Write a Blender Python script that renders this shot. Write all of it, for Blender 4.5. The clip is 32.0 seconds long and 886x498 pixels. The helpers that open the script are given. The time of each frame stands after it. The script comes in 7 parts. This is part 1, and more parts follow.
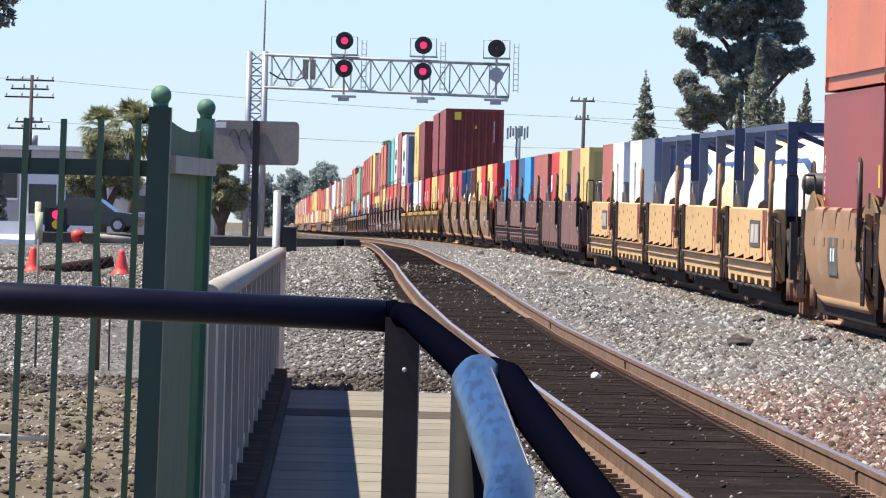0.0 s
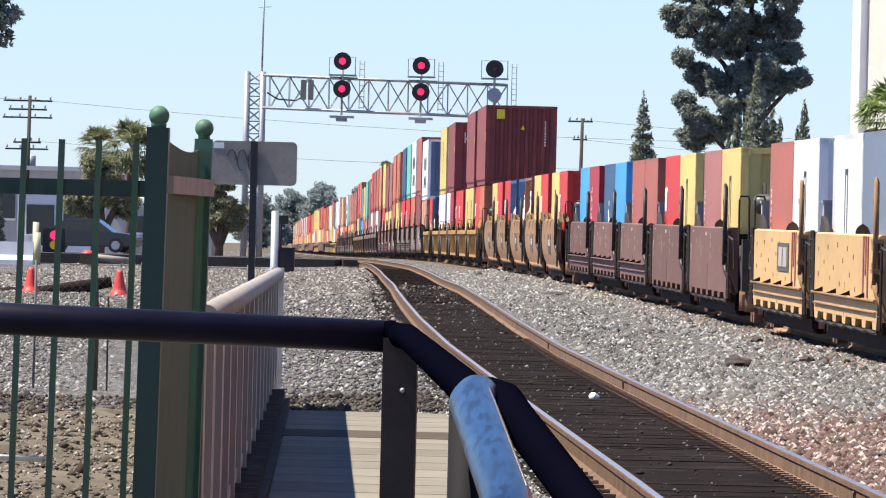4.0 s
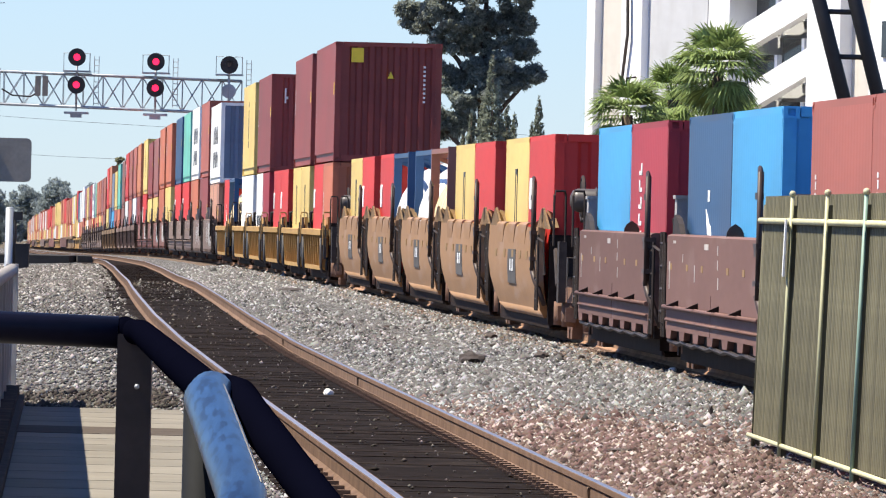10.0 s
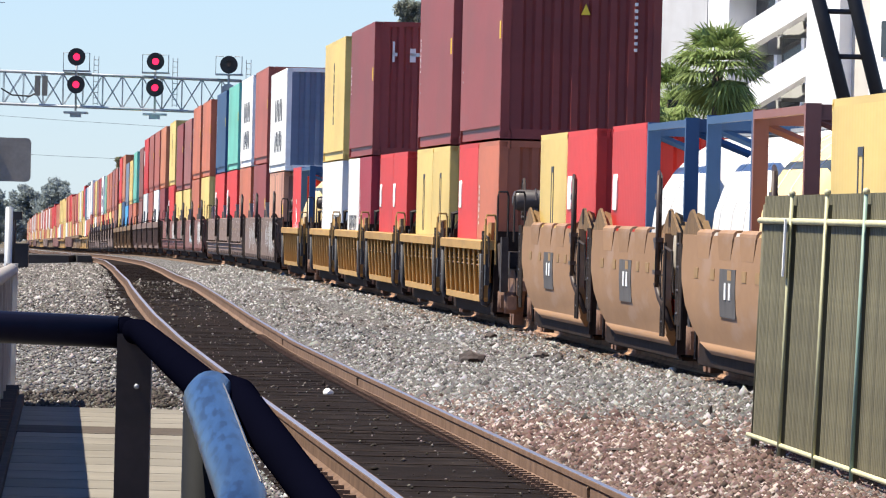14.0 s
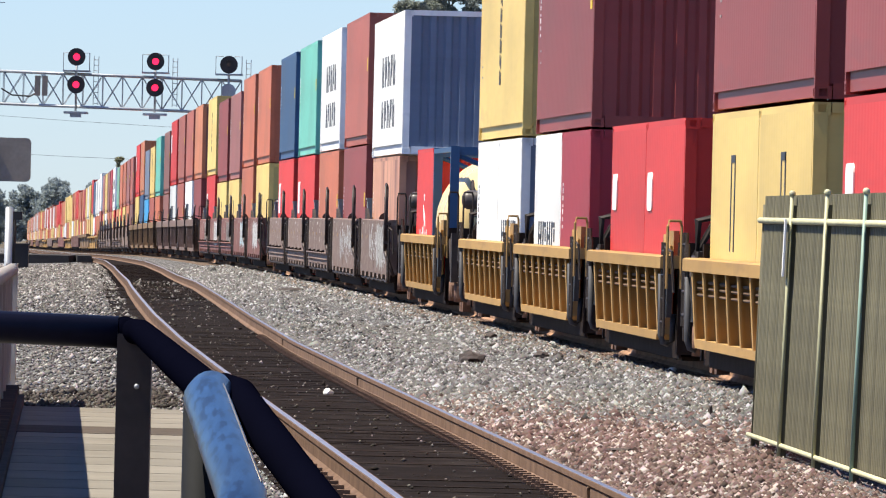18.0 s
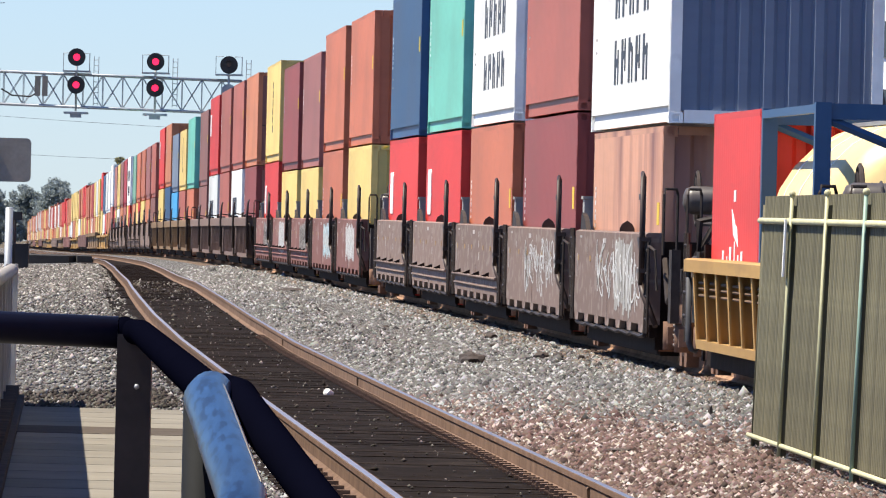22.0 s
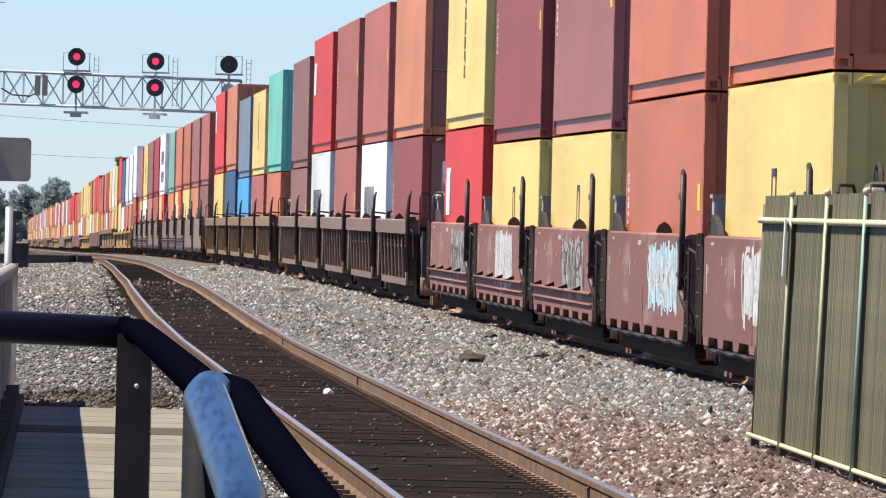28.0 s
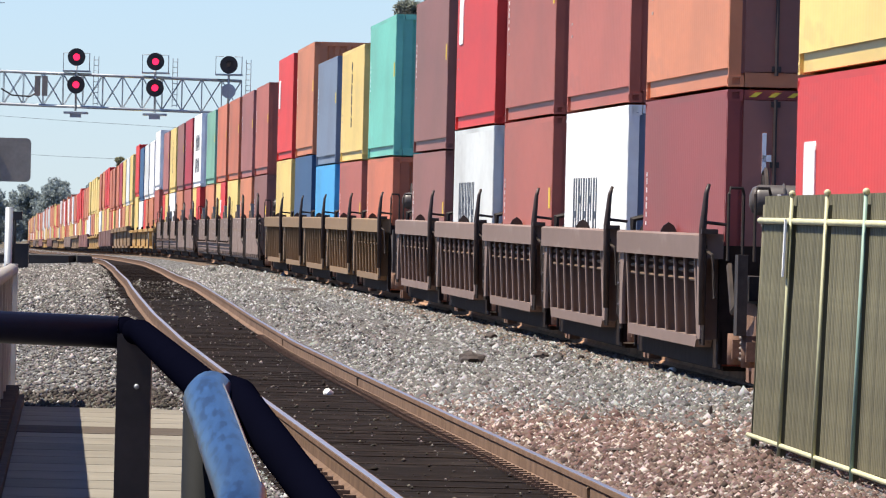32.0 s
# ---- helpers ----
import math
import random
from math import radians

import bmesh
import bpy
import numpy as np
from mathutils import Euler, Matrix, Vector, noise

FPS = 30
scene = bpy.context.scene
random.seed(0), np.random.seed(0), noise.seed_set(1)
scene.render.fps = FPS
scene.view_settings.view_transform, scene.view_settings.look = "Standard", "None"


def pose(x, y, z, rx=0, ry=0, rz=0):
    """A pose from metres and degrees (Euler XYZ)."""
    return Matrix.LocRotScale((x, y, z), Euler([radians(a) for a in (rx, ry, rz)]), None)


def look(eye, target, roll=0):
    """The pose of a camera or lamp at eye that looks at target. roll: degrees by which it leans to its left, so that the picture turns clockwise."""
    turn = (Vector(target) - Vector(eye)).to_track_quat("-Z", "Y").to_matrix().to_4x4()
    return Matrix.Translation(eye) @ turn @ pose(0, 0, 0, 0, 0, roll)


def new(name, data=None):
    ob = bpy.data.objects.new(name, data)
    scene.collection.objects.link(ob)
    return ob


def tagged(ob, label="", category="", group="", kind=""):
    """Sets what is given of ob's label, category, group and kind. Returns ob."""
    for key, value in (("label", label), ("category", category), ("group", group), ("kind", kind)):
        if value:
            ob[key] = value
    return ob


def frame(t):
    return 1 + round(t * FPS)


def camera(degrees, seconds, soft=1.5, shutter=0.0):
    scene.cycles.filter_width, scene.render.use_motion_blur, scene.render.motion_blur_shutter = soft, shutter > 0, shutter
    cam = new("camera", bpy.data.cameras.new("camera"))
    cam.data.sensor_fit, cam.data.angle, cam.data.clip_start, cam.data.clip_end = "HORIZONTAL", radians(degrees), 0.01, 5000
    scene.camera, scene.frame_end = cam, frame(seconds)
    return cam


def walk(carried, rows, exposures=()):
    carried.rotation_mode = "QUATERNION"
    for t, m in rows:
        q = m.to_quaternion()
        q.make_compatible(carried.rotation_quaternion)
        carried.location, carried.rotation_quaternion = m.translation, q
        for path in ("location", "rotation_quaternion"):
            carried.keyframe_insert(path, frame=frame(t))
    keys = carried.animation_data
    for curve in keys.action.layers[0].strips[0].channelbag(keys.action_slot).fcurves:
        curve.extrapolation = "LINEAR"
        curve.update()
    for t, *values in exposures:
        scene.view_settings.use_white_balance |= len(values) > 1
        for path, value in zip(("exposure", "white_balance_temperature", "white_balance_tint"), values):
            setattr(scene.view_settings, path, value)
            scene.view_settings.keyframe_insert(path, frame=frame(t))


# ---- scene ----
from collections import OrderedDict
from itertools import product

# ---------------------------------------------------------------- camera
EYE = Vector((0.0, 0.0, 1.7045))
ROLL = 1.373
cam = camera(5.609, 32.0, soft=1.15)


def gaze(left, up):
    """The camera turned by these degrees to the left and up."""
    a, b = radians(left), radians(up)
    return look(EYE, EYE + Vector((-math.sin(a) * math.cos(b), math.cos(a) * math.cos(b), math.sin(b))) * 100, ROLL)


PAN = [(0.0, 1.6937, -0.2916), (0.1, 1.7216, -0.3698), (0.2, 1.6871, -0.3904), (0.3, 1.6655, -0.3935), (0.4, 1.6999, -0.3764),
       (0.5, 1.7296, -0.3324), (0.6, 1.7494, -0.2559), (0.7, 1.7290, -0.2088), (0.8, 1.7045, -0.1867), (0.9, 1.6615, -0.1857),
       (1.0, 1.6892, -0.1870), (1.1, 1.6873, -0.1620), (1.2, 1.6800, -0.1611), (1.5, 1.6872, -0.1613), (2.0, 1.6886, -0.1599),
       (2.5, 1.6914, -0.1587), (3.0, 1.6859, -0.1559), (3.5, 1.6886, -0.1586), (4.5, 1.66, -0.166), (5.5, 1.5850, -0.1739),
       (5.6, 1.5800, -0.1739), (5.7, 1.5508, -0.1731), (5.8, 1.4900, -0.1727), (5.9, 1.2851, -0.1667), (6.0, 1.0114, -0.1602),
       (6.1, 0.8200, -0.1598), (6.2, 0.6700, -0.1616), (6.3, 0.4627, -0.1602), (6.4, 0.2218, -0.1588), (6.5, -0.0250, -0.1573),
       (6.6, -0.1021, -0.1516), (6.7, -0.0439, -0.1491), (6.8, -0.0105, -0.1461),
       (6.9, -0.0050, -0.1422), (7.0, 0.0070, -0.1388), (7.5, 0.0140, -0.1363), (8.0, 0.0219, -0.1503),
       (8.5, 0.0014, -0.1456), (9.0, 0.0015, -0.1414), (9.5, 0.0028, -0.1456), (12.0, 0.0, -0.1470),
       (16.5, 0.0, -0.1490), (20.0, 0.0007, -0.1462), (24.0, 0.0007, -0.1462), (28.0, 0.0007, -0.1490), (32.0, 0.0, -0.1469)]
walk(cam, [(t, gaze(a, b)) for t, a, b in PAN], exposures=[(0.0, 1.06, 6600, 10), (5.5, 1.05, 6600, 10), (7.0, 0.99, 6600, 10), (14.0, 0.97, 6600, 10), (19.0, 0.91, 6600, 10), (32.0, 0.91, 6600, 10)])

# ---------------------------------------------------------------- sky, sun, exposure
SUN_AZ, SUN_EL = 95.0, 62.0     # degrees left of straight ahead, and above the horizon
world = bpy.data.worlds.new("sky")
scene.world = world
world.use_nodes = True
wn = world.node_tree
sky = wn.nodes.new("ShaderNodeTexSky")
sky.sky_type = "NISHITA"
sky.sun_disc = False
sky.sun_elevation, sky.sun_rotation = radians(SUN_EL), radians(-SUN_AZ)
sky.air_density, sky.dust_density, sky.ozone_density = 1.0, 0.0, 1.5
cool = wn.nodes.new("ShaderNodeMix")
cool.data_type, cool.blend_type = "RGBA", "MULTIPLY"
cool.inputs[0].default_value = 1.0
cool.inputs[7].default_value = (0.67, 0.885, 1.40, 1)
wn.links.new(sky.outputs[0], cool.inputs[6])
veil = wn.nodes.new("ShaderNodeMix")
veil.data_type = "RGBA"
veil.inputs[0].default_value = 0.06
veil.inputs[7].default_value = (4.1, 5.9, 8.2, 1)     # thin even smog over the whole sky
wn.links.new(cool.outputs[2], veil.inputs[6])
wn.links.new(veil.outputs[2], wn.nodes["Background"].inputs[0])
wn.nodes["Background"].inputs[1].default_value = 0.063
sun = new("sun", bpy.data.lights.new("sun", "SUN"))
sun.data.energy, sun.data.angle, sun.data.color = 5.0, radians(0.53), (1.0, 0.925, 0.79)
sun_way = Vector((-math.sin(radians(SUN_AZ)) * math.cos(radians(SUN_EL)), math.cos(radians(SUN_AZ)) * math.cos(radians(SUN_EL)), math.sin(radians(SUN_EL))))
sun.matrix_world = look(sun_way * 80, (0, 0, 0))


# ---------------------------------------------------------------- materials
def mat(name, rgb, rough=0.6, metal=0.0, var=0.15, scale=3.0, streak=0.0, dirt=(0.12, 0.08, 0.05), bump=0.0, bump_scale=40.0,
        patch=0.0, patch_rgb=(0.5, 0.5, 0.5), patch_scale=1.2, patch_from=0.56, patch_stretch=None, glow=0.0, spec=0.4, island=0.0, random_ob=0.06, grain=None, run=None):
    """A worn surface: two scales of colour change, streaks of dirt that run down, patches, and fine relief."""
    m = bpy.data.materials.new(name)
    m.use_nodes = True
    n, l = m.node_tree.nodes, m.node_tree.links
    b = n["Principled BSDF"]
    b.inputs["Roughness"].default_value = rough
    b.inputs["Metallic"].default_value = metal
    b.inputs["Specular IOR Level"].default_value = spec
    co = n.new("ShaderNodeTexCoord").outputs["Object"]

    def noisy(size, detail=4.0, stretch=None):
        v = co
        stretch = stretch or grain
        if stretch:
            mp = n.new("ShaderNodeMapping")
            mp.inputs["Scale"].default_value = stretch
            l.new(co, mp.inputs[0])
            v = mp.outputs[0]
        t = n.new("ShaderNodeTexNoise")
        t.inputs["Scale"].default_value, t.inputs["Detail"].default_value = size, detail
        l.new(v, t.inputs["Vector"])
        return t.outputs["Fac"]

    def ramp(fac, lo, hi):
        r = n.new("ShaderNodeMapRange")
        r.inputs[1].default_value, r.inputs[2].default_value = lo, hi
        l.new(fac, r.inputs[0])
        return r.outputs[0]

    def times(a, k):
        t = n.new("ShaderNodeMath")
        t.operation = "MULTIPLY"
        l.new(a, t.inputs[0])
        t.inputs[1].default_value = k
        return t.outputs[0]

    def blend(fac, a, b_, kind="MIX"):
        x = n.new("ShaderNodeMix")
        x.data_type, x.blend_type = "RGBA", kind
        if isinstance(fac, float):
            x.inputs[0].default_value = fac
        else:
            l.new(fac, x.inputs[0])
        for sock, val in ((x.inputs[6], a), (x.inputs[7], b_)):
            if isinstance(val, tuple):
                sock.default_value = (*val, 1)
            else:
                l.new(val, sock)
        return x.outputs[2]

    dark = tuple(c * (1 - var) for c in rgb)
    lite = tuple(min(1, c * (1 + var)) for c in rgb)
    col = blend(ramp(noisy(scale), 0.3, 0.7), dark, lite)
    col = blend(times(ramp(noisy(scale * 9), 0.35, 0.75), var * 1.4), col, tuple(c * 0.55 for c in rgb))
    if random_ob:
        oi = n.new("ShaderNodeObjectInfo")
        hsv = n.new("ShaderNodeHueSaturation")
        r = n.new("ShaderNodeMapRange")
        r.inputs[3].default_value, r.inputs[4].default_value = 1 - random_ob * 2, 1 + random_ob * 2
        l.new(oi.outputs["Random"], r.inputs[0])
        l.new(r.outputs[0], hsv.inputs["Value"])
        l.new(col, hsv.inputs["Color"])
        col = hsv.outputs[0]
    if island:
        g = n.new("ShaderNodeNewGeometry")
        hsv = n.new("ShaderNodeHueSaturation")
        r = n.new("ShaderNodeMapRange")
        r.inputs[3].default_value, r.inputs[4].default_value = 1 - island, 1 + island
        l.new(g.outputs["Random Per Island"], r.inputs[0])
        l.new(r.outputs[0], hsv.inputs["Value"])
        l.new(col, hsv.inputs["Color"])
        col = hsv.outputs[0]
    if patch:
        col = blend(times(ramp(noisy(patch_scale, 6.0, patch_stretch), patch_from, patch_from + 0.06), patch), col, patch_rgb)
    if streak:
        col = blend(times(ramp(noisy(1.0, 5.0, run or (2.2, 2.2, 0.22)), 0.48, 0.75), streak), col, dirt)
    l.new(col, b.inputs["Base Color"])
    if bump:
        bp = n.new("ShaderNodeBump")
        bp.inputs["Strength"].default_value = bump
        bp.inputs["Distance"].default_value = 0.02
        l.new(noisy(bump_scale), bp.inputs["Height"])
        l.new(bp.outputs[0], b.inputs["Normal"])
    if glow:
        b.inputs["Emission Color"].default_value = (*rgb, 1)
        b.inputs["Emission Strength"].default_value = glow
    return m


def paint(name, rgb, streak=0.35, **kw):
    return mat(name, rgb, rough=0.5, streak=streak, var=0.11, scale=0.9, bump=0.06, bump_scale=6.0, patch=0.34, patch_rgb=tuple(c * 0.62 + 0.03 for c in rgb), patch_scale=1.9, patch_from=0.62, grain=(1, 0.16, 1), **kw)


PAINT = OrderedDict()
for key, rgb, st in (("maroon", (0.33, 0.062, 0.052), 0.3), ("redbrown", (0.52, 0.138, 0.092), 0.25), ("brick", (0.66, 0.185, 0.088), 0.35),
                     ("orange", (0.76, 0.265, 0.120), 0.3), ("red", (0.80, 0.044, 0.032), 0.12), ("crimson", (0.46, 0.030, 0.045), 0.2),
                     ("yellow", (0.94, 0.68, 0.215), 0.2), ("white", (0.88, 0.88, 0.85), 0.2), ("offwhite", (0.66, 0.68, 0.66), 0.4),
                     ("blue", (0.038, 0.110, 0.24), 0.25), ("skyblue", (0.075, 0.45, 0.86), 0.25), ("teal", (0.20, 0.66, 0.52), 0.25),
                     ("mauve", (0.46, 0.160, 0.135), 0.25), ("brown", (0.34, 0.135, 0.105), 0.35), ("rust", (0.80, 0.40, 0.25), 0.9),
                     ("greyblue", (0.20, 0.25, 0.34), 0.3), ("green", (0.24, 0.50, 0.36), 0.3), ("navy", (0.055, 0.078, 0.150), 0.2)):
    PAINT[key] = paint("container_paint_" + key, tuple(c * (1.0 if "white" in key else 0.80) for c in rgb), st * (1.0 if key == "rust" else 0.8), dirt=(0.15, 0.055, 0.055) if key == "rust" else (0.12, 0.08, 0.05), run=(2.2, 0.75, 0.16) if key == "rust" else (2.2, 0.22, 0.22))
CASTING = mat("grimy_casting", (0.075, 0.052, 0.042), rough=0.8, var=0.3, scale=6)
PALE = mat("pale_lettering", (0.82, 0.82, 0.80), rough=0.6, var=0.1, scale=4)
INK = mat("dark_lettering", (0.05, 0.06, 0.08), rough=0.6, var=0.2, scale=4)
GOLD = mat("yellow_label", (0.75, 0.55, 0.05), rough=0.6, var=0.1)
TANK = mat("tank_white_paint", (0.80, 0.79, 0.75), rough=0.4, var=0.06, scale=1, streak=0.3)
TANK_CREAM = mat("tank_cream_paint", (0.74, 0.56, 0.26), rough=0.4, var=0.06, scale=1, streak=0.3)
CAR = OrderedDict()
# colour; share, colour and threshold of the worn or sprayed patches; streaks
for key, rgb, pa, pc, pf, st in (("purple", (0.165, 0.092, 0.078), 0.3, (0.24, 0.17, 0.15), 0.58, 0.2), ("greybrown", (0.205, 0.145, 0.122), 0.32, (0.36, 0.315, 0.28), 0.53, 0.2),
                                 ("redcar", (0.225, 0.108, 0.093), 0.4, (0.36, 0.27, 0.24), 0.57, 0.25), ("ochre", (0.40, 0.245, 0.092), 0.4, (0.25, 0.155, 0.08), 0.54, 0.4),
                                 ("sand", (0.56, 0.365, 0.175), 0.12, (0.44, 0.30, 0.16), 0.57, 0.15), ("tan", (0.285, 0.168, 0.092), 0.45, (0.33, 0.235, 0.185), 0.56, 0.22),
                                 ("darkbrown", (0.205, 0.145, 0.122), 0.35, (0.30, 0.25, 0.22), 0.56, 0.3), ("olivebrown", (0.24, 0.160, 0.095), 0.3, (0.33, 0.20, 0.10), 0.56, 0.3)):
    CAR[key] = mat("railcar_paint_" + key, rgb, spec=0.15, rough=0.7, var=0.10, scale=1.2, streak=st, patch=pa, patch_rgb=pc, patch_scale=1.5, patch_from=pf, patch_stretch=(1, 1.6, 3.4) if key == "greybrown" else None, bump=0.08, bump_scale=9, grain=(1, 0.2, 1), run=(2.2, 0.4, 0.22))
# grime blackened further to carry the shade under the cars
GRIME_SHADE = mat("black_grime_shade", (0.026, 0.018, 0.015), spec=0.06, rough=0.8, var=0.3, scale=6)
POST_STEEL = mat("dark_post_steel", (0.046, 0.031, 0.028), spec=0.3, rough=0.48, var=0.3, scale=8, streak=0.2)
END_GREY = mat("grey_end_box_paint", (0.36, 0.345, 0.33), rough=0.6, var=0.15, scale=4, streak=0.3)
HOOD_RUST = mat("ochre_rust_hood", (0.165, 0.098, 0.042), rough=0.8, var=0.3, scale=5, streak=0.3, bump=0.2, bump_scale=30)
SPRAY = {"white": mat("white_spray_paint", (0.58, 0.575, 0.56), rough=0.7, var=0.25, scale=5, random_ob=0), "blue": mat("pale_blue_spray_paint", (0.40, 0.56, 0.60), rough=0.7, var=0.25, scale=5, random_ob=0),
         "grey": mat("grey_cover_paint", (0.34, 0.325, 0.30), rough=0.8, var=0.2, scale=3, random_ob=0), "brown": mat("dark_spray_paint", (0.10, 0.075, 0.07), rough=0.8, var=0.2, scale=3, random_ob=0)}
BLUE_GREY = mat("blue_grey_steel", (0.065, 0.066, 0.072), rough=0.6, var=0.25, scale=4, spec=0.2)
AIR_TANK = mat("dusty_tank_paint", (0.070, 0.060, 0.056), rough=0.42, var=0.2, scale=4, streak=0.3, spec=0.4)
STEEL = mat("dark_steel", (0.045, 0.036, 0.032), spec=0.15, rough=0.6, var=0.3, scale=8, streak=0.3)
RUSTY = mat("rusty_steel", (0.185, 0.100, 0.064), rough=0.85, var=0.35, scale=5, bump=0.3, bump_scale=60)
DARK_RUST = mat("dark_rusty_steel", (0.135, 0.080, 0.045), rough=0.85, var=0.35, scale=6, bump=0.3, bump_scale=40)
RAIL_SIDE = mat("rail_rust", (0.160, 0.104, 0.074), spec=0.04, rough=0.85, var=0.25, scale=3, bump=0.2, bump_scale=50)
RAIL_HEAD = mat("rail_polished_head", (0.44, 0.40, 0.38), rough=0.36, metal=0.9, var=0.1, scale=4)
TIMBER = mat("creosoted_timber", (0.0150, 0.0106, 0.0083), spec=0.04, rough=0.95, var=0.45, scale=6, bump=0.5, bump_scale=30, random_ob=0.2, island=0.35)
BED = mat("oily_trackbed", (0.0138, 0.0101, 0.0082), spec=0.04, rough=0.95, var=0.4, scale=3, bump=0.6, bump_scale=18, patch=0.3, patch_rgb=(0.055, 0.044, 0.037), patch_scale=2.5)


def gravel_mat(name, tones, size):
    """Broken stone: a tone to each stone, with dark gaps between."""
    m = bpy.data.materials.new(name)
    m.use_nodes = True
    n, l = m.node_tree.nodes, m.node_tree.links
    b = n["Principled BSDF"]
    b.inputs["Roughness"].default_value = 0.9
    b.inputs["Specular IOR Level"].default_value = 0.05
    co = n.new("ShaderNodeTexCoord").outputs["Object"]
    v = n.new("ShaderNodeTexVoronoi")
    v.inputs["Scale"].default_value = size
    l.new(co, v.inputs["Vector"])
    sep = n.new("ShaderNodeSeparateColor")
    l.new(v.outputs["Color"], sep.inputs[0])
    cr = n.new("ShaderNodeValToRGB")
    cr.color_ramp.elements[0].color = (*tones[0], 1)
    cr.color_ramp.elements[1].color = (*tones[-1], 1)
    for i, c in enumerate(tones[1:-1]):
        cr.color_ramp.elements.new((i + 1) / (len(tones) - 1)).color = (*c, 1)
    l.new(sep.outputs[0], cr.inputs[0])
    big = n.new("ShaderNodeTexNoise")
    big.inputs["Scale"].default_value, big.inputs["Detail"].default_value = 0.35, 5
    l.new(co, big.inputs["Vector"])
    x = n.new("ShaderNodeMix")
    x.data_type, x.blend_type = "RGBA", "MULTIPLY"
    x.inputs[0].default_value = 0.6
    r2 = n.new("ShaderNodeValToRGB")
    r2.color_ramp.elements[0].position, r2.color_ramp.elements[1].position = 0.35, 0.65
    r2.color_ramp.elements[0].color, r2.color_ramp.elements[1].color = (0.62, 0.60, 0.60, 1), (1, 1, 1, 1)
    l.new(big.outputs["Fac"], r2.inputs[0])
    l.new(cr.outputs[0], x.inputs[6])
    l.new(r2.outputs[0], x.inputs[7])
    l.new(x.outputs[2], b.inputs["Base Color"])
    bp = n.new("ShaderNodeBump")
    bp.inputs["Strength"].default_value, bp.inputs["Distance"].default_value = 0.9, 0.05
    bp.invert = True
    l.new(v.outputs["Distance"], bp.inputs["Height"])
    l.new(bp.outputs[0], b.inputs["Normal"])
    return m


def stone_mat(name, tones):
    """Loose stones, a tone to each."""
    m = bpy.data.materials.new(name)
    m.use_nodes = True
    n, l = m.node_tree.nodes, m.node_tree.links
    b = n["Principled BSDF"]
    b.inputs["Roughness"].default_value = 0.85
    b.inputs["Specular IOR Level"].default_value = 0.10
    cr = n.new("ShaderNodeValToRGB")
    cr.color_ramp.interpolation = "LINEAR"
    cr.color_ramp.elements[0].color = (*tones[0], 1)
    cr.color_ramp.elements[1].color = (*tones[-1], 1)
    for i, c in enumerate(tones[1:-1]):
        cr.color_ramp.elements.new((i + 1) / (len(tones) - 1)).color = (*c, 1)
    l.new(n.new("ShaderNodeNewGeometry").outputs["Random Per Island"], cr.inputs[0])
    co = n.new("ShaderNodeTexCoord").outputs["Object"]
    no = n.new("ShaderNodeTexNoise")
    no.inputs["Scale"].default_value, no.inputs["Detail"].default_value = 30, 3
    l.new(co, no.inputs["Vector"])
    x = n.new("ShaderNodeMix")
    x.data_type, x.blend_type = "RGBA", "OVERLAY"
    x.inputs[0].default_value = 0.35
    l.new(cr.outputs[0], x.inputs[6])
    l.new(no.outputs["Color"], x.inputs[7])
    l.new(x.outputs[2], b.inputs["Base Color"])
    return m


GREY_TONES = [(0.033, 0.032, 0.032), (0.091, 0.089, 0.086), (0.132, 0.129, 0.125), (0.110, 0.099, 0.093), (0.180, 0.178, 0.174), (0.378, 0.378, 0.373)]
PINK_TONES = [(0.033, 0.022, 0.019), (0.086, 0.057, 0.049), (0.135, 0.090, 0.078), (0.115, 0.075, 0.066), (0.193, 0.143, 0.127), (0.459, 0.402, 0.369)]
GRAVEL = gravel_mat("grey_ballast", GREY_TONES, 22.0)
STONES_GREY = stone_mat("grey_stones", GREY_TONES)
STONES_DULL = stone_mat("dull_grey_stones", [(0.034, 0.031, 0.028), (0.094, 0.088, 0.081), (0.138, 0.129, 0.119), (0.112, 0.098, 0.088), (0.200, 0.188, 0.174), (0.40, 0.38, 0.355)])
STONES_PINK = stone_mat("pinkish_stones", PINK_TONES)
PALE_TONES = [(0.03, 0.025, 0.02), (0.08, 0.068, 0.055), (0.14, 0.12, 0.10), (0.22, 0.20, 0.175), (0.30, 0.27, 0.235), (0.42, 0.40, 0.36)]
STONES_PALE = stone_mat("pale_pebbles", PALE_TONES)
EARTH = mat("dry_earth", (0.122, 0.104, 0.080), spec=0.04, rough=0.95, var=0.3, scale=0.5, bump=0.6, bump_scale=9, patch=0.5, patch_rgb=(0.06, 0.047, 0.035), patch_scale=2.2)
CONCRETE = mat("pale_concrete", (0.205, 0.188, 0.155), spec=0.04, rough=0.9, var=0.12, scale=0.8, bump=0.2, bump_scale=25, streak=0.15)
KERB = mat("kerb_concrete", (0.095, 0.078, 0.063), spec=0.04, rough=0.9, var=0.2, scale=2, bump=0.3, bump_scale=25)
ASPHALT = mat("asphalt", (0.055, 0.053, 0.052), spec=0.04, rough=0.9, var=0.2, scale=2, bump=0.3, bump_scale=30)
# one fence green in two copies, a shaded one and a lit one
GREEN_SHADED = mat("green_fence_paint", (0.008, 0.030, 0.022), rough=0.4, var=0.15, scale=2, streak=0.2)
GREEN_LIT = mat("lit_green_fence_paint", (0.066, 0.165, 0.100), rough=0.6, var=0.15, scale=2, streak=0.2)
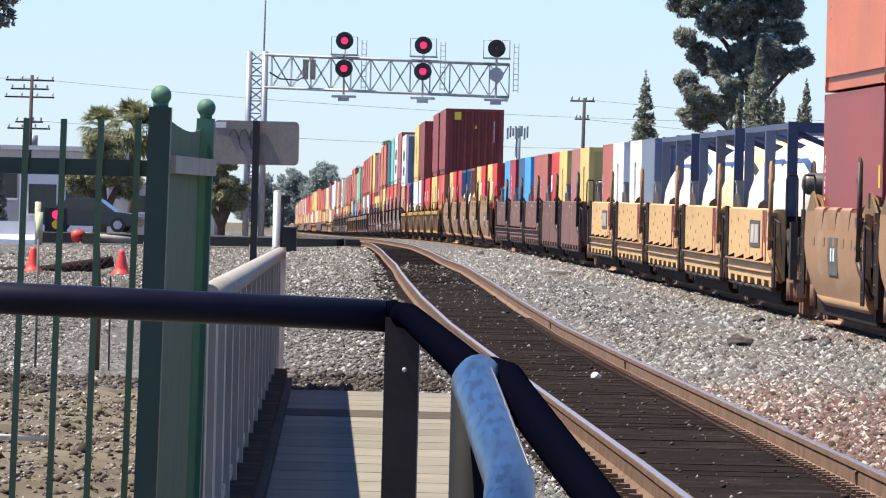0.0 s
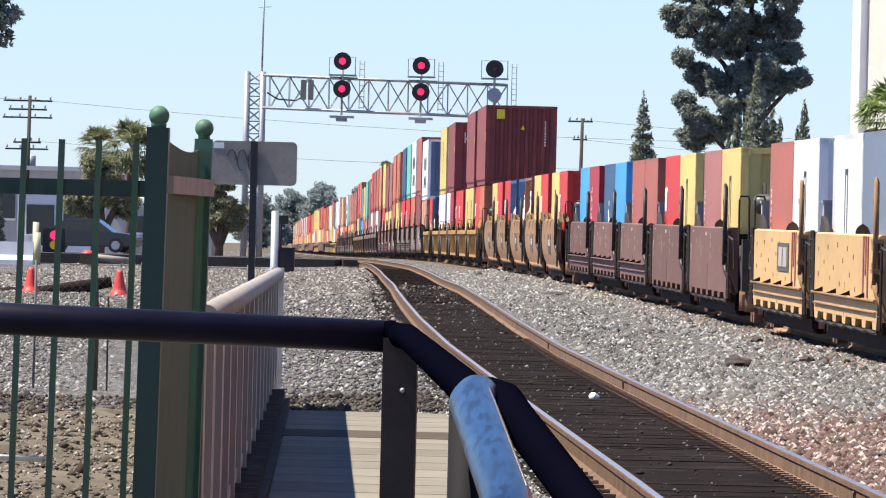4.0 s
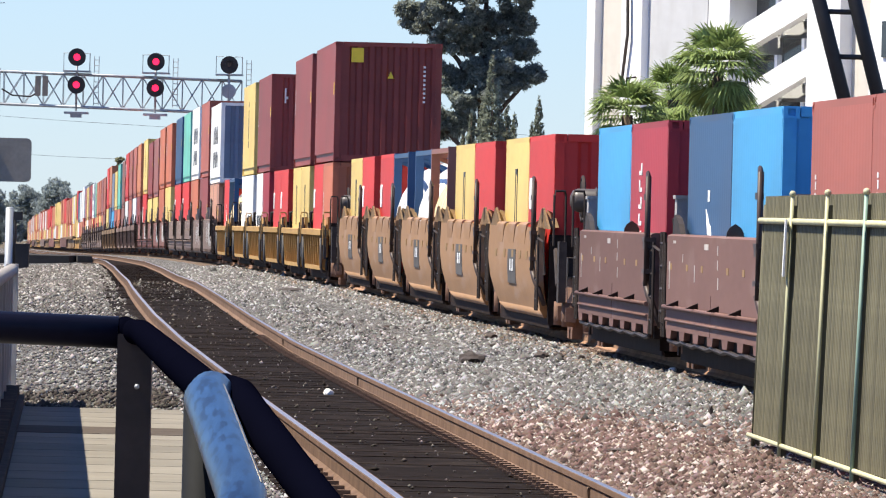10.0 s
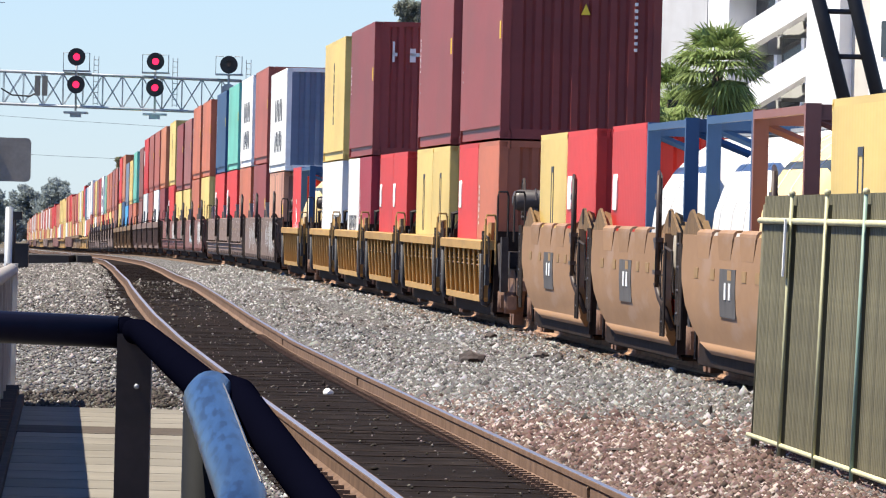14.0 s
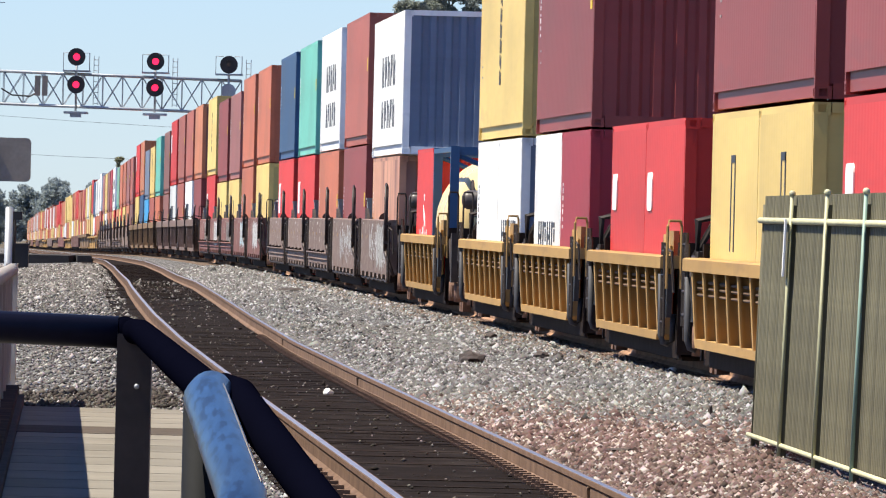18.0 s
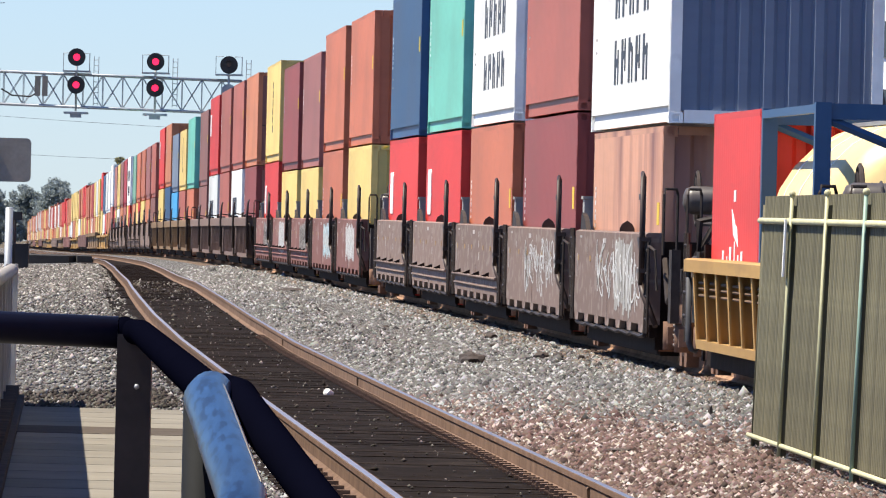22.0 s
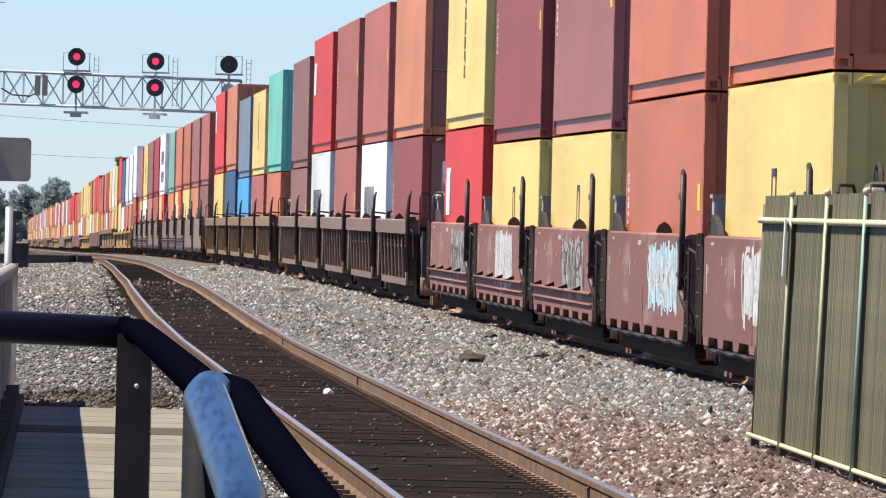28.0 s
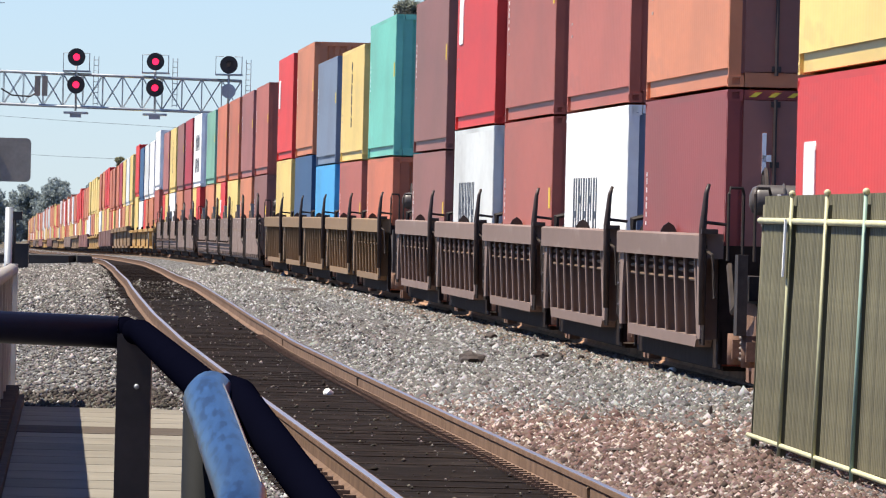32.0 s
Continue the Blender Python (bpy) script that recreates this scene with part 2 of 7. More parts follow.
OLIVE = mat("olive_slats", (0.140, 0.128, 0.076), rough=0.7, var=0.2, scale=3, streak=0.3, random_ob=0.12)
OLIVE_DARK = mat("dull_olive_post", (0.068, 0.062, 0.036), rough=0.8, var=0.2, scale=4, streak=0.2)
PALE_RAIL = mat("pale_yellow_rail", (0.561, 0.527, 0.306), rough=0.6, var=0.1, scale=3, streak=0.15)
FENCE_POST = mat("fence_post_paint", (0.50, 0.49, 0.30), rough=0.5, var=0.12, scale=3, streak=0.2)
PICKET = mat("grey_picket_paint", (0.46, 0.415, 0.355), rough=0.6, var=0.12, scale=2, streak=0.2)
SANDY_PIPE = mat("sandy_pipe", (0.30, 0.27, 0.235), rough=0.7, var=0.15, scale=3, streak=0.2)
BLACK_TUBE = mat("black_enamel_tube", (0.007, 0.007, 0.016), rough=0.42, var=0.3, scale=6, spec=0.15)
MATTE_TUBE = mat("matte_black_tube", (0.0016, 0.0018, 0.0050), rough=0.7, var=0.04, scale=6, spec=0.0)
GALV = mat("galvanised_steel", (0.34, 0.36, 0.38), rough=0.5, metal=0.4, var=0.15, scale=1.5)
SIGN_BACK = mat("sign_back_metal", (0.25, 0.225, 0.19), rough=0.6, metal=0.0, var=0.2, scale=3)
SIGN_BACK_DARK = mat("grey_stencil_panel", (0.085, 0.078, 0.072), rough=0.7, var=0.2, scale=3)
OLD_GOLD = mat("faded_reflector", (0.27, 0.165, 0.065), rough=0.7, var=0.2)
FAINT_BROWN = mat("faint_brown_stencil", (0.34, 0.225, 0.115), rough=0.7, var=0.2)
DULL_PALE = mat("dull_pale_stencil", (0.42, 0.38, 0.35), rough=0.7, var=0.2)
BLACK = mat("black_paint", (0.018, 0.018, 0.02), rough=0.5, var=0.2, scale=4)
RED_LENS = mat("red_lens", (0.95, 0.02, 0.085), glow=1.0, var=0.0, random_ob=0)
DARK_LENS = mat("unlit_lens", (0.06, 0.025, 0.02), rough=0.15, var=0.1)
STUCCO = mat("white_stucco", (0.86, 0.86, 0.86), rough=0.85, var=0.05, scale=0.2, streak=0.1)
GREY_WALL = mat("grey_concrete_wall", (0.52, 0.53, 0.54), rough=0.85, var=0.08, scale=0.3, streak=0.15)
BEIGE_WALL = mat("beige_wall", (0.62, 0.58, 0.51), rough=0.9, var=0.08, scale=0.3, streak=0.15)
WINDOW = mat("dark_glass", (0.03, 0.035, 0.04), rough=0.12, var=0.2, scale=0.5, spec=0.7)
POLE_WOOD = mat("pole_timber", (0.05, 0.042, 0.038), rough=0.9, var=0.2, scale=3)
BARK = mat("bark", (0.11, 0.08, 0.06), rough=0.95, var=0.3, scale=2, bump=0.6, bump_scale=12)
ORANGE_CONE = mat("orange_cone_plastic", (0.62, 0.055, 0.045), rough=0.5, var=0.1)


def leaf_mat(name, rgb, spread=0.45, through_it=0.35):
    """Leaves that let some light through."""
    m = mat(name, rgb, rough=0.6, var=0.25, scale=0.8, island=spread, random_ob=0.05, spec=0.25)
    n, l = m.node_tree.nodes, m.node_tree.links
    b = n["Principled BSDF"]
    t, x = n.new("ShaderNodeBsdfTranslucent"), n.new("ShaderNodeMixShader")
    l.new(b.inputs["Base Color"].links[0].from_socket, t.inputs["Color"])
    x.inputs[0].default_value = through_it
    l.new(b.outputs[0], x.inputs[1])
    l.new(t.outputs[0], x.inputs[2])
    l.new(x.outputs[0], n["Material Output"].inputs["Surface"])
    return m


PINE = leaf_mat("pine_needles", (0.265, 0.290, 0.250), 0.4, 0.45)
SPRUCE = leaf_mat("spruce_needles", (0.225, 0.25, 0.19), 0.45, 0.45)
FAR_BED = mat("brown_stone_bed", (0.135, 0.098, 0.074), spec=0.04, rough=0.95, var=0.4, scale=4, bump=0.6, bump_scale=18)
PALM = leaf_mat("palm_fronds", (0.235, 0.310, 0.105))
# a duller copy of the fronds, with backlight and haze in its colour
DULL_PALM = leaf_mat("backlit_palm_fronds", (0.150, 0.165, 0.085))
OLIVE_LEAF = leaf_mat("olive_leaves", (0.27, 0.27, 0.16))
BUSH = leaf_mat("grey_bush_leaves", (0.192, 0.204, 0.132))

# ---------------------------------------------------------------- building helpers


def box(bm, x0, x1, y0, y1, z0, z1, m=None):
    v = [bm.verts.new(p) for p in product((x0, x1), (y0, y1), (z0, z1))]
    if m is not None:
        for q in v:
            q.co = m @ q.co
    for f in ((0, 1, 3, 2), (4, 6, 7, 5), (0, 4, 5, 1), (2, 3, 7, 6), (0, 2, 6, 4), (1, 5, 7, 3)):
        bm.faces.new([v[i] for i in f])
    return v


def tube(bm, pts, r, n=10, caps=True):
    """A round bar along pts; r may be a list."""
    pts = [Vector(p) for p in pts]
    rs = r if isinstance(r, (list, tuple)) else [r] * len(pts)
    rings = []
    for i, p in enumerate(pts):
        d = (pts[min(i + 1, len(pts) - 1)] - pts[max(i - 1, 0)]).normalized()
        a = d.cross(Vector((0, 0, 1)) if abs(d.z) < 0.95 else Vector((1, 0, 0))).normalized()
        b = d.cross(a)
        rings.append([bm.verts.new(p + (a * math.cos(k * math.tau / n) + b * math.sin(k * math.tau / n)) * rs[i]) for k in range(n)])
    for q, w in zip(rings, rings[1:]):
        for k in range(n):
            bm.faces.new((q[k], q[(k + 1) % n], w[(k + 1) % n], w[k])).smooth = n > 6
    if caps:
        bm.faces.new(rings[0][::-1])
        bm.faces.new(rings[-1])


def ball(bm, c, r, u=12, v=8, squash=1.0):
    m = Matrix.Translation(c) @ Matrix.Diagonal((r, r, r * squash, 1))
    for f in bmesh.ops.create_uvsphere(bm, u_segments=u, v_segments=v, radius=1, matrix=m)["verts"]:
        for g in f.link_faces:
            g.smooth = True


def prism(bm, outline, axis, a, b):
    """An outline of (u, v) pairs drawn along an axis from a to b; x: (y, z), y: (x, z), z: (x, y)."""
    put = {"x": lambda u, v, w: (w, u, v), "y": lambda u, v, w: (u, w, v), "z": lambda u, v, w: (u, v, w)}[axis]
    lo = [bm.verts.new(put(u, v, a)) for u, v in outline]
    hi = [bm.verts.new(put(u, v, b)) for u, v in outline]
    bm.faces.new(lo)
    bm.faces.new(hi[::-1])
    k = len(outline)
    for i in range(k):
        bm.faces.new((lo[i], hi[i], hi[(i + 1) % k], lo[(i + 1) % k]))


def to_mesh(bm, name, material):
    bmesh.ops.recalc_face_normals(bm, faces=bm.faces)
    me = bpy.data.meshes.new(name)
    bm.to_mesh(me)
    bm.free()
    me.materials.append(material)
    return me


def part(name, bm, material, parent=None, label="", at=None):
    """One mesh object under a thing or part; bm is a bmesh or a mesh that is already made."""
    me = to_mesh(bm, name, material) if isinstance(bm, bmesh.types.BMesh) else bm
    ob = new(name, me)
    if parent is not None:
        ob.parent = parent
    if at is not None:
        ob.matrix_basis = at if isinstance(at, Matrix) else Matrix.Translation(at)
    if label:
        tagged(ob, label)
    return ob


def thing(name, m, label, category, group="", kind=""):
    ob = new(name)
    ob.empty_display_size = 0.1
    ob.matrix_basis = m if isinstance(m, Matrix) else Matrix.Translation(m)
    return tagged(ob, label, category, group, kind)


def bm_new():
    return bmesh.new()


def soup(name, verts, faces, material, smooth=False):
    me = bpy.data.meshes.new(name)
    me.from_pydata(verts, [], faces)
    me.materials.append(material)
    if smooth:
        me.polygons.foreach_set("use_smooth", [True] * len(me.polygons))
    me.update()
    return me


# ---------------------------------------------------------------- the line of the tracks
BEND_AT = [-700, -60, 80, 180, 280, 400, 600, 900, 1400, 2300, 3000]
BEND = [0, 4.82e-6, 1.733e-5, 7.31e-6, 1.03e-6, -1.472e-5, 4.92e-6, 8.21e-6, -6.91e-6, -7.88e-6, 0]
RISE_AT = [-60, 60, 120, 200, 300, 450, 650, 1000, 2300]
RISE = [0, 0.00181, 0.00111, -0.00081, -0.00205, -0.00391, -0.00375, -0.00326, -0.00317]
SG = np.arange(-700.0, 3000.0, 1.0)


def summed(v):
    return np.concatenate([[0], np.cumsum((v[1:] + v[:-1]) / 2)])


TURN = summed(np.interp(SG, BEND_AT, BEND))
TURN += 0.047629 - TURN[700]
LINE_X, LINE_Y = summed(-np.sin(TURN)), summed(np.cos(TURN))
LINE_X += 5.8165 - LINE_X[700]
LINE_Y += 60.0 - LINE_Y[700]
SLOPE = np.interp(SG, RISE_AT, RISE)
LINE_Z = summed(SLOPE)
LINE_Z -= LINE_Z[640]


def main_x(y):
    return float(np.interp(y, LINE_Y, LINE_X))


def main_z(y):
    return float(np.interp(y, LINE_Y, LINE_Z))


def apart(y):
    """How far the near track lies to the left of the main one."""
    return float(np.interp(y, [-100, 60, 120, 140, 160, 180, 200, 220, 240, 260, 280, 340, 600, 2500], [5.5, 5.5, 5.62, 5.66, 5.58, 5.43, 5.21, 5.0, 4.79, 4.62, 4.42, 3.95, 4.0, 4.0]))


def near_z(y):
    """The height of the near rails, which swell up a little past the walkway."""
    return main_z(y) + float(np.interp(y, [100, 120, 140, 160, 180, 200, 220, 240], [0, 0.012, 0.10, 0.152, 0.158, 0.122, 0.055, 0.0]))


def side_x(y):
    return main_x(y) - apart(y)


def on_line(s, dx=0.0, dz=0.0):
    """The pose of a thing that stands on the main track, s metres along it."""
    x, y, z = (float(np.interp(s, SG, a)) for a in (LINE_X, LINE_Y, LINE_Z))
    th, g = float(np.interp(s, SG, TURN)), float(np.interp(s, SG, SLOPE))
    return Matrix.Translation((x, y, z)) @ Euler((math.atan(g), 0, th)).to_matrix().to_4x4() @ Matrix.Translation((dx, 0, dz))

# ---------------------------------------------------------------- ground, ballast, tracks
def ground_sheet():
    ys = [-600, -300, -100, 0, 40] + list(range(60, 360, 20)) + [400, 480, 560, 700, 900, 1200, 1700, 2400, 4000]
    xs = [-2500, -1000, -400, -150, -60, -20, 0, 20, 60, 150, 400, 1000, 2500]
    verts = [(x, y, main_z(y) - 0.42) for y in ys for x in xs]
    k = len(xs)
    faces = [(j * k + i, j * k + i + 1, (j + 1) * k + i + 1, (j + 1) * k + i) for j in range(len(ys) - 1) for i in range(k - 1)]
    return tagged(new("ground", soup("ground", verts, faces, EARTH)), "dry brown earth that reaches the horizon", "ground", kind="structure")


def ribbon(name, ys, section, material, label, category):
    """A strip laid along the tracks; section(y) gives its points (x, z) from left to right."""
    verts, k = [], 0
    for y in ys:
        row = section(y)
        k = len(row)
        verts += [(x, y, z) for x, z in row]
    n = len(ys)
    faces = [(j * k + i, j * k + i + 1, (j + 1) * k + i + 1, (j + 1) * k + i) for j in range(n - 1) for i in range(k - 1)]
    return tagged(new(name, soup(name, verts, faces, material)), label, category, kind="structure")


RAISED = 0.20                     # the main rails lie this much above the near ones


def ballast_z(x, y):
    """The height of the stone bed at a place."""
    a, b, z = side_x(y), main_x(y), main_z(y)
    d = x - a
    f = b - x
    if d > 1.0 and f < 2.5:
        h = -0.10 + (RAISED - 0.095) * min(1.0, (2.5 - f) / 1.0) if f > -1.6 else RAISED - 0.195 - 0.25 * min(1.0, (-f - 1.6) / 1.5)
        return z + h
    z += (near_z(y) - z) * max(0.0, min(1.0, (3.0 - d) if d > 0 else (6.0 + d) / 3.0))
    if d < 0:
        h = -0.20 - 0.13 * min(1.0, max(0.0, (-d - 1.5) / 2.5))
    else:
        e = min(d, b - x) if x < b else 0
        h = -0.20 + 0.10 * max(0.0, min(1.0, (e - 1.0) / 1.0))
        if x > b + 1.6:
            h = -0.20 - 0.2 * min(1.0, (x - b - 1.6) / 1.5)
    return z + h


YS = list(range(-100, 60, 20)) + list(range(60, 400, 10)) + list(range(400, 700, 50)) + list(range(700, 2500, 150))
ground_sheet()
ribbon("ballast_bed", YS, lambda y: [(side_x(y) - 16, main_z(y) - 0.40)] + [(side_x(y) + q, ballast_z(side_x(y) + q, y)) for q in (-12, -6, -3, -1.3)]
       + [(main_x(y) - apart(y) * (1 - q), ballast_z(main_x(y) - apart(y) * (1 - q), y)) for q in (0, 0.25, 0.4, 0.6, 0.75)]
       + [(main_x(y) + q, ballast_z(main_x(y) + q, y)) for q in (0, 1.5, 3, 6)] + [(main_x(y) + 12, main_z(y) - 0.41)], GRAVEL, "grey and pinkish broken stone ballast between and beside the tracks", "ballast")

RAIL_SECTION = [(-0.07, -0.18), (0.07, -0.18), (0.07, -0.168), (0.028, -0.140), (0.025, -0.05), (0.036, -0.037), (0.034, -0.003), (-0.034, -0.003), (-0.036, -0.037), (-0.025, -0.05), (-0.028, -0.140), (-0.07, -0.168)]


def lay_rail(parent, centre, off, up, side):
    ys = list(range(-100, 40, 20)) + list(range(40, 360, 4)) + list(range(360, 700, 40)) + list(range(700, 2400, 150))
    k = len(RAIL_SECTION)
    verts = [(centre(y) + off + u, y, up(y) + v) for y in ys for u, v in RAIL_SECTION]
    faces = [(j * k + i, j * k + (i + 1) % k, (j + 1) * k + (i + 1) % k, (j + 1) * k + i) for j in range(len(ys) - 1) for i in range(k)]
    rail = part("rail", soup("rail", verts, faces, side), None, parent, "rust-brown steel rail")
    top = [(-0.022, -0.0022), (-0.016, 0.0), (0.020, 0.0), (0.026, -0.0022)]
    verts = [(centre(y) + off + u, y, up(y) + v) for y in ys for u, v in top]
    faces = [(j * 4 + i, j * 4 + i + 1, j * 4 + 5 + i, j * 4 + 4 + i) for j in range(len(ys) - 1) for i in range(3)]
    part("rail_head", soup("rail_head", verts, faces, RAIL_HEAD), None, rail, "polished running surface")
    return rail


def build_track(centre, label, up, side):
    tr = thing("railway_track", (0, 0, 0), label, "railway track", kind="structure")
    for off in (-0.7525, 0.7525):
        lay_rail(tr, centre, off, up, side)
    return tr


near_track = build_track(side_x, "rusty rails on dark creosoted sleepers", near_z, RAIL_SIDE)
# main rails get a lighter rust so they look lit under the train
far_track = build_track(main_x, "rails under the long freight train", lambda y: main_z(y) + RAISED, mat("lightened_rail_rust", (0.34, 0.205, 0.130), spec=0.04, rough=0.85, var=0.3, scale=3, bump=0.2, bump_scale=50))
BED_SECTION = {True: ((-1.45, -0.235), (-1.25, -0.180), (1.25, -0.180), (1.45, -0.235)), False: ((-1.75, RAISED - 0.225), (-1.50, RAISED - 0.185), (1.45, RAISED - 0.190), (1.75, RAISED - 0.225))}
for tr, centre in ((near_track, side_x), (far_track, main_x)):
    verts, faces = [], []
    ys = [y for y in YS if y < 2400]
    for y in ys:
        verts += [(centre(y) + q, y, (near_z(y) if tr is near_track else main_z(y)) + h) for q, h in BED_SECTION[tr is near_track]]
    faces = [(j * 4 + i, j * 4 + i + 1, j * 4 + 5 + i, j * 4 + 4 + i) for j in range(len(ys) - 1) for i in range(3)]
    part("trackbed", soup("trackbed", verts, faces, BED if tr is near_track else FAR_BED), None, tr, "dark oily stone between the rails")


# ---------------------------------------------------------------- well cars
def bogie(parent, y, wheels=True):
    """A two-axle truck, dark with road dirt."""
    root = part("bogie", to_bm_frame(), RUSTY, parent, "rusty cast steel truck", at=(0, y, RAISED)) if "bogie" not in MESH else part("bogie", MESH["bogie"], None, parent, "rusty cast steel truck", at=(0, y, RAISED))
    MESH["bogie"] = root.data
    if "wheel" not in MESH:
        b = bm_new()
        tube(b, [(-0.07, 0, 0), (0.06, 0, 0)], 0.44, 20)
        tube(b, [(0.05, 0, 0), (0.075, 0, 0)], 0.47, 20)
        MESH["wheel"] = to_mesh(b, "wheel", DARK_RUST)
        b = bm_new()
        tube(b, [(-0.10, 0, -0.16), (-0.10, 0, 0.16)], 0.10, 8)
        box(b, -0.16, -0.02, -0.17, 0.17, -0.10, 0.10)
        MESH["axle_box"] = to_mesh(b, "axle_box", RUSTY)
    if wheels and "spring" not in MESH:
        b = bm_new()
        for k in range(5):
            tube(b, [(0, 0, 0.03 + k * 0.055), (0, 0, 0.065 + k * 0.055)], 0.085 - 0.006 * (k % 2), 10)
        MESH["spring"] = to_mesh(b, "spring", mat("dusty_spring_steel", (0.16, 0.13, 0.11), rough=0.8, var=0.2, scale=8))
    for dy in (-0.1, 0.1) if wheels else ():
        part("spring", MESH["spring"], None, root, "coil spring pack", at=(-1.13, dy, 0.10))
    for sx in (-1, 1) if wheels else ():
        for dy in (-0.88, 0.88):
            part("wheel", MESH["wheel"], None, root, at=Matrix.Translation((sx * 0.73, dy, 0.45)) @ Euler((0, 0, 0 if sx < 0 else math.pi)).to_matrix().to_4x4())
            if sx < 0:
                part("axle_box", MESH["axle_box"], None, root, "rusty axle box", at=Matrix.Translation((sx * 1.07, dy, 0.24)) @ Euler((0, 0, 0 if sx < 0 else math.pi)).to_matrix().to_4x4())
    return root


MESH = {}


def to_bm_frame():
    b = bm_new()
    for sx in (-1, 1):
        prism(b, [(-1.15, 0.42), (-1.15, 0.58), (-0.5, 0.72), (0.5, 0.72), (1.15, 0.58), (1.15, 0.42), (0.80, 0.30), (0.55, 0.10), (0.50, -0.09), (0.16, -0.09), (0.12, 0.03), (-0.12, 0.03), (-0.16, -0.09), (-0.50, -0.09), (-0.55, 0.10), (-0.80, 0.30)], "x", sx * 1.03 - 0.07, sx * 1.03 + 0.07)
    box(b, -1.0, 1.0, -0.18, 0.18, 0.35, 0.62)
    return b


def stuff_part(*args):
    """Characters too small to pick apart."""
    return tagged(part(*args[:5], *args[5:]), kind="stuff")


def cached(key, make, material):
    if key not in MESH:
        b = bm_new()
        make(b)
        MESH[key] = to_mesh(b, key.split("|")[0], material)
    return MESH[key]


def flat_side(b):
    """A smooth plated side with a rounded top edge over a recessed sill."""
    prism(b, [(-1.44, 0.55), (-1.44, 1.58), (-1.40, 1.60), (-1.26, 1.60), (-1.26, 0.55)], "y", -6.75, 6.0)
    box(b, -1.445, -1.435, -0.35, -0.30, 0.55, 0.98)


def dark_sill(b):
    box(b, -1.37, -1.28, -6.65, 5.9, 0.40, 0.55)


def foot_pipe(b):
    """A pipe on short feet along the foot of the side, and a thinner one under it."""
    tube(b, [(-1.475, -6.7, 0.80), (-1.475, 5.95, 0.80)], 0.024, 8)
    tube(b, [(-1.455, -6.5, 0.66), (-1.455, 5.8, 0.66)], 0.016, 8)


def low_pipe(b):
    """A brake pipe that sags under the sill between its hangers."""
    tube(b, [(-1.41 + 0.03 * (k % 2), -6.4 + k * 1.02, 0.43 - 0.03 * (k % 2)) for k in range(13)], 0.026, 6)


def foot_bracket(b):
    """A tapered bracket that runs in under the floor."""
    prism(b, [(-0.40, 0.555), (0.40, 0.555), (0.30, 0.455), (-0.30, 0.455)], "x", -1.438, -1.37)
    prism(b, [(-1.43, 0.46), (-1.36, 0.40), (-1.26, 0.39), (-1.26, 0.42), (-1.36, 0.46)], "y", -0.12, 0.12)


def lashing(b):
    """A small dark triangular lug on the side."""
    prism(b, [(-1.44, 0.815), (-1.57, 0.825), (-1.44, 0.885)], "y", -0.05, 0.05)


def tub_side(b):
    """A side of two folded plates with a lip at the foot; its lower corners are cut away."""
    sec = [(-1.44, 1.60, 6.15, 6.30), (-1.455, 1.35, 6.1, 6.30), (-1.462, 1.10, 5.9, 6.30), (-1.450, 0.85, 5.5, 6.25), (-1.415, 0.64, 4.95, 6.1),
           (-1.365, 0.48, 4.35, 5.9), (-1.375, 0.47, 4.3, 5.88), (-1.29, 0.35, 3.7, 5.6)]
    def rows(dx):
        return [[b.verts.new((x + dx, y, z)) for y in (-n_, e)] for x, z, e, n_ in sec]

    for dx, turn in ((0.0, 1), (0.10, -1)):
        sheet = rows(dx)
        for r0, r1 in zip(sheet, sheet[1:]):
            b.faces.new((r0[0], r0[1], r1[1], r1[0])[::turn]).smooth = True
    outer, inner = rows(0.0), rows(0.10)
    for k in (0, 1):
        for i in range(len(sec) - 1):
            b.faces.new((outer[i][k], outer[i + 1][k], inner[i + 1][k], inner[i][k]))
    for i in (0, -1):
        b.faces.new((outer[i][0], outer[i][1], inner[i][1], inner[i][0]))


def strap(b):
    """A plate that folds over the top edge, with a tab down the side."""
    prism(b, [(-0.98, 1.60), (0.98, 1.60), (0.72, 1.36), (-0.72, 1.36)], "x", -1.456, -1.44)
    prism(b, [(-1.456, 1.58), (-1.450, 1.63), (-1.42, 1.66), (-1.36, 1.665), (-1.36, 1.64), (-1.41, 1.635), (-1.43, 1.60), (-1.44, 1.58)], "y", -1.0, 1.0)


def hood(b):
    """A pointed, rounded corner guide for the load."""
    v = [b.verts.new(q) for q in ((-1.36, -0.5, 1.60), (-1.16, -0.5, 1.60), (-1.16, 0.5, 1.60), (-1.36, 0.5, 1.60), (-1.30, 0.0, 1.84), (-1.20, 0.0, 1.80))]
    for f in ((0, 1, 5, 4), (1, 2, 5), (2, 3, 4, 5), (3, 0, 4), (3, 2, 1, 0)):
        b.faces.new([v[k] for k in f])
    prism(b, [(-1.6, 1.58), (1.2, 1.58), (0.15, 1.85), (-0.15, 1.87)], "x", -1.37, -1.34)


def end_box(b):
    """A box with a folded lip that stands on the end deck."""
    box(b, -1.30, -0.98, -0.16, 0.16, 1.60, 2.00)
    box(b, -1.32, -0.96, -0.18, 0.18, 1.99, 2.03)
    box(b, -1.2, -0.9, 0.16, 0.30, 1.30, 1.62)


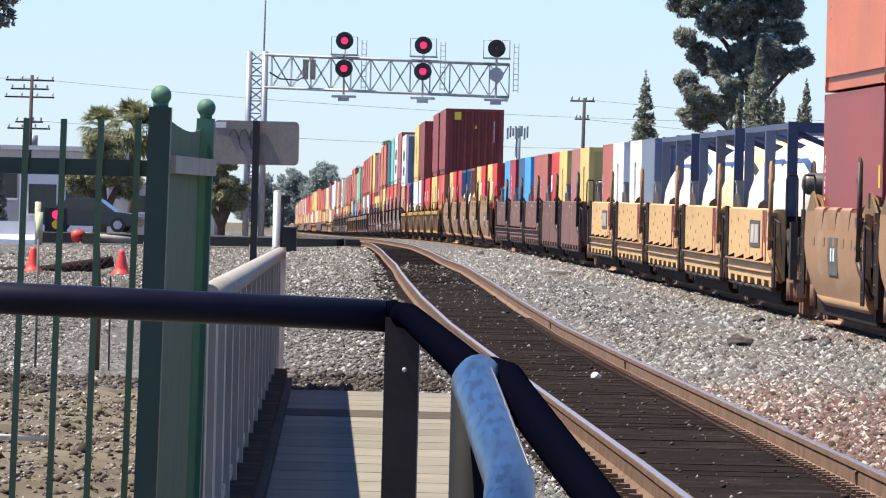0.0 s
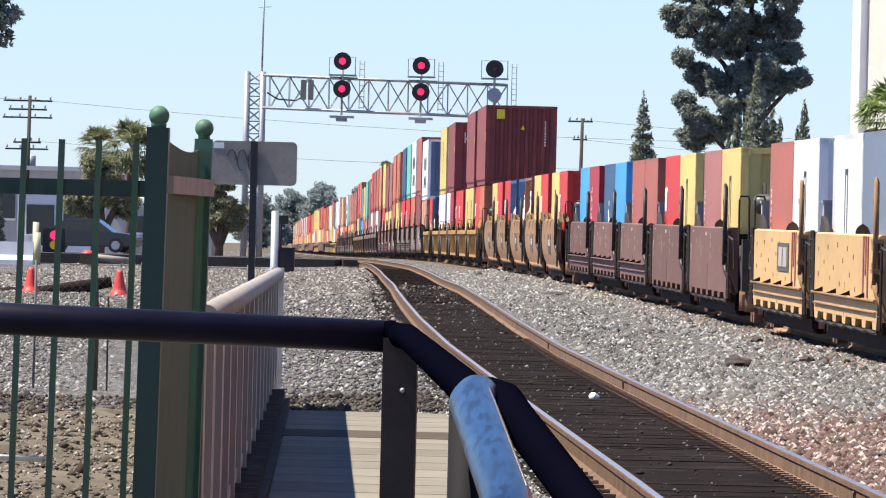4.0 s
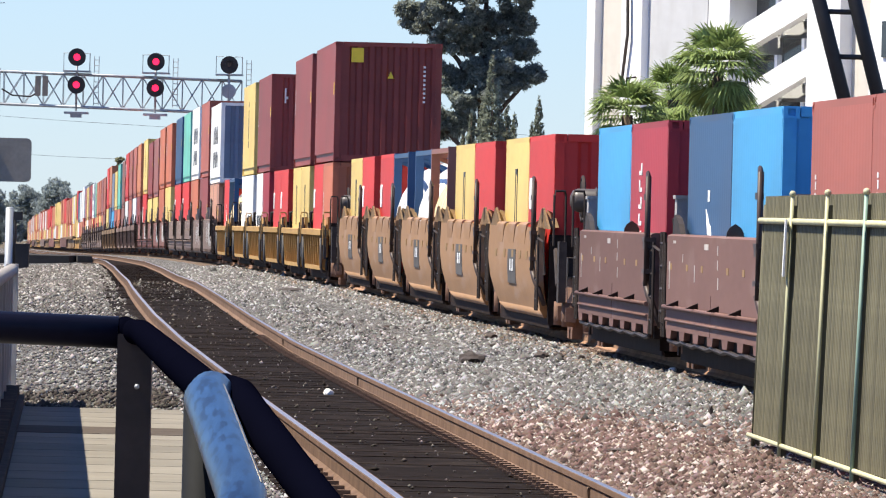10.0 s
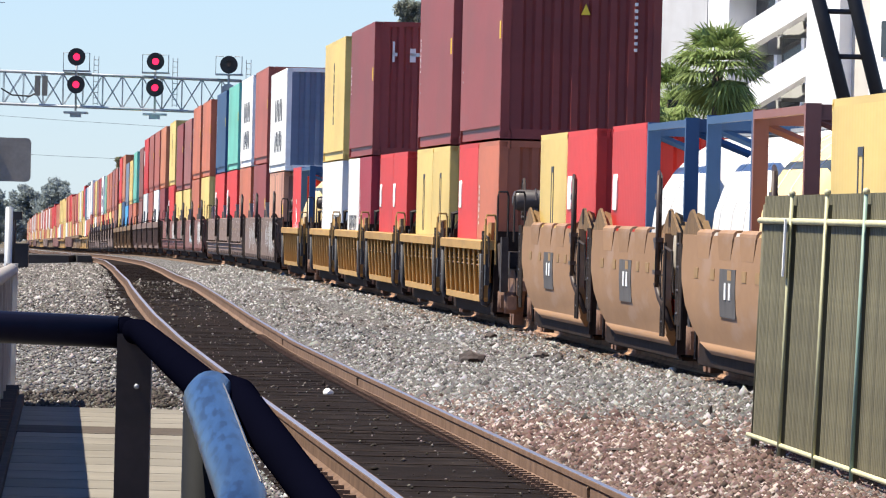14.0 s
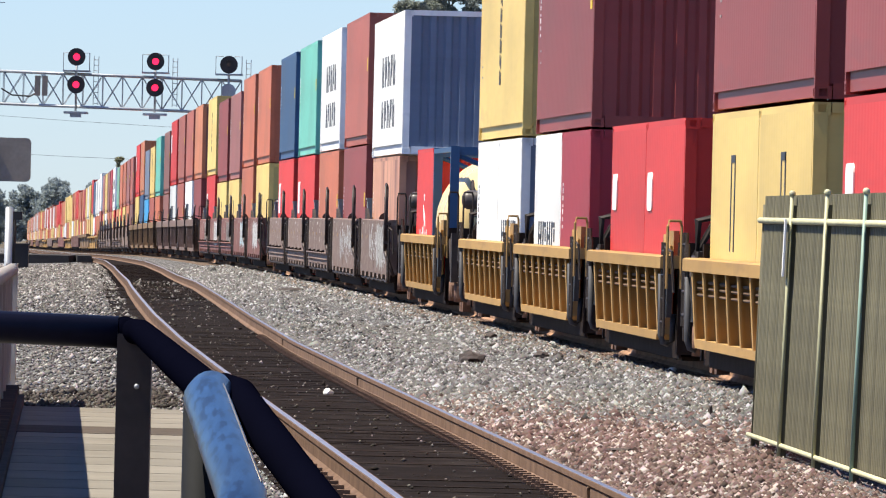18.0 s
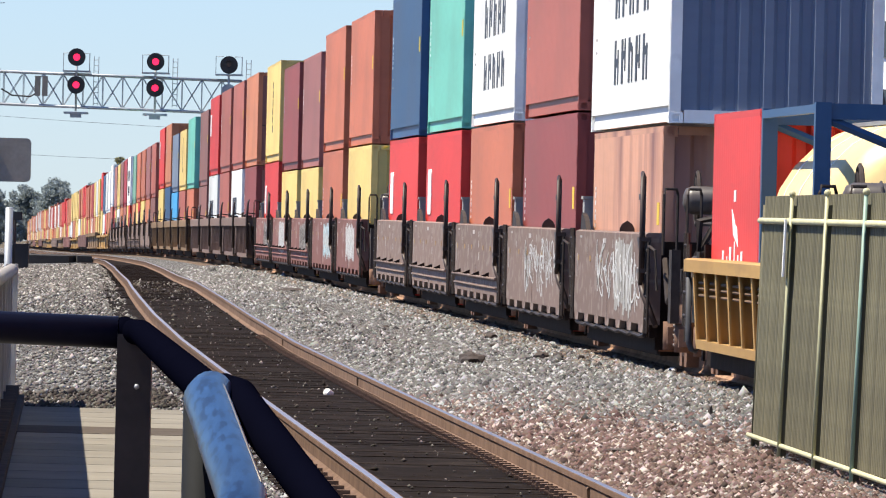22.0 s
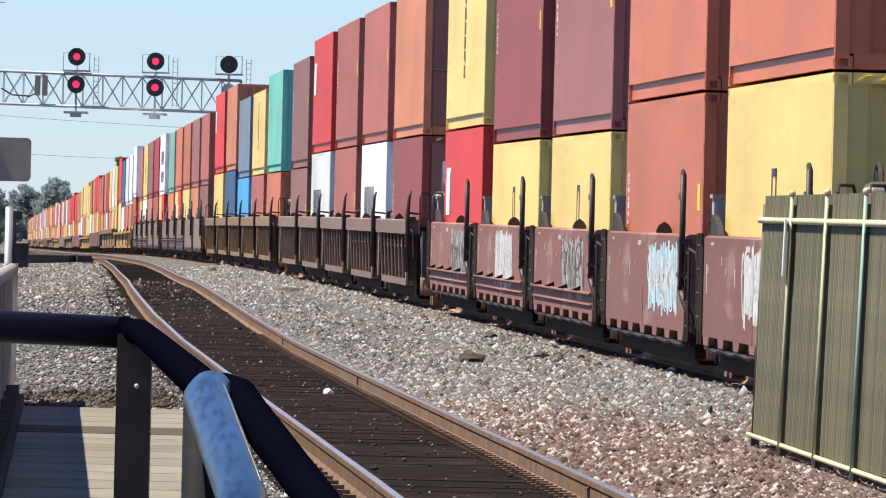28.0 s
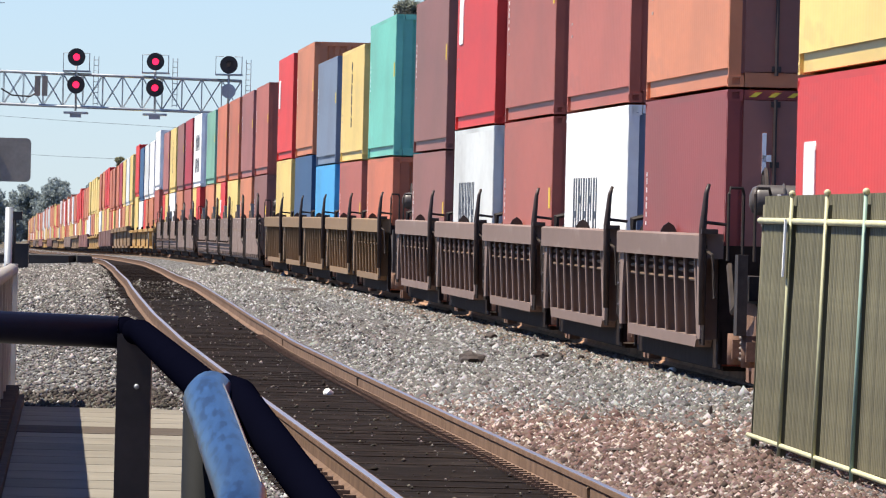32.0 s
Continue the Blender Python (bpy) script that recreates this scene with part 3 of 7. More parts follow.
def quarter_guide(b):
    """A dark plate with a rounded top beside the joint."""
    prism(b, [(-0.9, 1.52), (0.5, 1.52)] + [(0.5 - 1.4 * math.sin(radians(a)) * 0.9, 1.52 + 0.30 * math.cos(radians(a))) for a in (10, 30, 50, 70)], "x", -1.36, -1.30)


def spray_ribbon(b, x, pts, wy, wz):
    """One stroke of paint along (y, z) points, wider along the car than in height."""
    rows = []
    for i, (y, z) in enumerate(pts):
        q, w = pts[max(i - 1, 0)], pts[min(i + 1, len(pts) - 1)]
        n = Vector((-(w[1] - q[1]) / wz, (w[0] - q[0]) / wy)).normalized()
        rows.append([b.verts.new((x, y + k * n.x * wy, z + k * n.y * wz)) for k in (-1, 1)])
    for q, w in zip(rows, rows[1:]):
        b.faces.new((q[0], q[1], w[1], w[0]))


def scrawl_letters(b, seed, y0, y1, z0, z1, n, wy=0.05, wz=0.013):
    """Tall looping sprayed characters that nobody can read."""
    g = random.Random(seed)
    n *= 3
    for k in range(n):
        yc = y0 + (y1 - y0) * (k + 0.5) / n + g.uniform(-0.2, 0.2)
        w = (y1 - y0) / n * g.uniform(0.4, 1.7)
        lo, hi = z0 + g.uniform(0, 0.55) * (z1 - z0), z1 - g.uniform(0, 0.4) * (z1 - z0)
        a0, turns = g.uniform(0, 6), g.choice((0.6, 0.9, 1.3, 1.8))
        m = 14
        pts = [(yc + w * math.sin(a0 + turns * math.tau * i / m), lo + (hi - lo) * (0.5 + 0.5 * math.cos(a0 * 0.6 + math.pi * 1.4 * i / m))) for i in range(m + 1)]
        spray_ribbon(b, -1.446, pts, wy * g.uniform(0.6, 1.3), wz)


def cover_patch(b, seed, y0, y1, z0, z1):
    """A block of rolled-on paint with ragged ends."""
    g = random.Random(seed)
    n = max(6, int((y1 - y0) / 0.28))
    for k in range(n):
        a, c = y0 + (y1 - y0) * k / n, y0 + (y1 - y0) * (k + g.uniform(0.72, 1.0)) / n
        zs = (z0 + g.uniform(0, 0.16), z1 - g.uniform(0, 0.12))
        v = [b.verts.new((-1.4445, y, z)) for y, z in ((a, zs[0]), (c, zs[0] + g.uniform(-0.05, 0.05)), (c, zs[1]), (a, zs[1] + g.uniform(-0.04, 0.04)))]
        b.faces.new(v)


def end_frame(b):
    """Bars and a slanting brace at the end of a side."""
    for y in (0.05, 0.40):
        tube(b, [(-1.45, y, 0.46), (-1.45, y, 1.50)], 0.020, 6)
    tube(b, [(-1.45, 0.40, 1.45), (-1.40, 0.75, 1.40), (-1.38, 0.85, 0.95)], 0.018, 6)
    for z in (0.62, 0.88, 1.14, 1.40):
        tube(b, [(-1.45, 0.05, z), (-1.45, 0.40, z)], 0.016, 6)


def reservoir(b):
    """An air tank on the end platform with its pipes."""
    tube(b, [(-0.95, 0, 1.62), (-0.9, 0, 1.62), (0.9, 0, 1.62), (0.95, 0, 1.62)], [0.12, 0.21, 0.21, 0.12], 14)
    box(b, -1.2, -0.75, -0.5, 0.45, 0.98, 1.42)
    tube(b, [(-1.25, -0.7, 1.3), (-1.25, 0.6, 1.34), (-1.0, 0.6, 1.8)], 0.04, 6)
    tube(b, [(-1.22, 0.5, 0.95), (-1.22, 0.5, 1.75), (-0.8, 0.5, 1.85)], 0.05, 6)


def high_tank(b):
    """A long air tank across the end platform on two brackets."""
    tube(b, [(-1.10, 0, 1.98), (-1.07, 0, 1.98), (-1.0, 0, 1.98), (0.9, 0, 1.98), (1.0, 0, 1.98)], [0.06, 0.13, 0.16, 0.16, 0.06], 16)
    for x in (-0.75, 0.5):
        box(b, x - 0.03, x + 0.03, -0.18, 0.18, 0.98, 1.86)
        tube(b, [(x, -0.17, 1.98), (x, -0.12, 2.10), (x, 0, 2.15), (x, 0.12, 2.10), (x, 0.17, 1.98)], 0.014, 6)
    tube(b, [(-0.95, -0.2, 1.72), (-0.4, -0.22, 1.70), (0.8, -0.22, 1.74)], 0.03, 6)


def rib_side(b):
    """A recessed side sheet under a deep top beam, drawn in towards the foot."""
    prism(b, [(-5.7, 1.46), (5.7, 1.46), (5.2, 0.46), (-5.2, 0.46)], "x", -1.315, -1.28)
    prism(b, [(-5.3, 0.54), (5.3, 0.54), (5.1, 0.42), (-5.1, 0.42)], "x", -1.43, -1.24)


def top_beam(b):
    prism(b, [(-1.52, 1.36), (-1.52, 1.60), (-1.49, 1.62), (-1.26, 1.62), (-1.26, 1.36)], "y", -6.5, 6.2)


def slim_beam(b):
    prism(b, [(-1.50, 1.44), (-1.50, 1.60), (-1.47, 1.62), (-1.26, 1.62), (-1.26, 1.44)], "y", -6.5, 6.2)


def side_rib(b):
    """A thin tapered rib with a flat flange."""
    prism(b, [(-1.47, 1.45), (-1.26, 1.45), (-1.26, 0.50), (-1.42, 0.50)], "y", -0.02, 0.02)
    prism(b, [(-1.475, 1.45), (-1.45, 1.45), (-1.40, 0.50), (-1.425, 0.50)], "y", -0.08, 0.08)


def peg_row(b):
    """Round bars that run through the ribs under the beam."""
    for z in (1.30, 1.22, 1.13):
        tube(b, [(-1.40, -5.6, z), (-1.40, 5.6, z)], 0.022, 6)


def end_leg(b):
    """A dark plate hung down at the end of the side."""
    prism(b, [(-0.20, 1.36), (0.30, 1.36), (0.24, 0.75), (-0.10, 0.75)], "x", -1.40, -1.34)
    tube(b, [(-1.46, 0, 1.36), (-1.45, 0, 0.50), (-1.42, 0, 0.39), (-1.37, 0, 0.36), (-1.32, 0, 0.42), (-1.31, 0, 0.80)], 0.032, 8)


def flared_plate(b):
    """A plate that closes the end of a ribbed side, cut back at the foot."""
    prism(b, [(-0.45, 1.37), (0.35, 1.37), (0.30, 0.72), (0.10, 0.52), (-0.25, 0.52), (-0.25, 0.95)], "x", -1.475, -1.44)
    prism(b, [(-1.475, 1.37), (-1.26, 1.37), (-1.26, 0.52), (-1.45, 0.52)], "y", -0.02, 0.02)


def bulkhead(b):
    """An upright plate and a pointed guide beside the gap."""
    prism(b, [(-0.55, 1.62), (0.35, 1.62), (0.35, 1.90), (-0.55, 1.90)], "x", -1.30, -1.24)
    prism(b, [(-1.0, 1.62), (-0.3, 1.62), (-0.62, 1.86)], "x", -1.42, -1.36)


def well_floor(b):
    box(b, -1.20, 1.20, -6.1, 6.1, 0.19, 0.235)
    for sx in (-1, 1):
        box(b, sx * 1.245 - 0.012, sx * 1.245 + 0.012, -6.3, 6.1, 0.215, 0.60)
    for y in (-6.2, 6.2):
        box(b, -1.28, 1.28, y - 0.10, y + 0.10, 0.26, 1.50)


def end_deck(b):
    """The platform over a truck between two wells."""
    box(b, -1.0, 1.0, -0.95, 0.95, 0.80, 0.98)
    for sx in (-1, 1):
        box(b, sx * 1.08 - 0.10, sx * 1.08 + 0.10, -0.9, 0.9, 0.95, 1.20)
        box(b, sx * 1.28 - 0.05, sx * 1.28 + 0.05, -1.3, -0.9, 0.60, 1.42)
        tube(b, [(sx * 1.24, -0.9, 1.40), (sx * 1.24, -0.6, 0.95), (sx * 1.24, 0.3, 0.82), (sx * 1.24, 0.9, 1.30)], 0.035, 6)
        prism(b, [(-1.3, 0.66), (-1.3, 1.0), (1.3, 1.0), (1.3, 0.66), (0.8, 0.76), (-0.8, 0.76)], "x", sx * 1.05 - 0.03, sx * 1.05 + 0.03)


def stake(b):
    """A tall pair of bars with a loop at the top."""
    for dx, dy in ((-0.012, -0.16), (0.03, 0.16)):
        tube(b, [(dx, dy, -0.62), (dx, dy, 0.62)], 0.024, 8)
    tube(b, [(-0.012, -0.16, 0.60), (0, 0, 0.66), (0.03, 0.16, 0.60)], 0.024, 6)
    tube(b, [(0, 0, -0.58), (0.03, -0.10, -0.72), (0.16, -0.35, -1.08)], [0.04, 0.04, 0.032], 8)
    for z in (-0.48, -0.12):
        box(b, -0.036, 0.10, -0.19, 0.19, z, z + 0.05)
    box(b, -0.03, 0.03, -0.16, 0.16, -0.2, -0.12)
    box(b, -0.03, 0.03, -0.16, 0.16, 0.35, 0.42)


def guide(b):
    """A pointed-arch plate set across the side, with a low web behind it."""
    prism(b, [(-0.09, 0.0), (0.09, 0.0), (0.088, 0.055), (0.06, 0.11), (0.0, 0.15), (-0.06, 0.11), (-0.088, 0.055)], "y", -0.03, 0.03)
    prism(b, [(0.0, 0.0), (0.70, 0.0), (0.02, 0.11)], "x", -0.02, 0.02)


def ladder(b):
    for dy in (-0.2, 0.2):
        tube(b, [(0, dy, 0), (0, dy, 1.0)], 0.022, 6)
    for i in range(4):
        tube(b, [(0, -0.2, 0.12 + i * 0.25), (0, 0.2, 0.12 + i * 0.25)], 0.02, 6)


def brake_wheel(b):
    pts = [(0, 0.30 * math.cos(a * math.tau / 16), 0.30 * math.sin(a * math.tau / 16)) for a in range(17)]
    tube(b, pts, 0.025, 6, caps=False)
    for a in range(3):
        w = Vector((0, math.cos(a * math.pi / 3), math.sin(a * math.pi / 3))) * 0.3
        tube(b, [-w, w], 0.02, 6)
    tube(b, [(0, 0, 0), (0.3, 0, -0.05)], 0.03, 6)


def hand_rail(b):
    tube(b, [(-0.02, -0.1, -0.25), (-0.02, -0.1, 0.44), (0.0, -0.05, 0.50), (0.13, 0.05, 0.50), (0.15, 0.1, 0.44), (0.15, 0.1, -0.25)], 0.018, 6)


def locking_post(b):
    """A slim upright that tapers and leans in, with a stub bar."""
    tube(b, [(-0.02, -0.02, -0.95), (-0.03, 0, 0.05), (0.0, 0.02, 0.42), (0.03, 0.03, 0.52)], [0.032, 0.040, 0.026, 0.018], 8)
    tube(b, [(0.0, 0.0, 0.12), (0.22, 0.1, 0.10)], 0.020, 6)
    box(b, -0.05, 0.12, -0.15, 0.15, 0.0, 0.05)


CAR_WORDS = {"purple": "purplish-brown", "greybrown": "weathered grey-brown graffitied", "redcar": "rust-red graffitied", "ochre": "yellow-ochre ribbed", "sand": "sandy-yellow",
             "tan": "tan tub-sided", "darkbrown": "dark brown ribbed", "olivebrown": "dull olive-brown ribbed"}


LOW_SIDE = Matrix.Translation((0, 0, 0.075)) @ Matrix.Diagonal((1, 1, 0.79, 1))     # the ochre cars have shallower sides


def well_car(shape, colour, front_end=False, detail=True, place=0, seed=0, s_near=0.0):
    """One unit of a double-stack car; its near end is towards -y. It is built at its own centre."""
    c = CAR[colour]
    car = thing("well_car", Matrix(), CAR_WORDS[colour] + " steel well car rolling on the rails", "railway wagon", "well cars of the train")
    flip = Matrix.Diagonal((-1, 1, 1, 1))
    make = {"flat": flat_side, "tub": tub_side, "rib": rib_side}[shape]
    side = cached("side_panel|" + shape + colour, make, c)
    for k, m in enumerate((Matrix(), Matrix.Scale(-1, 4, (1, 0, 0)))):
        sp = part("side_panel", side, None, car, at=m @ LOW_SIDE if colour == "ochre" else m)
        if shape == "flat":
            if k == 0:
                # a set-back dark sheet draws the shade under the side plate
                part("sill", cached("sill", dark_sill, GRIME_SHADE), None, sp, "dark recessed sill")
            if detail and k == 0:
                part("low_pipe", cached("low_pipe", low_pipe, STEEL), None, sp, "sagging brake pipe")
            if detail and k == 0 and (place > 1 or colour == "sand"):
                part("foot_pipe", cached("foot_pipe|" + colour, foot_pipe, CAR["tan"] if colour == "sand" else c), None, sp)
            if detail and k == 0:
                for i in range(7):
                    part("bracket", cached("bracket|" + colour, foot_bracket, c), None, sp, at=(0, -6.15 + i * 1.95, 0))
                for y in (-4.2, -1.4, 1.4, 4.2) if place > 1 or colour == "sand" else ():
                    part("lashing_lug", cached("lashing_lug", lashing, GRIME_SHADE), None, sp, "small dark triangular lug", at=(0, y, 0))
        if shape == "tub" and detail:
            for y in ((3.0, 0.2, -2.6) if k == 0 else ()):
                part("strap", cached("strap|" + colour, strap, c), None, sp, at=(0, y, 0))
        if shape == "rib":
            part("top_beam", cached("top_beam|" + colour, slim_beam if colour == "ochre" else top_beam, c), None, sp)
            if detail:
                for y in (-6.1, 5.95) if k == 0 else ():
                    if colour == "ochre":
                        part("end_leg", cached("end_leg", end_leg, BLUE_GREY), None, sp, "dark blue-grey end plate", at=(0, y, 0))
                    else:
                        part("end_plate", cached("end_plate|" + colour, flared_plate, c), None, sp, at=(0, y, 0))
                if k == 0:
                    part("peg_bar", cached("peg_bar", peg_row, DARK_RUST), None, sp)
                for i in range(8) if k == 0 else ():
                    part("rib", cached("rib|" + colour, side_rib, c), None, sp, at=(0, -5.3 + i * 1.5, 0))
    # floor and well sides coloured as dark as the shade below the car
    part("floor", cached("floor", well_floor, GRIME_SHADE), None, car)
    part("end_deck", cached("end_deck", end_deck, STEEL), None, car, "dark end platform over the truck", at=(0, 7.55, 0))
    bogie(car, 6.75, detail)
    if detail:
        part("air_tank", cached("air_tank", reservoir, STEEL), None, car, "dark air tank and pipes", at=(0, 7.3, 0))
        part("end_frame", cached("end_frame", end_frame, STEEL), None, car, at=(0, 6.0, 0))
        part("end_frame", cached("end_frame", end_frame, STEEL), None, car, at=Matrix.Translation((0, -6.95 if shape == "flat" else -6.1, 0)) @ Matrix.Scale(-1, 4, (0, 1, 0)))
    if front_end:
        part("end_deck", cached("end_deck", end_deck, STEEL), None, car, "dark end platform over the truck", at=(0, -8.0, 0))
        bogie(car, -8.3, detail)
        part("coupler", cached("coupler", lambda b: (box(b, -0.15, 0.15, -1.2, 0.6, 0.72, 0.98), box(b, -0.2, 0.2, -1.6, -1.2, 0.68, 1.02)), STEEL), None, car, at=(0, -9.2, 0))
    if detail:
        post = CAR["tan"] if colour == "sand" else POST_STEEL
        ys = [-6.85 if shape == "flat" else -6.0] if shape != "rib" else []
        for y in ys:
            part("stake", cached("stake|" + post.name, stake, post), None, car, "upright loop-topped locking post", at=(-1.50, y, 1.62))
        if colour == "ochre":
            part("bulkhead", cached("bulkhead", bulkhead, c), None, car, "pointed yellow-ochre guide plate", at=(0, -5.2, -0.27))
        if shape == "rib":
            if colour == "ochre":
                part("handrail", cached("handrail|" + colour, hand_rail, c), None, car, at=(-1.42, -6.6, 1.24))
            else:
                part("locking_post", cached("locking_post", locking_post, POST_STEEL), None, car, "slim tapered upright post", at=(-1.46, -6.6, 1.62))
        for i, y in enumerate({"flat": (-1.8,), "rib": (-5.6,) if colour == "ochre" else (0.6,), "tub": (-4.6,)}[shape]):
            gm = POST_STEEL if shape == "flat" else (CAR["ochre"] if colour == "ochre" else DARK_RUST if colour == "tan" else POST_STEEL)
            part("guide", cached("guide|" + gm.name, guide, gm), None, car, "flared container guide", at=Matrix.Translation((-1.32, y, 1.32 if colour == "ochre" else 1.58)) @ Matrix.Scale(0.85 if shape == "tub" else 1.0, 4))
        if colour == "sand" and place in (0, 4):
            pl = part("placard", cached("placard", lambda b: box(b, -1.452, -1.44, -3.2, -0.4, 1.02, 1.42), SIGN_BACK_DARK), None, car, "grey placard with pale centre")
            part("placard_sheet", cached("placard_sheet", lambda b: [box(b, -1.458, -1.45, y, y + 0.95, 1.08, 1.36) for y in (-2.85, -1.75)], DULL_PALE), None, pl)
        if colour == "sand":
            stuff_part("stencil", cached("maroon_stencil", lambda b: [box(b, -1.450, -1.44, -4.9 + i * 0.42, -4.7 + i * 0.42, 0.80 + 0.3 * (i == 1), 1.58) for i in range(3)], PAINT["maroon"]), None, car, "faded maroon painted bars")
            stuff_part("stencil", cached("sand_stencil", lambda b: [box(b, -1.447, -1.44, y - 0.05, y + 0.05, z, z + 0.06) for y, z in ((5.2, 1.35), (5.2, 1.02), (4.0, 1.18), (3.2, 1.38), (2.7, 0.98), (2.0, 1.12), (1.2, 1.42), (0.7, 0.92), (0.1, 1.22), (-0.8, 1.38), (-1.3, 1.05), (-2.0, 1.28), (-2.4, 0.88), (-5.5, 1.2), (-5.5, 0.95))], FAINT_BROWN), None, car, "small dark stencil bars")
        if colour in ("purple", "greybrown", "redcar"):
            stuff_part("stencil", cached("pale_stencil", lambda b: [box(b, -1.443, -1.438, y, y + w_, z, z + h_) for y, z, w_, h_ in ((4.7, 1.50, 0.40, 0.03), (0.1, 1.45, 0.55, 0.06), (3.6, 1.30, 0.07, 0.09), (1.9, 1.10, 0.09, 0.18), (-1.2, 1.40, 0.09, 0.1), (-1.2, 1.25, 0.09, 0.1), (-1.3, 1.05, 0.1, 0.12), (5.5, 1.2, 0.15, 0.1), (5.5, 1.0, 0.1, 0.2))], DULL_PALE), None, car, "small pale stencil bars")
            stuff_part("reflector", cached("reflector", lambda b: [box(b, -1.444, -1.438, y, y + 0.26, 1.21, 1.28) for y in (-4.6, -2.6, 0.8, 2.9, 5.2)], OLD_GOLD), None, car, "faded yellow reflective patches")
        if shape == "tub":
            pl = part("reporting_panel", cached("tub_panel", lambda b: prism(b, [(-1.452, 0.78), (-1.468, 1.05), (-1.464, 1.27), (-1.45, 1.27), (-1.44, 0.78)], "y", -1.3, 0.7), SIGN_BACK_DARK), None, car, "grey stencilled panel")
            stuff_part("stencil", cached("tub_stencil", lambda b: [box(b, -1.472, -1.455, -0.75 + 0.55 * i, -0.53 + 0.55 * i, 0.96, 1.13) for i in range(2)], PALE), None, pl, "pale stencil bars")
            stuff_part("reflector", cached("tub_reflector", lambda b: [box(b, -1.466, -1.45, y, y + 0.5, 1.15, 1.26) for y in (-5.4, -4.2, -2.6, -0.8, 1.4, 3.6)], OLD_GOLD), None, car, "faded yellow reflective patches")
            for y in (-5.9, 6.0):
                part("hood", cached("hood", hood, HOOD_RUST), None, car, "rusty ochre corner guide", at=(0, y, 0))
        if shape == "flat":
            part("end_box", cached("end_box", end_box, END_GREY), None, car, "grey box on the end deck", at=(0, 6.75, 0))
            part("quarter_guide", cached("quarter_guide", quarter_guide, STEEL), None, car, "rounded dark joint plate", at=(0, 5.9, 0))
        if colour == "redcar":
            tint = ("blue", "grey", "white", "grey", "white")[seed % 5]
            stuff_part("cover_patch", cached("cover_patch|%d" % (seed % 5), lambda b: cover_patch(b, seed, -5.6 + seed % 3, -1.2 + seed % 3, 0.68, 1.52), SPRAY[tint]), None, car, "block of pale rolled-on paint")
            stuff_part("spray_scrawl", cached("spray_scrawl|%d" % (seed % 5), lambda b: scrawl_letters(b, seed, -5.6 + seed % 3, -1.2 + seed % 3, 0.70, 1.50, 7), SPRAY["brown" if seed % 5 in (1, 3) else "white"]), None, car, "sprayed scrawl")
        if colour == "greybrown" and s_near < 50:
            stuff_part("spray_scrawl", cached("spray_scrawl|g%d" % place, lambda b: scrawl_letters(b, 40 + seed, -5.8, 1.6, 0.66, 1.5, 9), SPRAY["white"]), None, car, "white sprayed scrawl")
        if colour == "greybrown" and s_near < 30:
            stuff_part("cover_patch", cached("cover_patch|g", lambda b: cover_patch(b, 3, -4.6, -1.6, 0.60, 1.55), SPRAY["grey"]), None, car, "pale smears of rolled-on paint")
        part("ladder", cached("ladder", ladder, STEEL), None, car, at=(-1.46, 6.35, 0.62))
        if front_end:
            part("brake_wheel", cached("brake_wheel", brake_wheel, STEEL), None, car, "spoked hand brake wheel", at=(-0.9, -7.2, 2.0))
            part("air_tank", cached("high_air_tank", high_tank, AIR_TANK), None, car, "dusty dark air tank on brackets", at=(0, -7.7, 0))
            part("handrail", cached("handrail|dark", hand_rail, STEEL), None, car, at=(-1.30, -7.7, 1.6))
            part("handrail", cached("handrail|dark", hand_rail, STEEL), None, car, at=(-1.10, -8.6, 1.6))
    return car


# ---------------------------------------------------------------- containers
def corrugated(b, length, z0, z1, pitch, depth, margin=0.12, slope=0.18):
    """A trapezoid-ribbed sheet in the plane x = 0, facing -x, centred along y."""
    n = max(3, round((length - 2 * margin) / pitch))
    step = (length - 2 * margin) / n
    prof = [(-length / 2, 0.0), (-length / 2 + margin, 0.0)]
    for i in range(n):
        y = -length / 2 + margin + i * step
        prof += [(y + step * slope, depth), (y + step * 0.5, depth), (y + step * (0.5 + slope), 0.0), (y + step, 0.0)]
    prof.append((length / 2, 0.0))
    lo = [b.verts.new((d, y, z0)) for y, d in prof]
    hi = [b.verts.new((d, y, z1)) for y, d in prof]
    for i in range(len(prof) - 1):
        b.faces.new((lo[i], hi[i], hi[i + 1], lo[i + 1]))


def container_frame(b, length, height):
    """Corner posts and the rails along top and foot."""
    h, w = length / 2, 1.219
    for sx in (-1, 1):
        for sy in (-1, 1):
            box(b, *sorted((sx * w, sx * (w - 0.13))), *sorted((sy * h, sy * (h - 0.10))), 0.12, height - 0.12)
        box(b, *sorted((sx * (w - 0.035), sx * (w - 0.09))), -h + 0.17, h - 0.17, 0.02, 0.21)
        box(b, *sorted((sx * w, sx * (w - 0.06))), -h + 0.17, h - 0.17, height - 0.075, height)
    for sy in (-1, 1):
        box(b, -w + 0.17, w - 0.17, *sorted((sy * h, sy * (h - 0.08))), 0.0, 0.15)
        box(b, -w + 0.17, w - 0.17, *sorted((sy * h, sy * (h - 0.08))), height - 0.10, height)


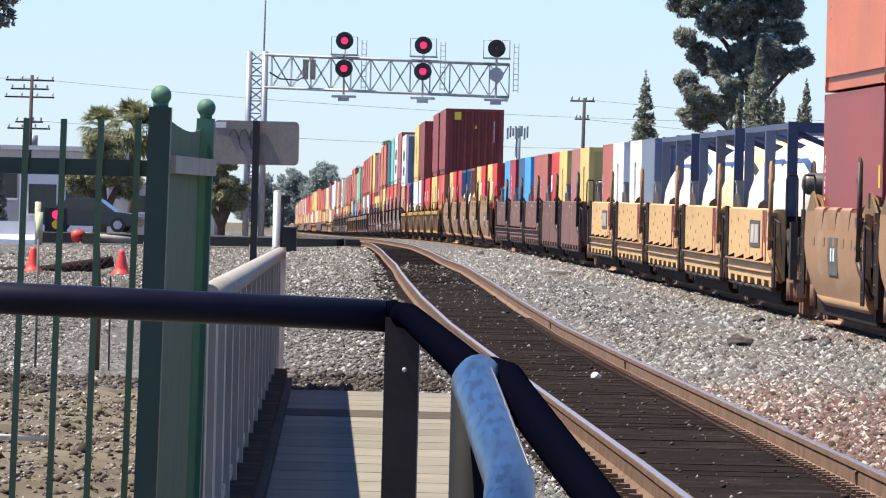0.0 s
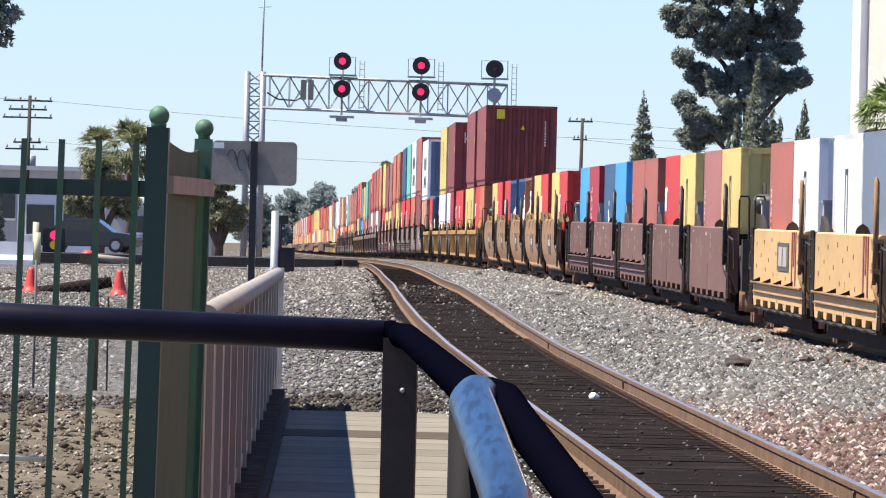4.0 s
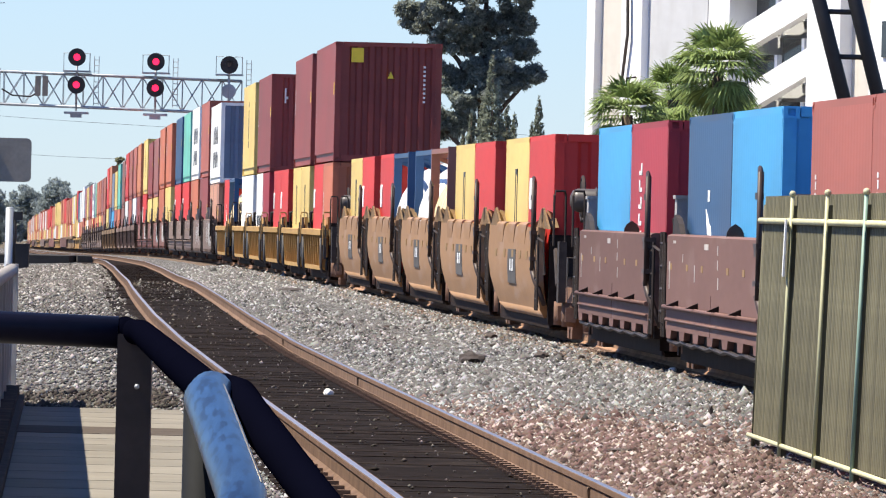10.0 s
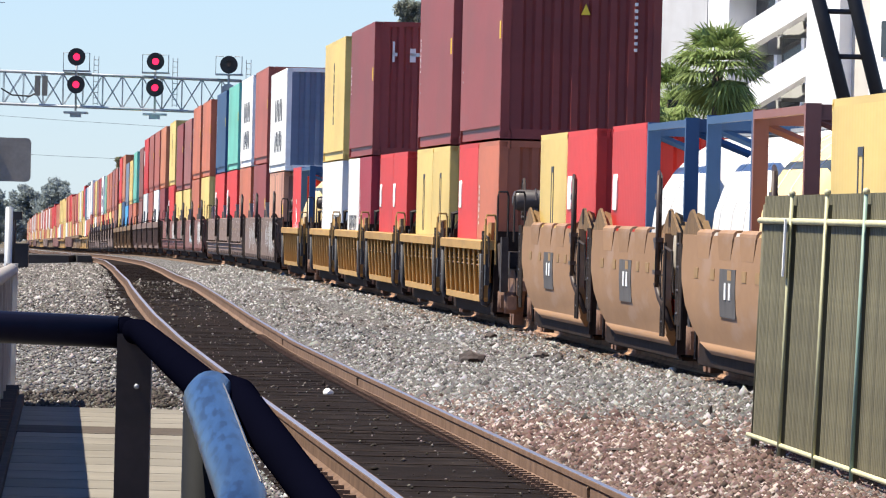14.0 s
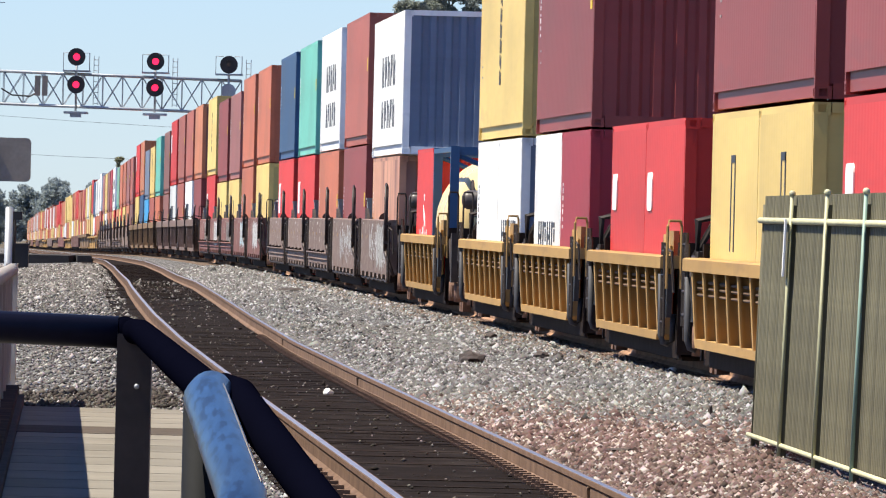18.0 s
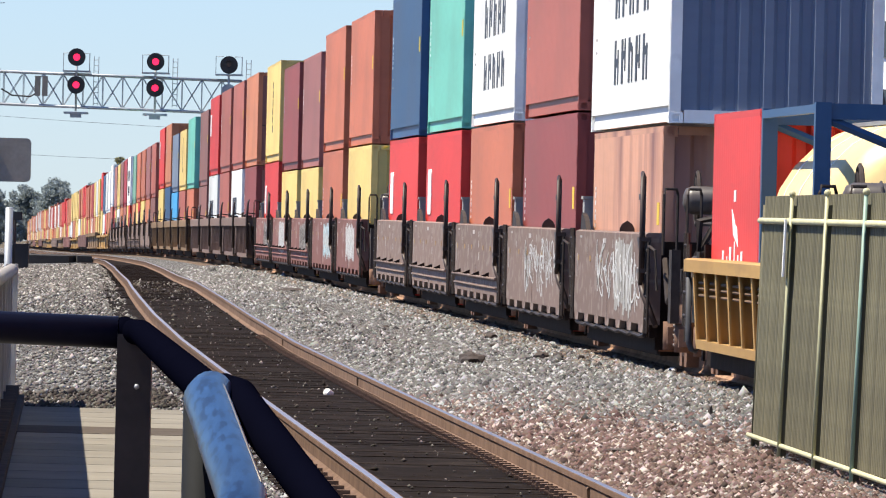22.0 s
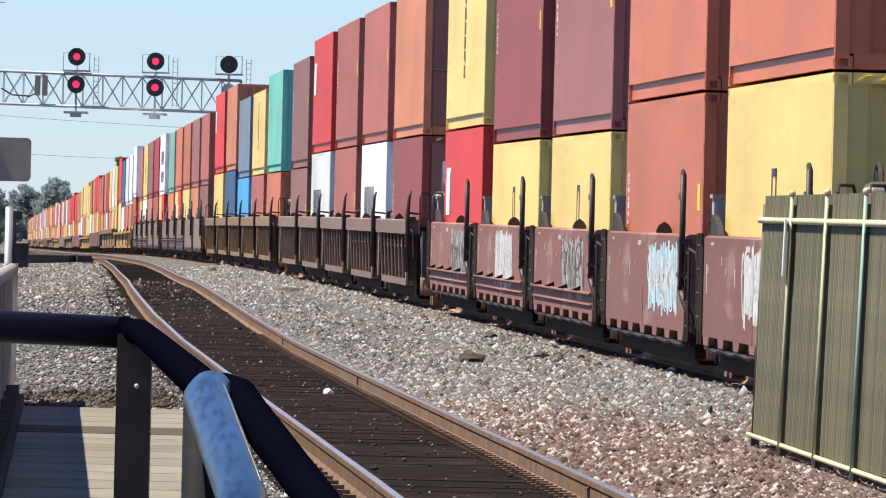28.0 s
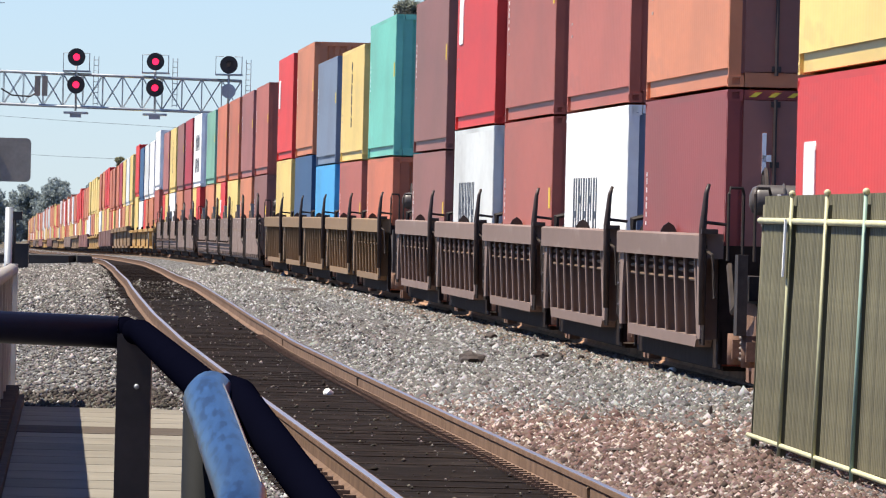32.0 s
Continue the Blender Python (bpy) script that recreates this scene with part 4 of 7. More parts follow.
def corner_block(b):
    """A cast corner with a hole in its outer faces."""
    box(b, -0.045, 0.045, -0.052, 0.052, -0.06, 0.06)
    for x0, x1, y0, y1, z0, z1 in ((-0.082, 0.082, -0.089, 0.089, 0.035, 0.06), (-0.082, 0.082, -0.089, 0.089, -0.06, -0.035), (-0.082, -0.04, -0.089, -0.05, -0.035, 0.035), (-0.082, -0.04, 0.05, 0.089, -0.035, 0.035),
                                   (0.04, 0.082, -0.089, -0.05, -0.035, 0.035), (0.04, 0.082, 0.05, 0.089, -0.035, 0.035)):
        box(b, x0, x1, y0, y1, z0, z1)


def box_unit(length, height, colour, end_colour=None, marks="", words="", detail=True):
    """A shipping container, centred, standing on z = 0."""
    c = PAINT[colour]
    e = PAINT[end_colour or colour]
    dirty = length < 7
    size = "%s-foot" % {13.72: "forty-five", 12.19: "forty", 6.06: "twenty"}[length]
    top = thing("shipping_container", Matrix(), "%s %s corrugated steel shipping container%s on a well car" % (NAMES[colour], size, words), "container", "containers of the train")
    k = "|%s%.2f%.2f" % (colour, length, height)
    sw = cached("side_wall" + k, lambda b: corrugated(b, length - 0.2, 0.20, height - 0.07, 0.28 if detail else 2.0, 0.0016 if detail else 0.0), c)
    part("side_wall", sw, None, top, at=(-1.222, 0, 0))
    part("side_wall", sw, None, top, at=Matrix.Translation((1.222, 0, 0)) @ Euler((0, 0, math.pi)).to_matrix().to_4x4())
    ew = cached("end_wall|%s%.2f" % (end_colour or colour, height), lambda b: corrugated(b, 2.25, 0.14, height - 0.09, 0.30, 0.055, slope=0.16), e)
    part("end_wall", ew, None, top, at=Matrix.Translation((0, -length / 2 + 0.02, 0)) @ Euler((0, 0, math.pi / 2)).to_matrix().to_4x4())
    part("roof", cached("roof" + k, lambda b: box(b, -1.19, 1.19, -length / 2 + 0.1, length / 2 - 0.1, height - 0.05, height - 0.015), c), None, top)
    part("corner_frame", cached("corner_frame" + k, lambda b: container_frame(b, length, height), c), None, top)
    if detail:
        door = cached("door|%s%.2f" % (colour, height), lambda b: (box(b, -1.1, -0.005, -0.03, 0.03, 0.15, height - 0.1), box(b, 0.005, 1.1, -0.03, 0.03, 0.15, height - 0.1)), c)
        part("door", door, None, top, at=(0, length / 2 - 0.06, 0))
        cast = {low_: cached("corner_casting|" + ("grimy" if low_ and dirty else colour), corner_block, CASTING if low_ and dirty else c) for low_ in (True, False)}
        for sx, sy, z in ((a, e_, z) for a, e_, z in product((-1, 1), (-1, 1), (0.06, height - 0.06)) if a < 0 or e_ < 0):
            part("corner_casting", cast[z < 1], None, top, at=(sx * 1.14, sy * (length / 2 - 0.085), z))
        for kind in marks.split() + (["code"] if length > 7 else []):
            draw_mark(top, kind, length, height)
    else:
        part("end_wall", ew, None, top, at=Matrix.Translation((0, length / 2 - 0.02, 0)) @ Euler((0, 0, -math.pi / 2)).to_matrix().to_4x4())
    return top


NAMES = {"maroon": "maroon", "redbrown": "red-brown", "brick": "brick-orange", "orange": "faded orange", "red": "bright red", "crimson": "crimson", "yellow": "yellow", "white": "white",
         "offwhite": "grubby off-white", "blue": "dark blue", "skyblue": "sky-blue faded", "teal": "turquoise", "mauve": "faded mauve", "brown": "brown", "rust": "rust-streaked orange",
         "greyblue": "grey-blue", "green": "green", "navy": "navy"}


def plate(b, x, y0, y1, z0, z1):
    box(b, x - 0.002, x + 0.004, y0, y1, z0, z1)


def lock_rod(b, height):
    """A rod with its keepers and a swung handle."""
    tube(b, [(0, 0, 0.12), (0, 0, height - 0.10)], 0.022, 6)
    for z in (0.16, height * 0.36, height * 0.72, height - 0.18):
        box(b, -0.05, 0.05, -0.012, 0.02, z, z + 0.06)
    tube(b, [(0, -0.01, height * 0.42), (-0.36, -0.01, height * 0.43)], 0.016, 6)


def draw_mark(top, kind, length, height):
    """Lettering as plain bars: on the side that faces the near track, or on the near end."""
    x, h = -1.226, length / 2
    if kind in ("row", "rowdark"):                # a column of small characters at the far end
        def make(b):
            for i in range(7):
                plate(b, x, h - 0.61, h - 0.48 - 0.04 * (i % 2), height * 0.50 + i * 0.095, height * 0.50 + i * 0.095 + 0.045 + 0.015 * (i % 3))
        stuff_part("lettering", cached("%s|%.2f%.2f" % (kind, length, height), make, PALE if kind == "row" else INK), None, top, "small pale characters down the side")
    elif kind == "code":                           # short lines of small characters
        def make(b):
            for y, z, w_ in ((h - 0.9, height * 0.42, 0.25), (h - 0.9, height * 0.36, 0.25)):
                plate(b, x, y, y + w_ * 0.8, z, z + 0.03)
        stuff_part("lettering", cached("code|%.2f%.2f" % (length, height), make, DULL_PALE), None, top, "small pale characters")
    elif kind == "column":                         # tall pale characters in a column
        def make(b):
            for i in range(7):
                z = height * 0.30 + i * 0.20
                plate(b, x, 1.0, 1.5, z, z + 0.05)
                plate(b, x, 1.0 + 0.3 * (i % 2), 1.2 + 0.3 * (i % 2), z, z + 0.14)
        stuff_part("lettering", cached("column|%.2f%.2f" % (length, height), make, PALE), None, top, "pale characters down the side")
    elif kind == "logo":                           # a pale device of a bent wing and small bars
        def make(b):
            if length < 7:
                for i, (w_, z0, z1) in enumerate(((0.10, 0.0, 0.16), (0.22, 0.05, 0.30), (0.16, -0.04, 0.26), (0.12, -0.12, 0.40), (0.24, 0.06, 0.34), (0.12, -0.02, 0.24), (0.20, 0.08, 0.30))):
                    plate(b, x, -1.6 + i * 0.48, -1.6 + i * 0.48 + w_, 0.85 + z0, 0.85 + z1)
                prism(b, [(-0.5, 1.20), (0.1, 1.32), (0.35, 1.58), (0.1, 1.50), (-0.1, 1.42), (-0.3, 1.40)], "x", x - 0.002, x + 0.004)
                plate(b, x, -0.15, 0.10, 1.66, 1.78)
                return
            prism(b, [(0.2, 1.25), (0.9, 1.45), (1.1, 1.85), (0.8, 1.75), (0.55, 1.55), (0.1, 1.40)], "x", x - 0.012, x + 0.002)
            prism(b, [(0.35, 0.95), (0.75, 1.05), (0.80, 1.25), (0.40, 1.20)], "x", x - 0.012, x + 0.002)
            plate(b, x, -0.9, -0.2, 1.40, 1.62)
            plate(b, x, -0.5, -0.1, 1.68, 1.75)
        stuff_part("lettering", cached("logo|%.2f%.2f" % (length, height), make, PALE), None, top, "pale wing-like device")
    elif kind == "tag":                            # a small yellow label by the near corner
        part("label_plate", cached("tag|%.2f%.2f" % (length, height), lambda b: plate(b, x, -h + 0.35, -h + 0.70, height * 0.56, height * 0.66), GOLD), None, top, "small yellow label")
    elif kind == "panel":                          # a white rounded panel
        def make(b):
            o = []
            u0, u1, v0, v1 = (0.64, 0.82, 0.63, 0.74) if length < 7 else (0.66, 0.82, 0.54, 0.76)
            for cy, cz, a0 in ((h * u1, height * v1, 0), (h * u0, height * v1, 90), (h * u0, height * v0, 180), (h * u1, height * v0, 270)):
                o += [(cy + 0.10 * math.cos(radians(a0 + q)), cz + 0.08 * math.sin(radians(a0 + q))) for q in (0, 30, 60, 90)]
            prism(b, o, "x", x - 0.012, x + 0.002)
        part("panel_mark", cached("panel|%.2f%.2f" % (length, height), make, PALE), None, top, "white rounded panel")
    elif kind == "script":                         # big dark characters in a column
        def make(b):
            z = height * (0.44 if length < 7 else 0.36 if height in (LOW, HIGH) else 0.30)
            short = length < 7 or height in (LOW, HIGH)
            if short:
                plate(b, x, -0.15, -0.06, z, z + 1.0)
                plate(b, x, 0.30, 0.39, z, z + 0.92)
                plate(b, x, -0.15, 0.39, z + 0.92, z + 1.0)
            for i in range(0 if short else 6):
                plate(b, x, 0.0, 0.14, z, z + 0.19)
                plate(b, x, 0.30, 0.44, z + 0.05 * (i % 2), z + 0.22)
                plate(b, x, 0.0, 0.44, z + 0.07 * (i % 3), z + 0.07 * (i % 3) + 0.045)
                z += 0.24
        stuff_part("lettering", cached("script|%.2f%.2f" % (length, height), make, INK), None, top, "large dark characters down the side")
    elif kind == "twolines":                       # two lines of dark characters low on a short box
        def make(b):
            for line, (z0, n) in enumerate(((0.98, 4), (0.42, 3))):
                for i in range(n):
                    y = 1.9 - i * 1.0 - 0.3 * line
                    plate(b, x, y - 0.22, y, z0, z0 + 0.40)
                    plate(b, x, y - 0.72, y - 0.52, z0 + 0.12 * ((i + line) % 2), z0 + 0.40 - 0.10 * (i % 2))
                    plate(b, x, y - 0.72, y, z0 + 0.15 + 0.17 * ((i + line) % 2), z0 + 0.22 + 0.17 * ((i + line) % 2))
        stuff_part("lettering", cached("twolines|%.2f%.2f" % (length, height), make, INK), None, top, "two short lines of dark characters")
    elif kind == "bigtwo":                         # two lines of large dark characters
        def make(b):
            for line, (z0, z1, n, y0) in enumerate(((height * 0.50, height * 0.72, 5, 2.6), (height * 0.20, height * 0.40, 5, 2.6))):
                for i in range(n):
                    y = y0 - i * 1.25
                    plate(b, x, y - 0.30, y, z0, z1)
                    plate(b, x, y - 0.75, y - 0.55, z0 + (i % 2) * 0.15, z1 - ((i + 1) % 2) * 0.12)
                    plate(b, x, y - 0.60, y - 0.25, z0 + 0.22 + 0.08 * (i % 3), z0 + 0.32 + 0.08 * (i % 3))
        stuff_part("lettering", cached("bigtwo|%.2f%.2f" % (length, height), make, INK), None, top, "two lines of large dark characters")
    elif kind == "bigone":
        def make(b):
            for i in range(5):
                y = 4.2 - i * 1.0
                plate(b, x, y - 0.28, y, height * 0.44, height * 0.70)
                plate(b, x, y - 0.70, y - 0.52, height * 0.44 + (i % 2) * 0.2, height * 0.70)
                plate(b, x, y - 0.60, y - 0.2, height * 0.52 + 0.2 * (i % 2), height * 0.55 + 0.2 * (i % 2))
        stuff_part("lettering", cached("bigone|%.2f%.2f" % (length, height), make, INK), None, top, "a line of large dark characters")
    elif kind == "endword":                        # pale word across the near end
        def make(b):
            for i, (w, t0, t1) in enumerate(((0.10, 0.0, 0.42), (0.26, 0.0, 0.28), (0.26, 0.0, 0.28))):
                u = -0.85 + i * 0.36
                box(b, u, u + w * 0.45, -h - 0.012, -h + 0.03, height * 0.70 + t0, height * 0.70 + t1)
                box(b, u, u + w, -h - 0.012, -h + 0.03, height * 0.70 + 0.12, height * 0.70 + 0.19)
        stuff_part("lettering", cached("endword|%.2f%.2f" % (length, height), make, PALE), None, top, "pale characters across the end")
    elif kind == "endmarks":                       # yellow patch, small triangle, column of characters
        def make(b):
            box(b, -0.86, -0.58, -h - 0.012, -h + 0.03, height * 0.83, height * 0.95)
            prism(b, [(-0.02, height * 0.70), (0.12, height * 0.70), (0.05, height * 0.76)], "y", -h - 0.012, -h + 0.03)
        stuff_part("label_plate", cached("endyellow|%.2f%.2f" % (length, height), make, GOLD), None, top, "yellow warning labels on the end")
        stuff_part("lettering", cached("endcol|%.2f%.2f" % (length, height), lambda b: [box(b, 0.80, 0.85, -h - 0.012, -h + 0.03, height * 0.5 + i * 0.10, height * 0.5 + i * 0.10 + 0.05) for i in range(9)], PALE), None, top)
    elif kind == "enddark":                        # two lines of heavy dark bars on the near end
        def make(b):
            for r_, (z0, z1) in enumerate(((height * 0.62, height * 0.78), (height * 0.42, height * 0.56))):
                for i in range(4):
                    u = -0.30 + i * 0.28
                    box(b, u, u + 0.08, -h - 0.012, -h + 0.03, z0, z1)
                    box(b, u, u + 0.28, -h - 0.012, -h + 0.03, (z0 if (i + r_) % 2 else z1 - 0.07), (z0 + 0.07 if (i + r_) % 2 else z1))
        stuff_part("lettering", cached("enddark|%.2f%.2f" % (length, height), make, INK), None, top, "heavy dark characters on the end")
    elif kind == "enddoor":                        # two flat doors with lock rods on the near end
        # brown doors put the end's shade on the tall orange box
        part("door", cached("end_door|%.2f" % height, lambda b: [box(b, u0, u1, -h - 0.006, -h + 0.015, 0.16, height - 0.11) for u0, u1 in ((-1.05, -0.004), (0.004, 1.05))], PAINT["brown"] if height > 2.7 else PAINT["maroon"]), None, top, "dark flat end door")
        for u in (-0.72, -0.24, 0.24, 0.72):
            part("lock_rod", cached("lock_rod|%s%.2f" % (u == 0.24, height), lambda b: lock_rod(b, height), GALV if u == 0.24 else POST_STEEL), None, top, "upright lock rod", at=(u, -h - 0.03, 0))
    elif kind == "endstripe":
        stuff_part("label_plate", cached("endstripe|%.2f%.2f" % (length, height), lambda b: [prism(b, [(-1.0 + i * 0.2, height - 0.075), (-0.93 + i * 0.2, height - 0.075), (-0.86 + i * 0.2, height - 0.025), (-0.93 + i * 0.2, height - 0.025)], "y", -h - 0.012, -h + 0.03) for i in range(10)], GOLD), None, top, "yellow hazard strip")


def tank_unit(frame_colour, cream=False):
    """A white tank inside a twenty-foot frame."""
    length, height = 6.06, 2.59
    top = thing("tank_container", Matrix(), "%s tank in a %s steel frame on a well car" % ("cream" if cream else "white", NAMES[frame_colour]), "container", "tank containers of the train")
    c = PAINT[frame_colour]
    h, w = length / 2, 1.219

    def shell(b):
        prof = [(-2.98, 0.02), (-2.94, 0.50), (-2.85, 0.88), (-2.70, 1.10), (-2.48, 1.185), (2.48, 1.185), (2.70, 1.10), (2.85, 0.88), (2.94, 0.50), (2.98, 0.02)]
        tube(b, [(0, y, 1.28) for y, _ in prof], [r for _, r in prof], 28)

    tank = part("tank", cached("tank|%d" % cream, shell, TANK_CREAM if cream else TANK), None, top, "smooth painted tank")

    for y in (-1.6, 0.0, 1.6):
        part("band", cached("band", lambda b: tube(b, [(0, -0.05, 1.28), (0, 0.05, 1.28)], 1.192, 28), TANK), None, tank, at=(0, y, 0))
    part("walkway", cached("walkway", lambda b: (box(b, -0.35, 0.35, -2.6, 2.6, 2.42, 2.46), box(b, -0.25, 0.25, -0.3, 0.3, 2.35, 2.52)), GALV), None, top)
    for sx, sy in product((-1, 1), (-1, 1)):
        part("corner_post", cached("tank_post|" + frame_colour, lambda b: box(b, -0.075, 0.075, -0.08, 0.08, 0.0, height), c), None, top, at=(sx * (w - 0.075), sy * (h - 0.08), 0))
    for sx in (-1, 1):
        for z in (0.0, height - 0.14):
            part("long_rail", cached("tank_rail|" + frame_colour, lambda b: box(b, -0.035, 0.035, -h + 0.16, h - 0.16, 0.04, 0.12), c), None, top, at=(sx * (w - 0.035), 0, z))
    for sy in (-1, 1):
        for z in (0.0, height - 0.16):
            part("cross_rail", cached("tank_cross|" + frame_colour, lambda b: box(b, -w + 0.15, w - 0.15, -0.06, 0.06, 0.0, 0.15), c), None, top, at=(0, sy * (h - 0.08), z))
        for sx, (z0, z1) in product((-1, 1), ((0.15, 0.55), (height - 0.15, height - 0.45))):
            part("brace", cached("tank_brace|%s%d%.1f" % (frame_colour, sx, z0), lambda b: tube(b, [(sx * (w - 0.1), 0, z0), (sx * 0.35, 0, z1)], 0.05, 6), c), None, top, at=(0, sy * (h - 0.08), 0))
    return top


# ---------------------------------------------------------------- the train
LOW, HIGH, TALL, SMALL = 2.59, 2.896, 2.74, 2.44
SPEED, AT = 17.27, 23.0          # metres a second towards the camera; the time that the places below hold for
FLOOR_Z = 0.30

# place of the near end of the load, kind of car, load in the well (one long one, or far and near short ones), load on top
L40 = lambda c, h=HIGH, marks="row tag", end=None, words="": ("box", 12.19, h, c, end, marks, words)
S20 = lambda c, marks="row", end=None: ("box", 6.06, LOW, c, end, marks, "")
TK = lambda c, cream=False: ("tank", c, cream)
UNITS = [
    (-375.9, "tub", "tan", [L40("maroon", HIGH)], L40("brick", TALL)),
    (-360.4, "tub", "tan", [L40("redbrown", HIGH)], L40("orange", TALL)),
    (-345.2, "tub", "tan", [L40("maroon", HIGH, "row tag")], L40("brick", TALL)),
    (-324.4, "flat", "sand", [TK("navy"), TK("navy")], None),
    (-309.2, "flat", "sand", [TK("navy"), TK("navy", True)], None),
    (-294.0, "flat", "sand", [TK("navy"), TK("navy")], None),
    (-278.7, "flat", "sand", [S20("offwhite", "script"), S20("greyblue", "")], None),
    (-263.4, "flat", "sand", [S20("redbrown"), S20("white", "script")], None),
    (-242.7, "flat", "purple", [S20("mauve"), S20("yellow", "script enddark")], None),
    (-227.4, "flat", "purple", [S20("red", "panel"), S20("yellow", "script")], None),
    (-212.0, "flat", "purple", [S20("redbrown"), S20("redbrown")], None),
    (-196.7, "flat", "purple", [S20("blue", "logo"), S20("skyblue", "")], None),
    (-181.4, "flat", "purple", [S20("skyblue", ""), S20("crimson", "column")], None),
    (-160.1, "tub", "tan", [S20("yellow", "script"), S20("red", "panel")], None),
    (-145.0, "tub", "tan", [S20("yellow", "script"), S20("red", "panel endword")], None),
    (-130.1, "tub", "tan", [TK("blue"), TK("brown", True)], None),
    (-115.0, "tub", "tan", [S20("red", "panel"), TK("blue")], None),
    (-99.9, "tub", "tan", [S20("yellow", "script"), S20("red", "panel")], None),
    (-77.1, "rib", "ochre", [S20("red", "panel"), S20("brick")], L40("maroon", TALL, "tag endmarks")),
    (-61.9, "rib", "ochre", [S20("yellow", "script"), S20("yellow", "script")], L40("maroon", TALL, "row tag")),
    (-45.9, "rib", "ochre", [S20("red", "panel"), S20("red", "panel")], None),
    (-29.6, "rib", "ochre", [S20("white", "twolines"), S20("crimson")], L40("maroon", TALL, "row tag endword")),
    # the grey-blue end darkens a white box's end as shade does
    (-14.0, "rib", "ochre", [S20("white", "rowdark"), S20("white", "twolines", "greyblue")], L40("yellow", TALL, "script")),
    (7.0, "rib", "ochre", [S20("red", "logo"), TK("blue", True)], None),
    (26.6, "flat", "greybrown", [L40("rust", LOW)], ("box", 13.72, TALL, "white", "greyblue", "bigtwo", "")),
    (42.3, "flat", "greybrown", [L40("maroon")], L40("redbrown", TALL, "tag")),
    (57.4, "flat", "greybrown", [L40("brick")], L40("white", TALL, "bigtwo")),
    (72.6, "flat", "greybrown", [L40("red", HIGH, "panel")], L40("teal", TALL)),
    (88.0, "flat", "greybrown", [L40("red", HIGH, "panel")], L40("blue", TALL)),
    (108.8, "flat", "redcar", [L40("yellow", HIGH, "script endstripe")], L40("brick", TALL)),
    (124.1, "flat", "redcar", [L40("brick", HIGH, "row tag")], L40("brick", TALL)),
    (139.2, "flat", "redcar", [L40("yellow", LOW, "script")], L40("mauve", TALL)),
    (154.3, "flat", "redcar", [L40("yellow", LOW, "script")], L40("maroon", TALL, "row tag")),
    (169.5, "flat", "redcar", [L40("red", HIGH, "panel")], L40("yellow", TALL, "script")),
    # the brown end puts shade on the orange box's end by colour
    (190.1, "rib", "darkbrown", [L40("maroon", HIGH, "row endword endstripe enddoor")], L40("orange", TALL, "enddoor", "brown")),
    # white box again, its end shade given by grey-blue paint
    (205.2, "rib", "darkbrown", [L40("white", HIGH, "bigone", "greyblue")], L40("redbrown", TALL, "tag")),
    (220.3, "rib", "darkbrown", [L40("redbrown")], L40("redbrown", TALL)),
    (235.4, "rib", "darkbrown", [L40("offwhite", HIGH, "bigone")], L40("red", TALL, "panel")),
    (250.6, "rib", "darkbrown", [L40("brown", LOW)], L40("brown", TALL)),
    (271.2, "rib", "olivebrown", [L40("brick", LOW)], L40("teal", TALL)),
    (286.3, "rib", "olivebrown", [L40("redbrown", LOW)], L40("yellow", SMALL, "script")),
    (301.4, "rib", "olivebrown", [L40("skyblue", LOW, "")], L40("greyblue", SMALL)),
    (316.5, "rib", "olivebrown", [L40("blue", HIGH, "")], L40("orange", TALL)),
    (331.7, "rib", "olivebrown", [L40("yellow", HIGH, "script")], L40("red", TALL, "panel")),
    (352.3, "flat", "greybrown", [L40("brown", LOW)], L40("redbrown", LOW)),
    (367.4, "flat", "greybrown", [L40("orange", LOW)], L40("mauve", LOW)),
    (382.5, "flat", "greybrown", [L40("yellow", LOW, "script")], L40("brick", LOW)),
    (397.6, "flat", "greybrown", [S20("yellow", ""), S20("red", "panel")], L40("brick", LOW)),
    (412.8, "flat", "greybrown", [L40("orange", LOW)], L40("green", LOW)),
    (433.4, "flat", "greybrown", [S20("yellow", ""), S20("red", "")], L40("white", TALL, "bigtwo")),
    (448.5, "flat", "greybrown", [L40("redbrown", LOW)], L40("crimson", TALL)),
    (463.6, "flat", "greybrown", [L40("orange", LOW)], L40("brown", TALL)),
    (478.7, "flat", "greybrown", [L40("white", LOW, "bigone")], L40("yellow", TALL, "script")),
    (493.9, "flat", "greybrown", [S20("red", ""), S20("yellow", "")], L40("mauve", TALL)),
]
dice = random.Random(11)
s_end = 514.5
shapes = [("rib", "ochre"), ("rib", "olivebrown"), ("flat", "purple"), ("rib", "ochre"), ("flat", "redcar"), ("rib", "olivebrown"), ("flat", "greybrown")]
FAR_TOPS = ("white white offwhite blue red yellow offwhite yellow crimson brick brick brick red red orange brick yellow yellow yellow yellow yellow orange orange brick "
            "red red red red brick brick white redbrown brick white orange red white brick mauve white orange brick red yellow yellow orange brick orange").split()
FAR_LOWS = ["yellow"] * 5 + ["orange"] * 4 + ["white"] * 2 + ["brick"] * 2 + ["offwhite", "redbrown", "red", "mauve"]
FAR_REST = ["orange"] * 4 + ["brick"] * 4 + ["yellow"] * 3 + ["offwhite"] * 2 + ["redbrown", "red", "mauve"]
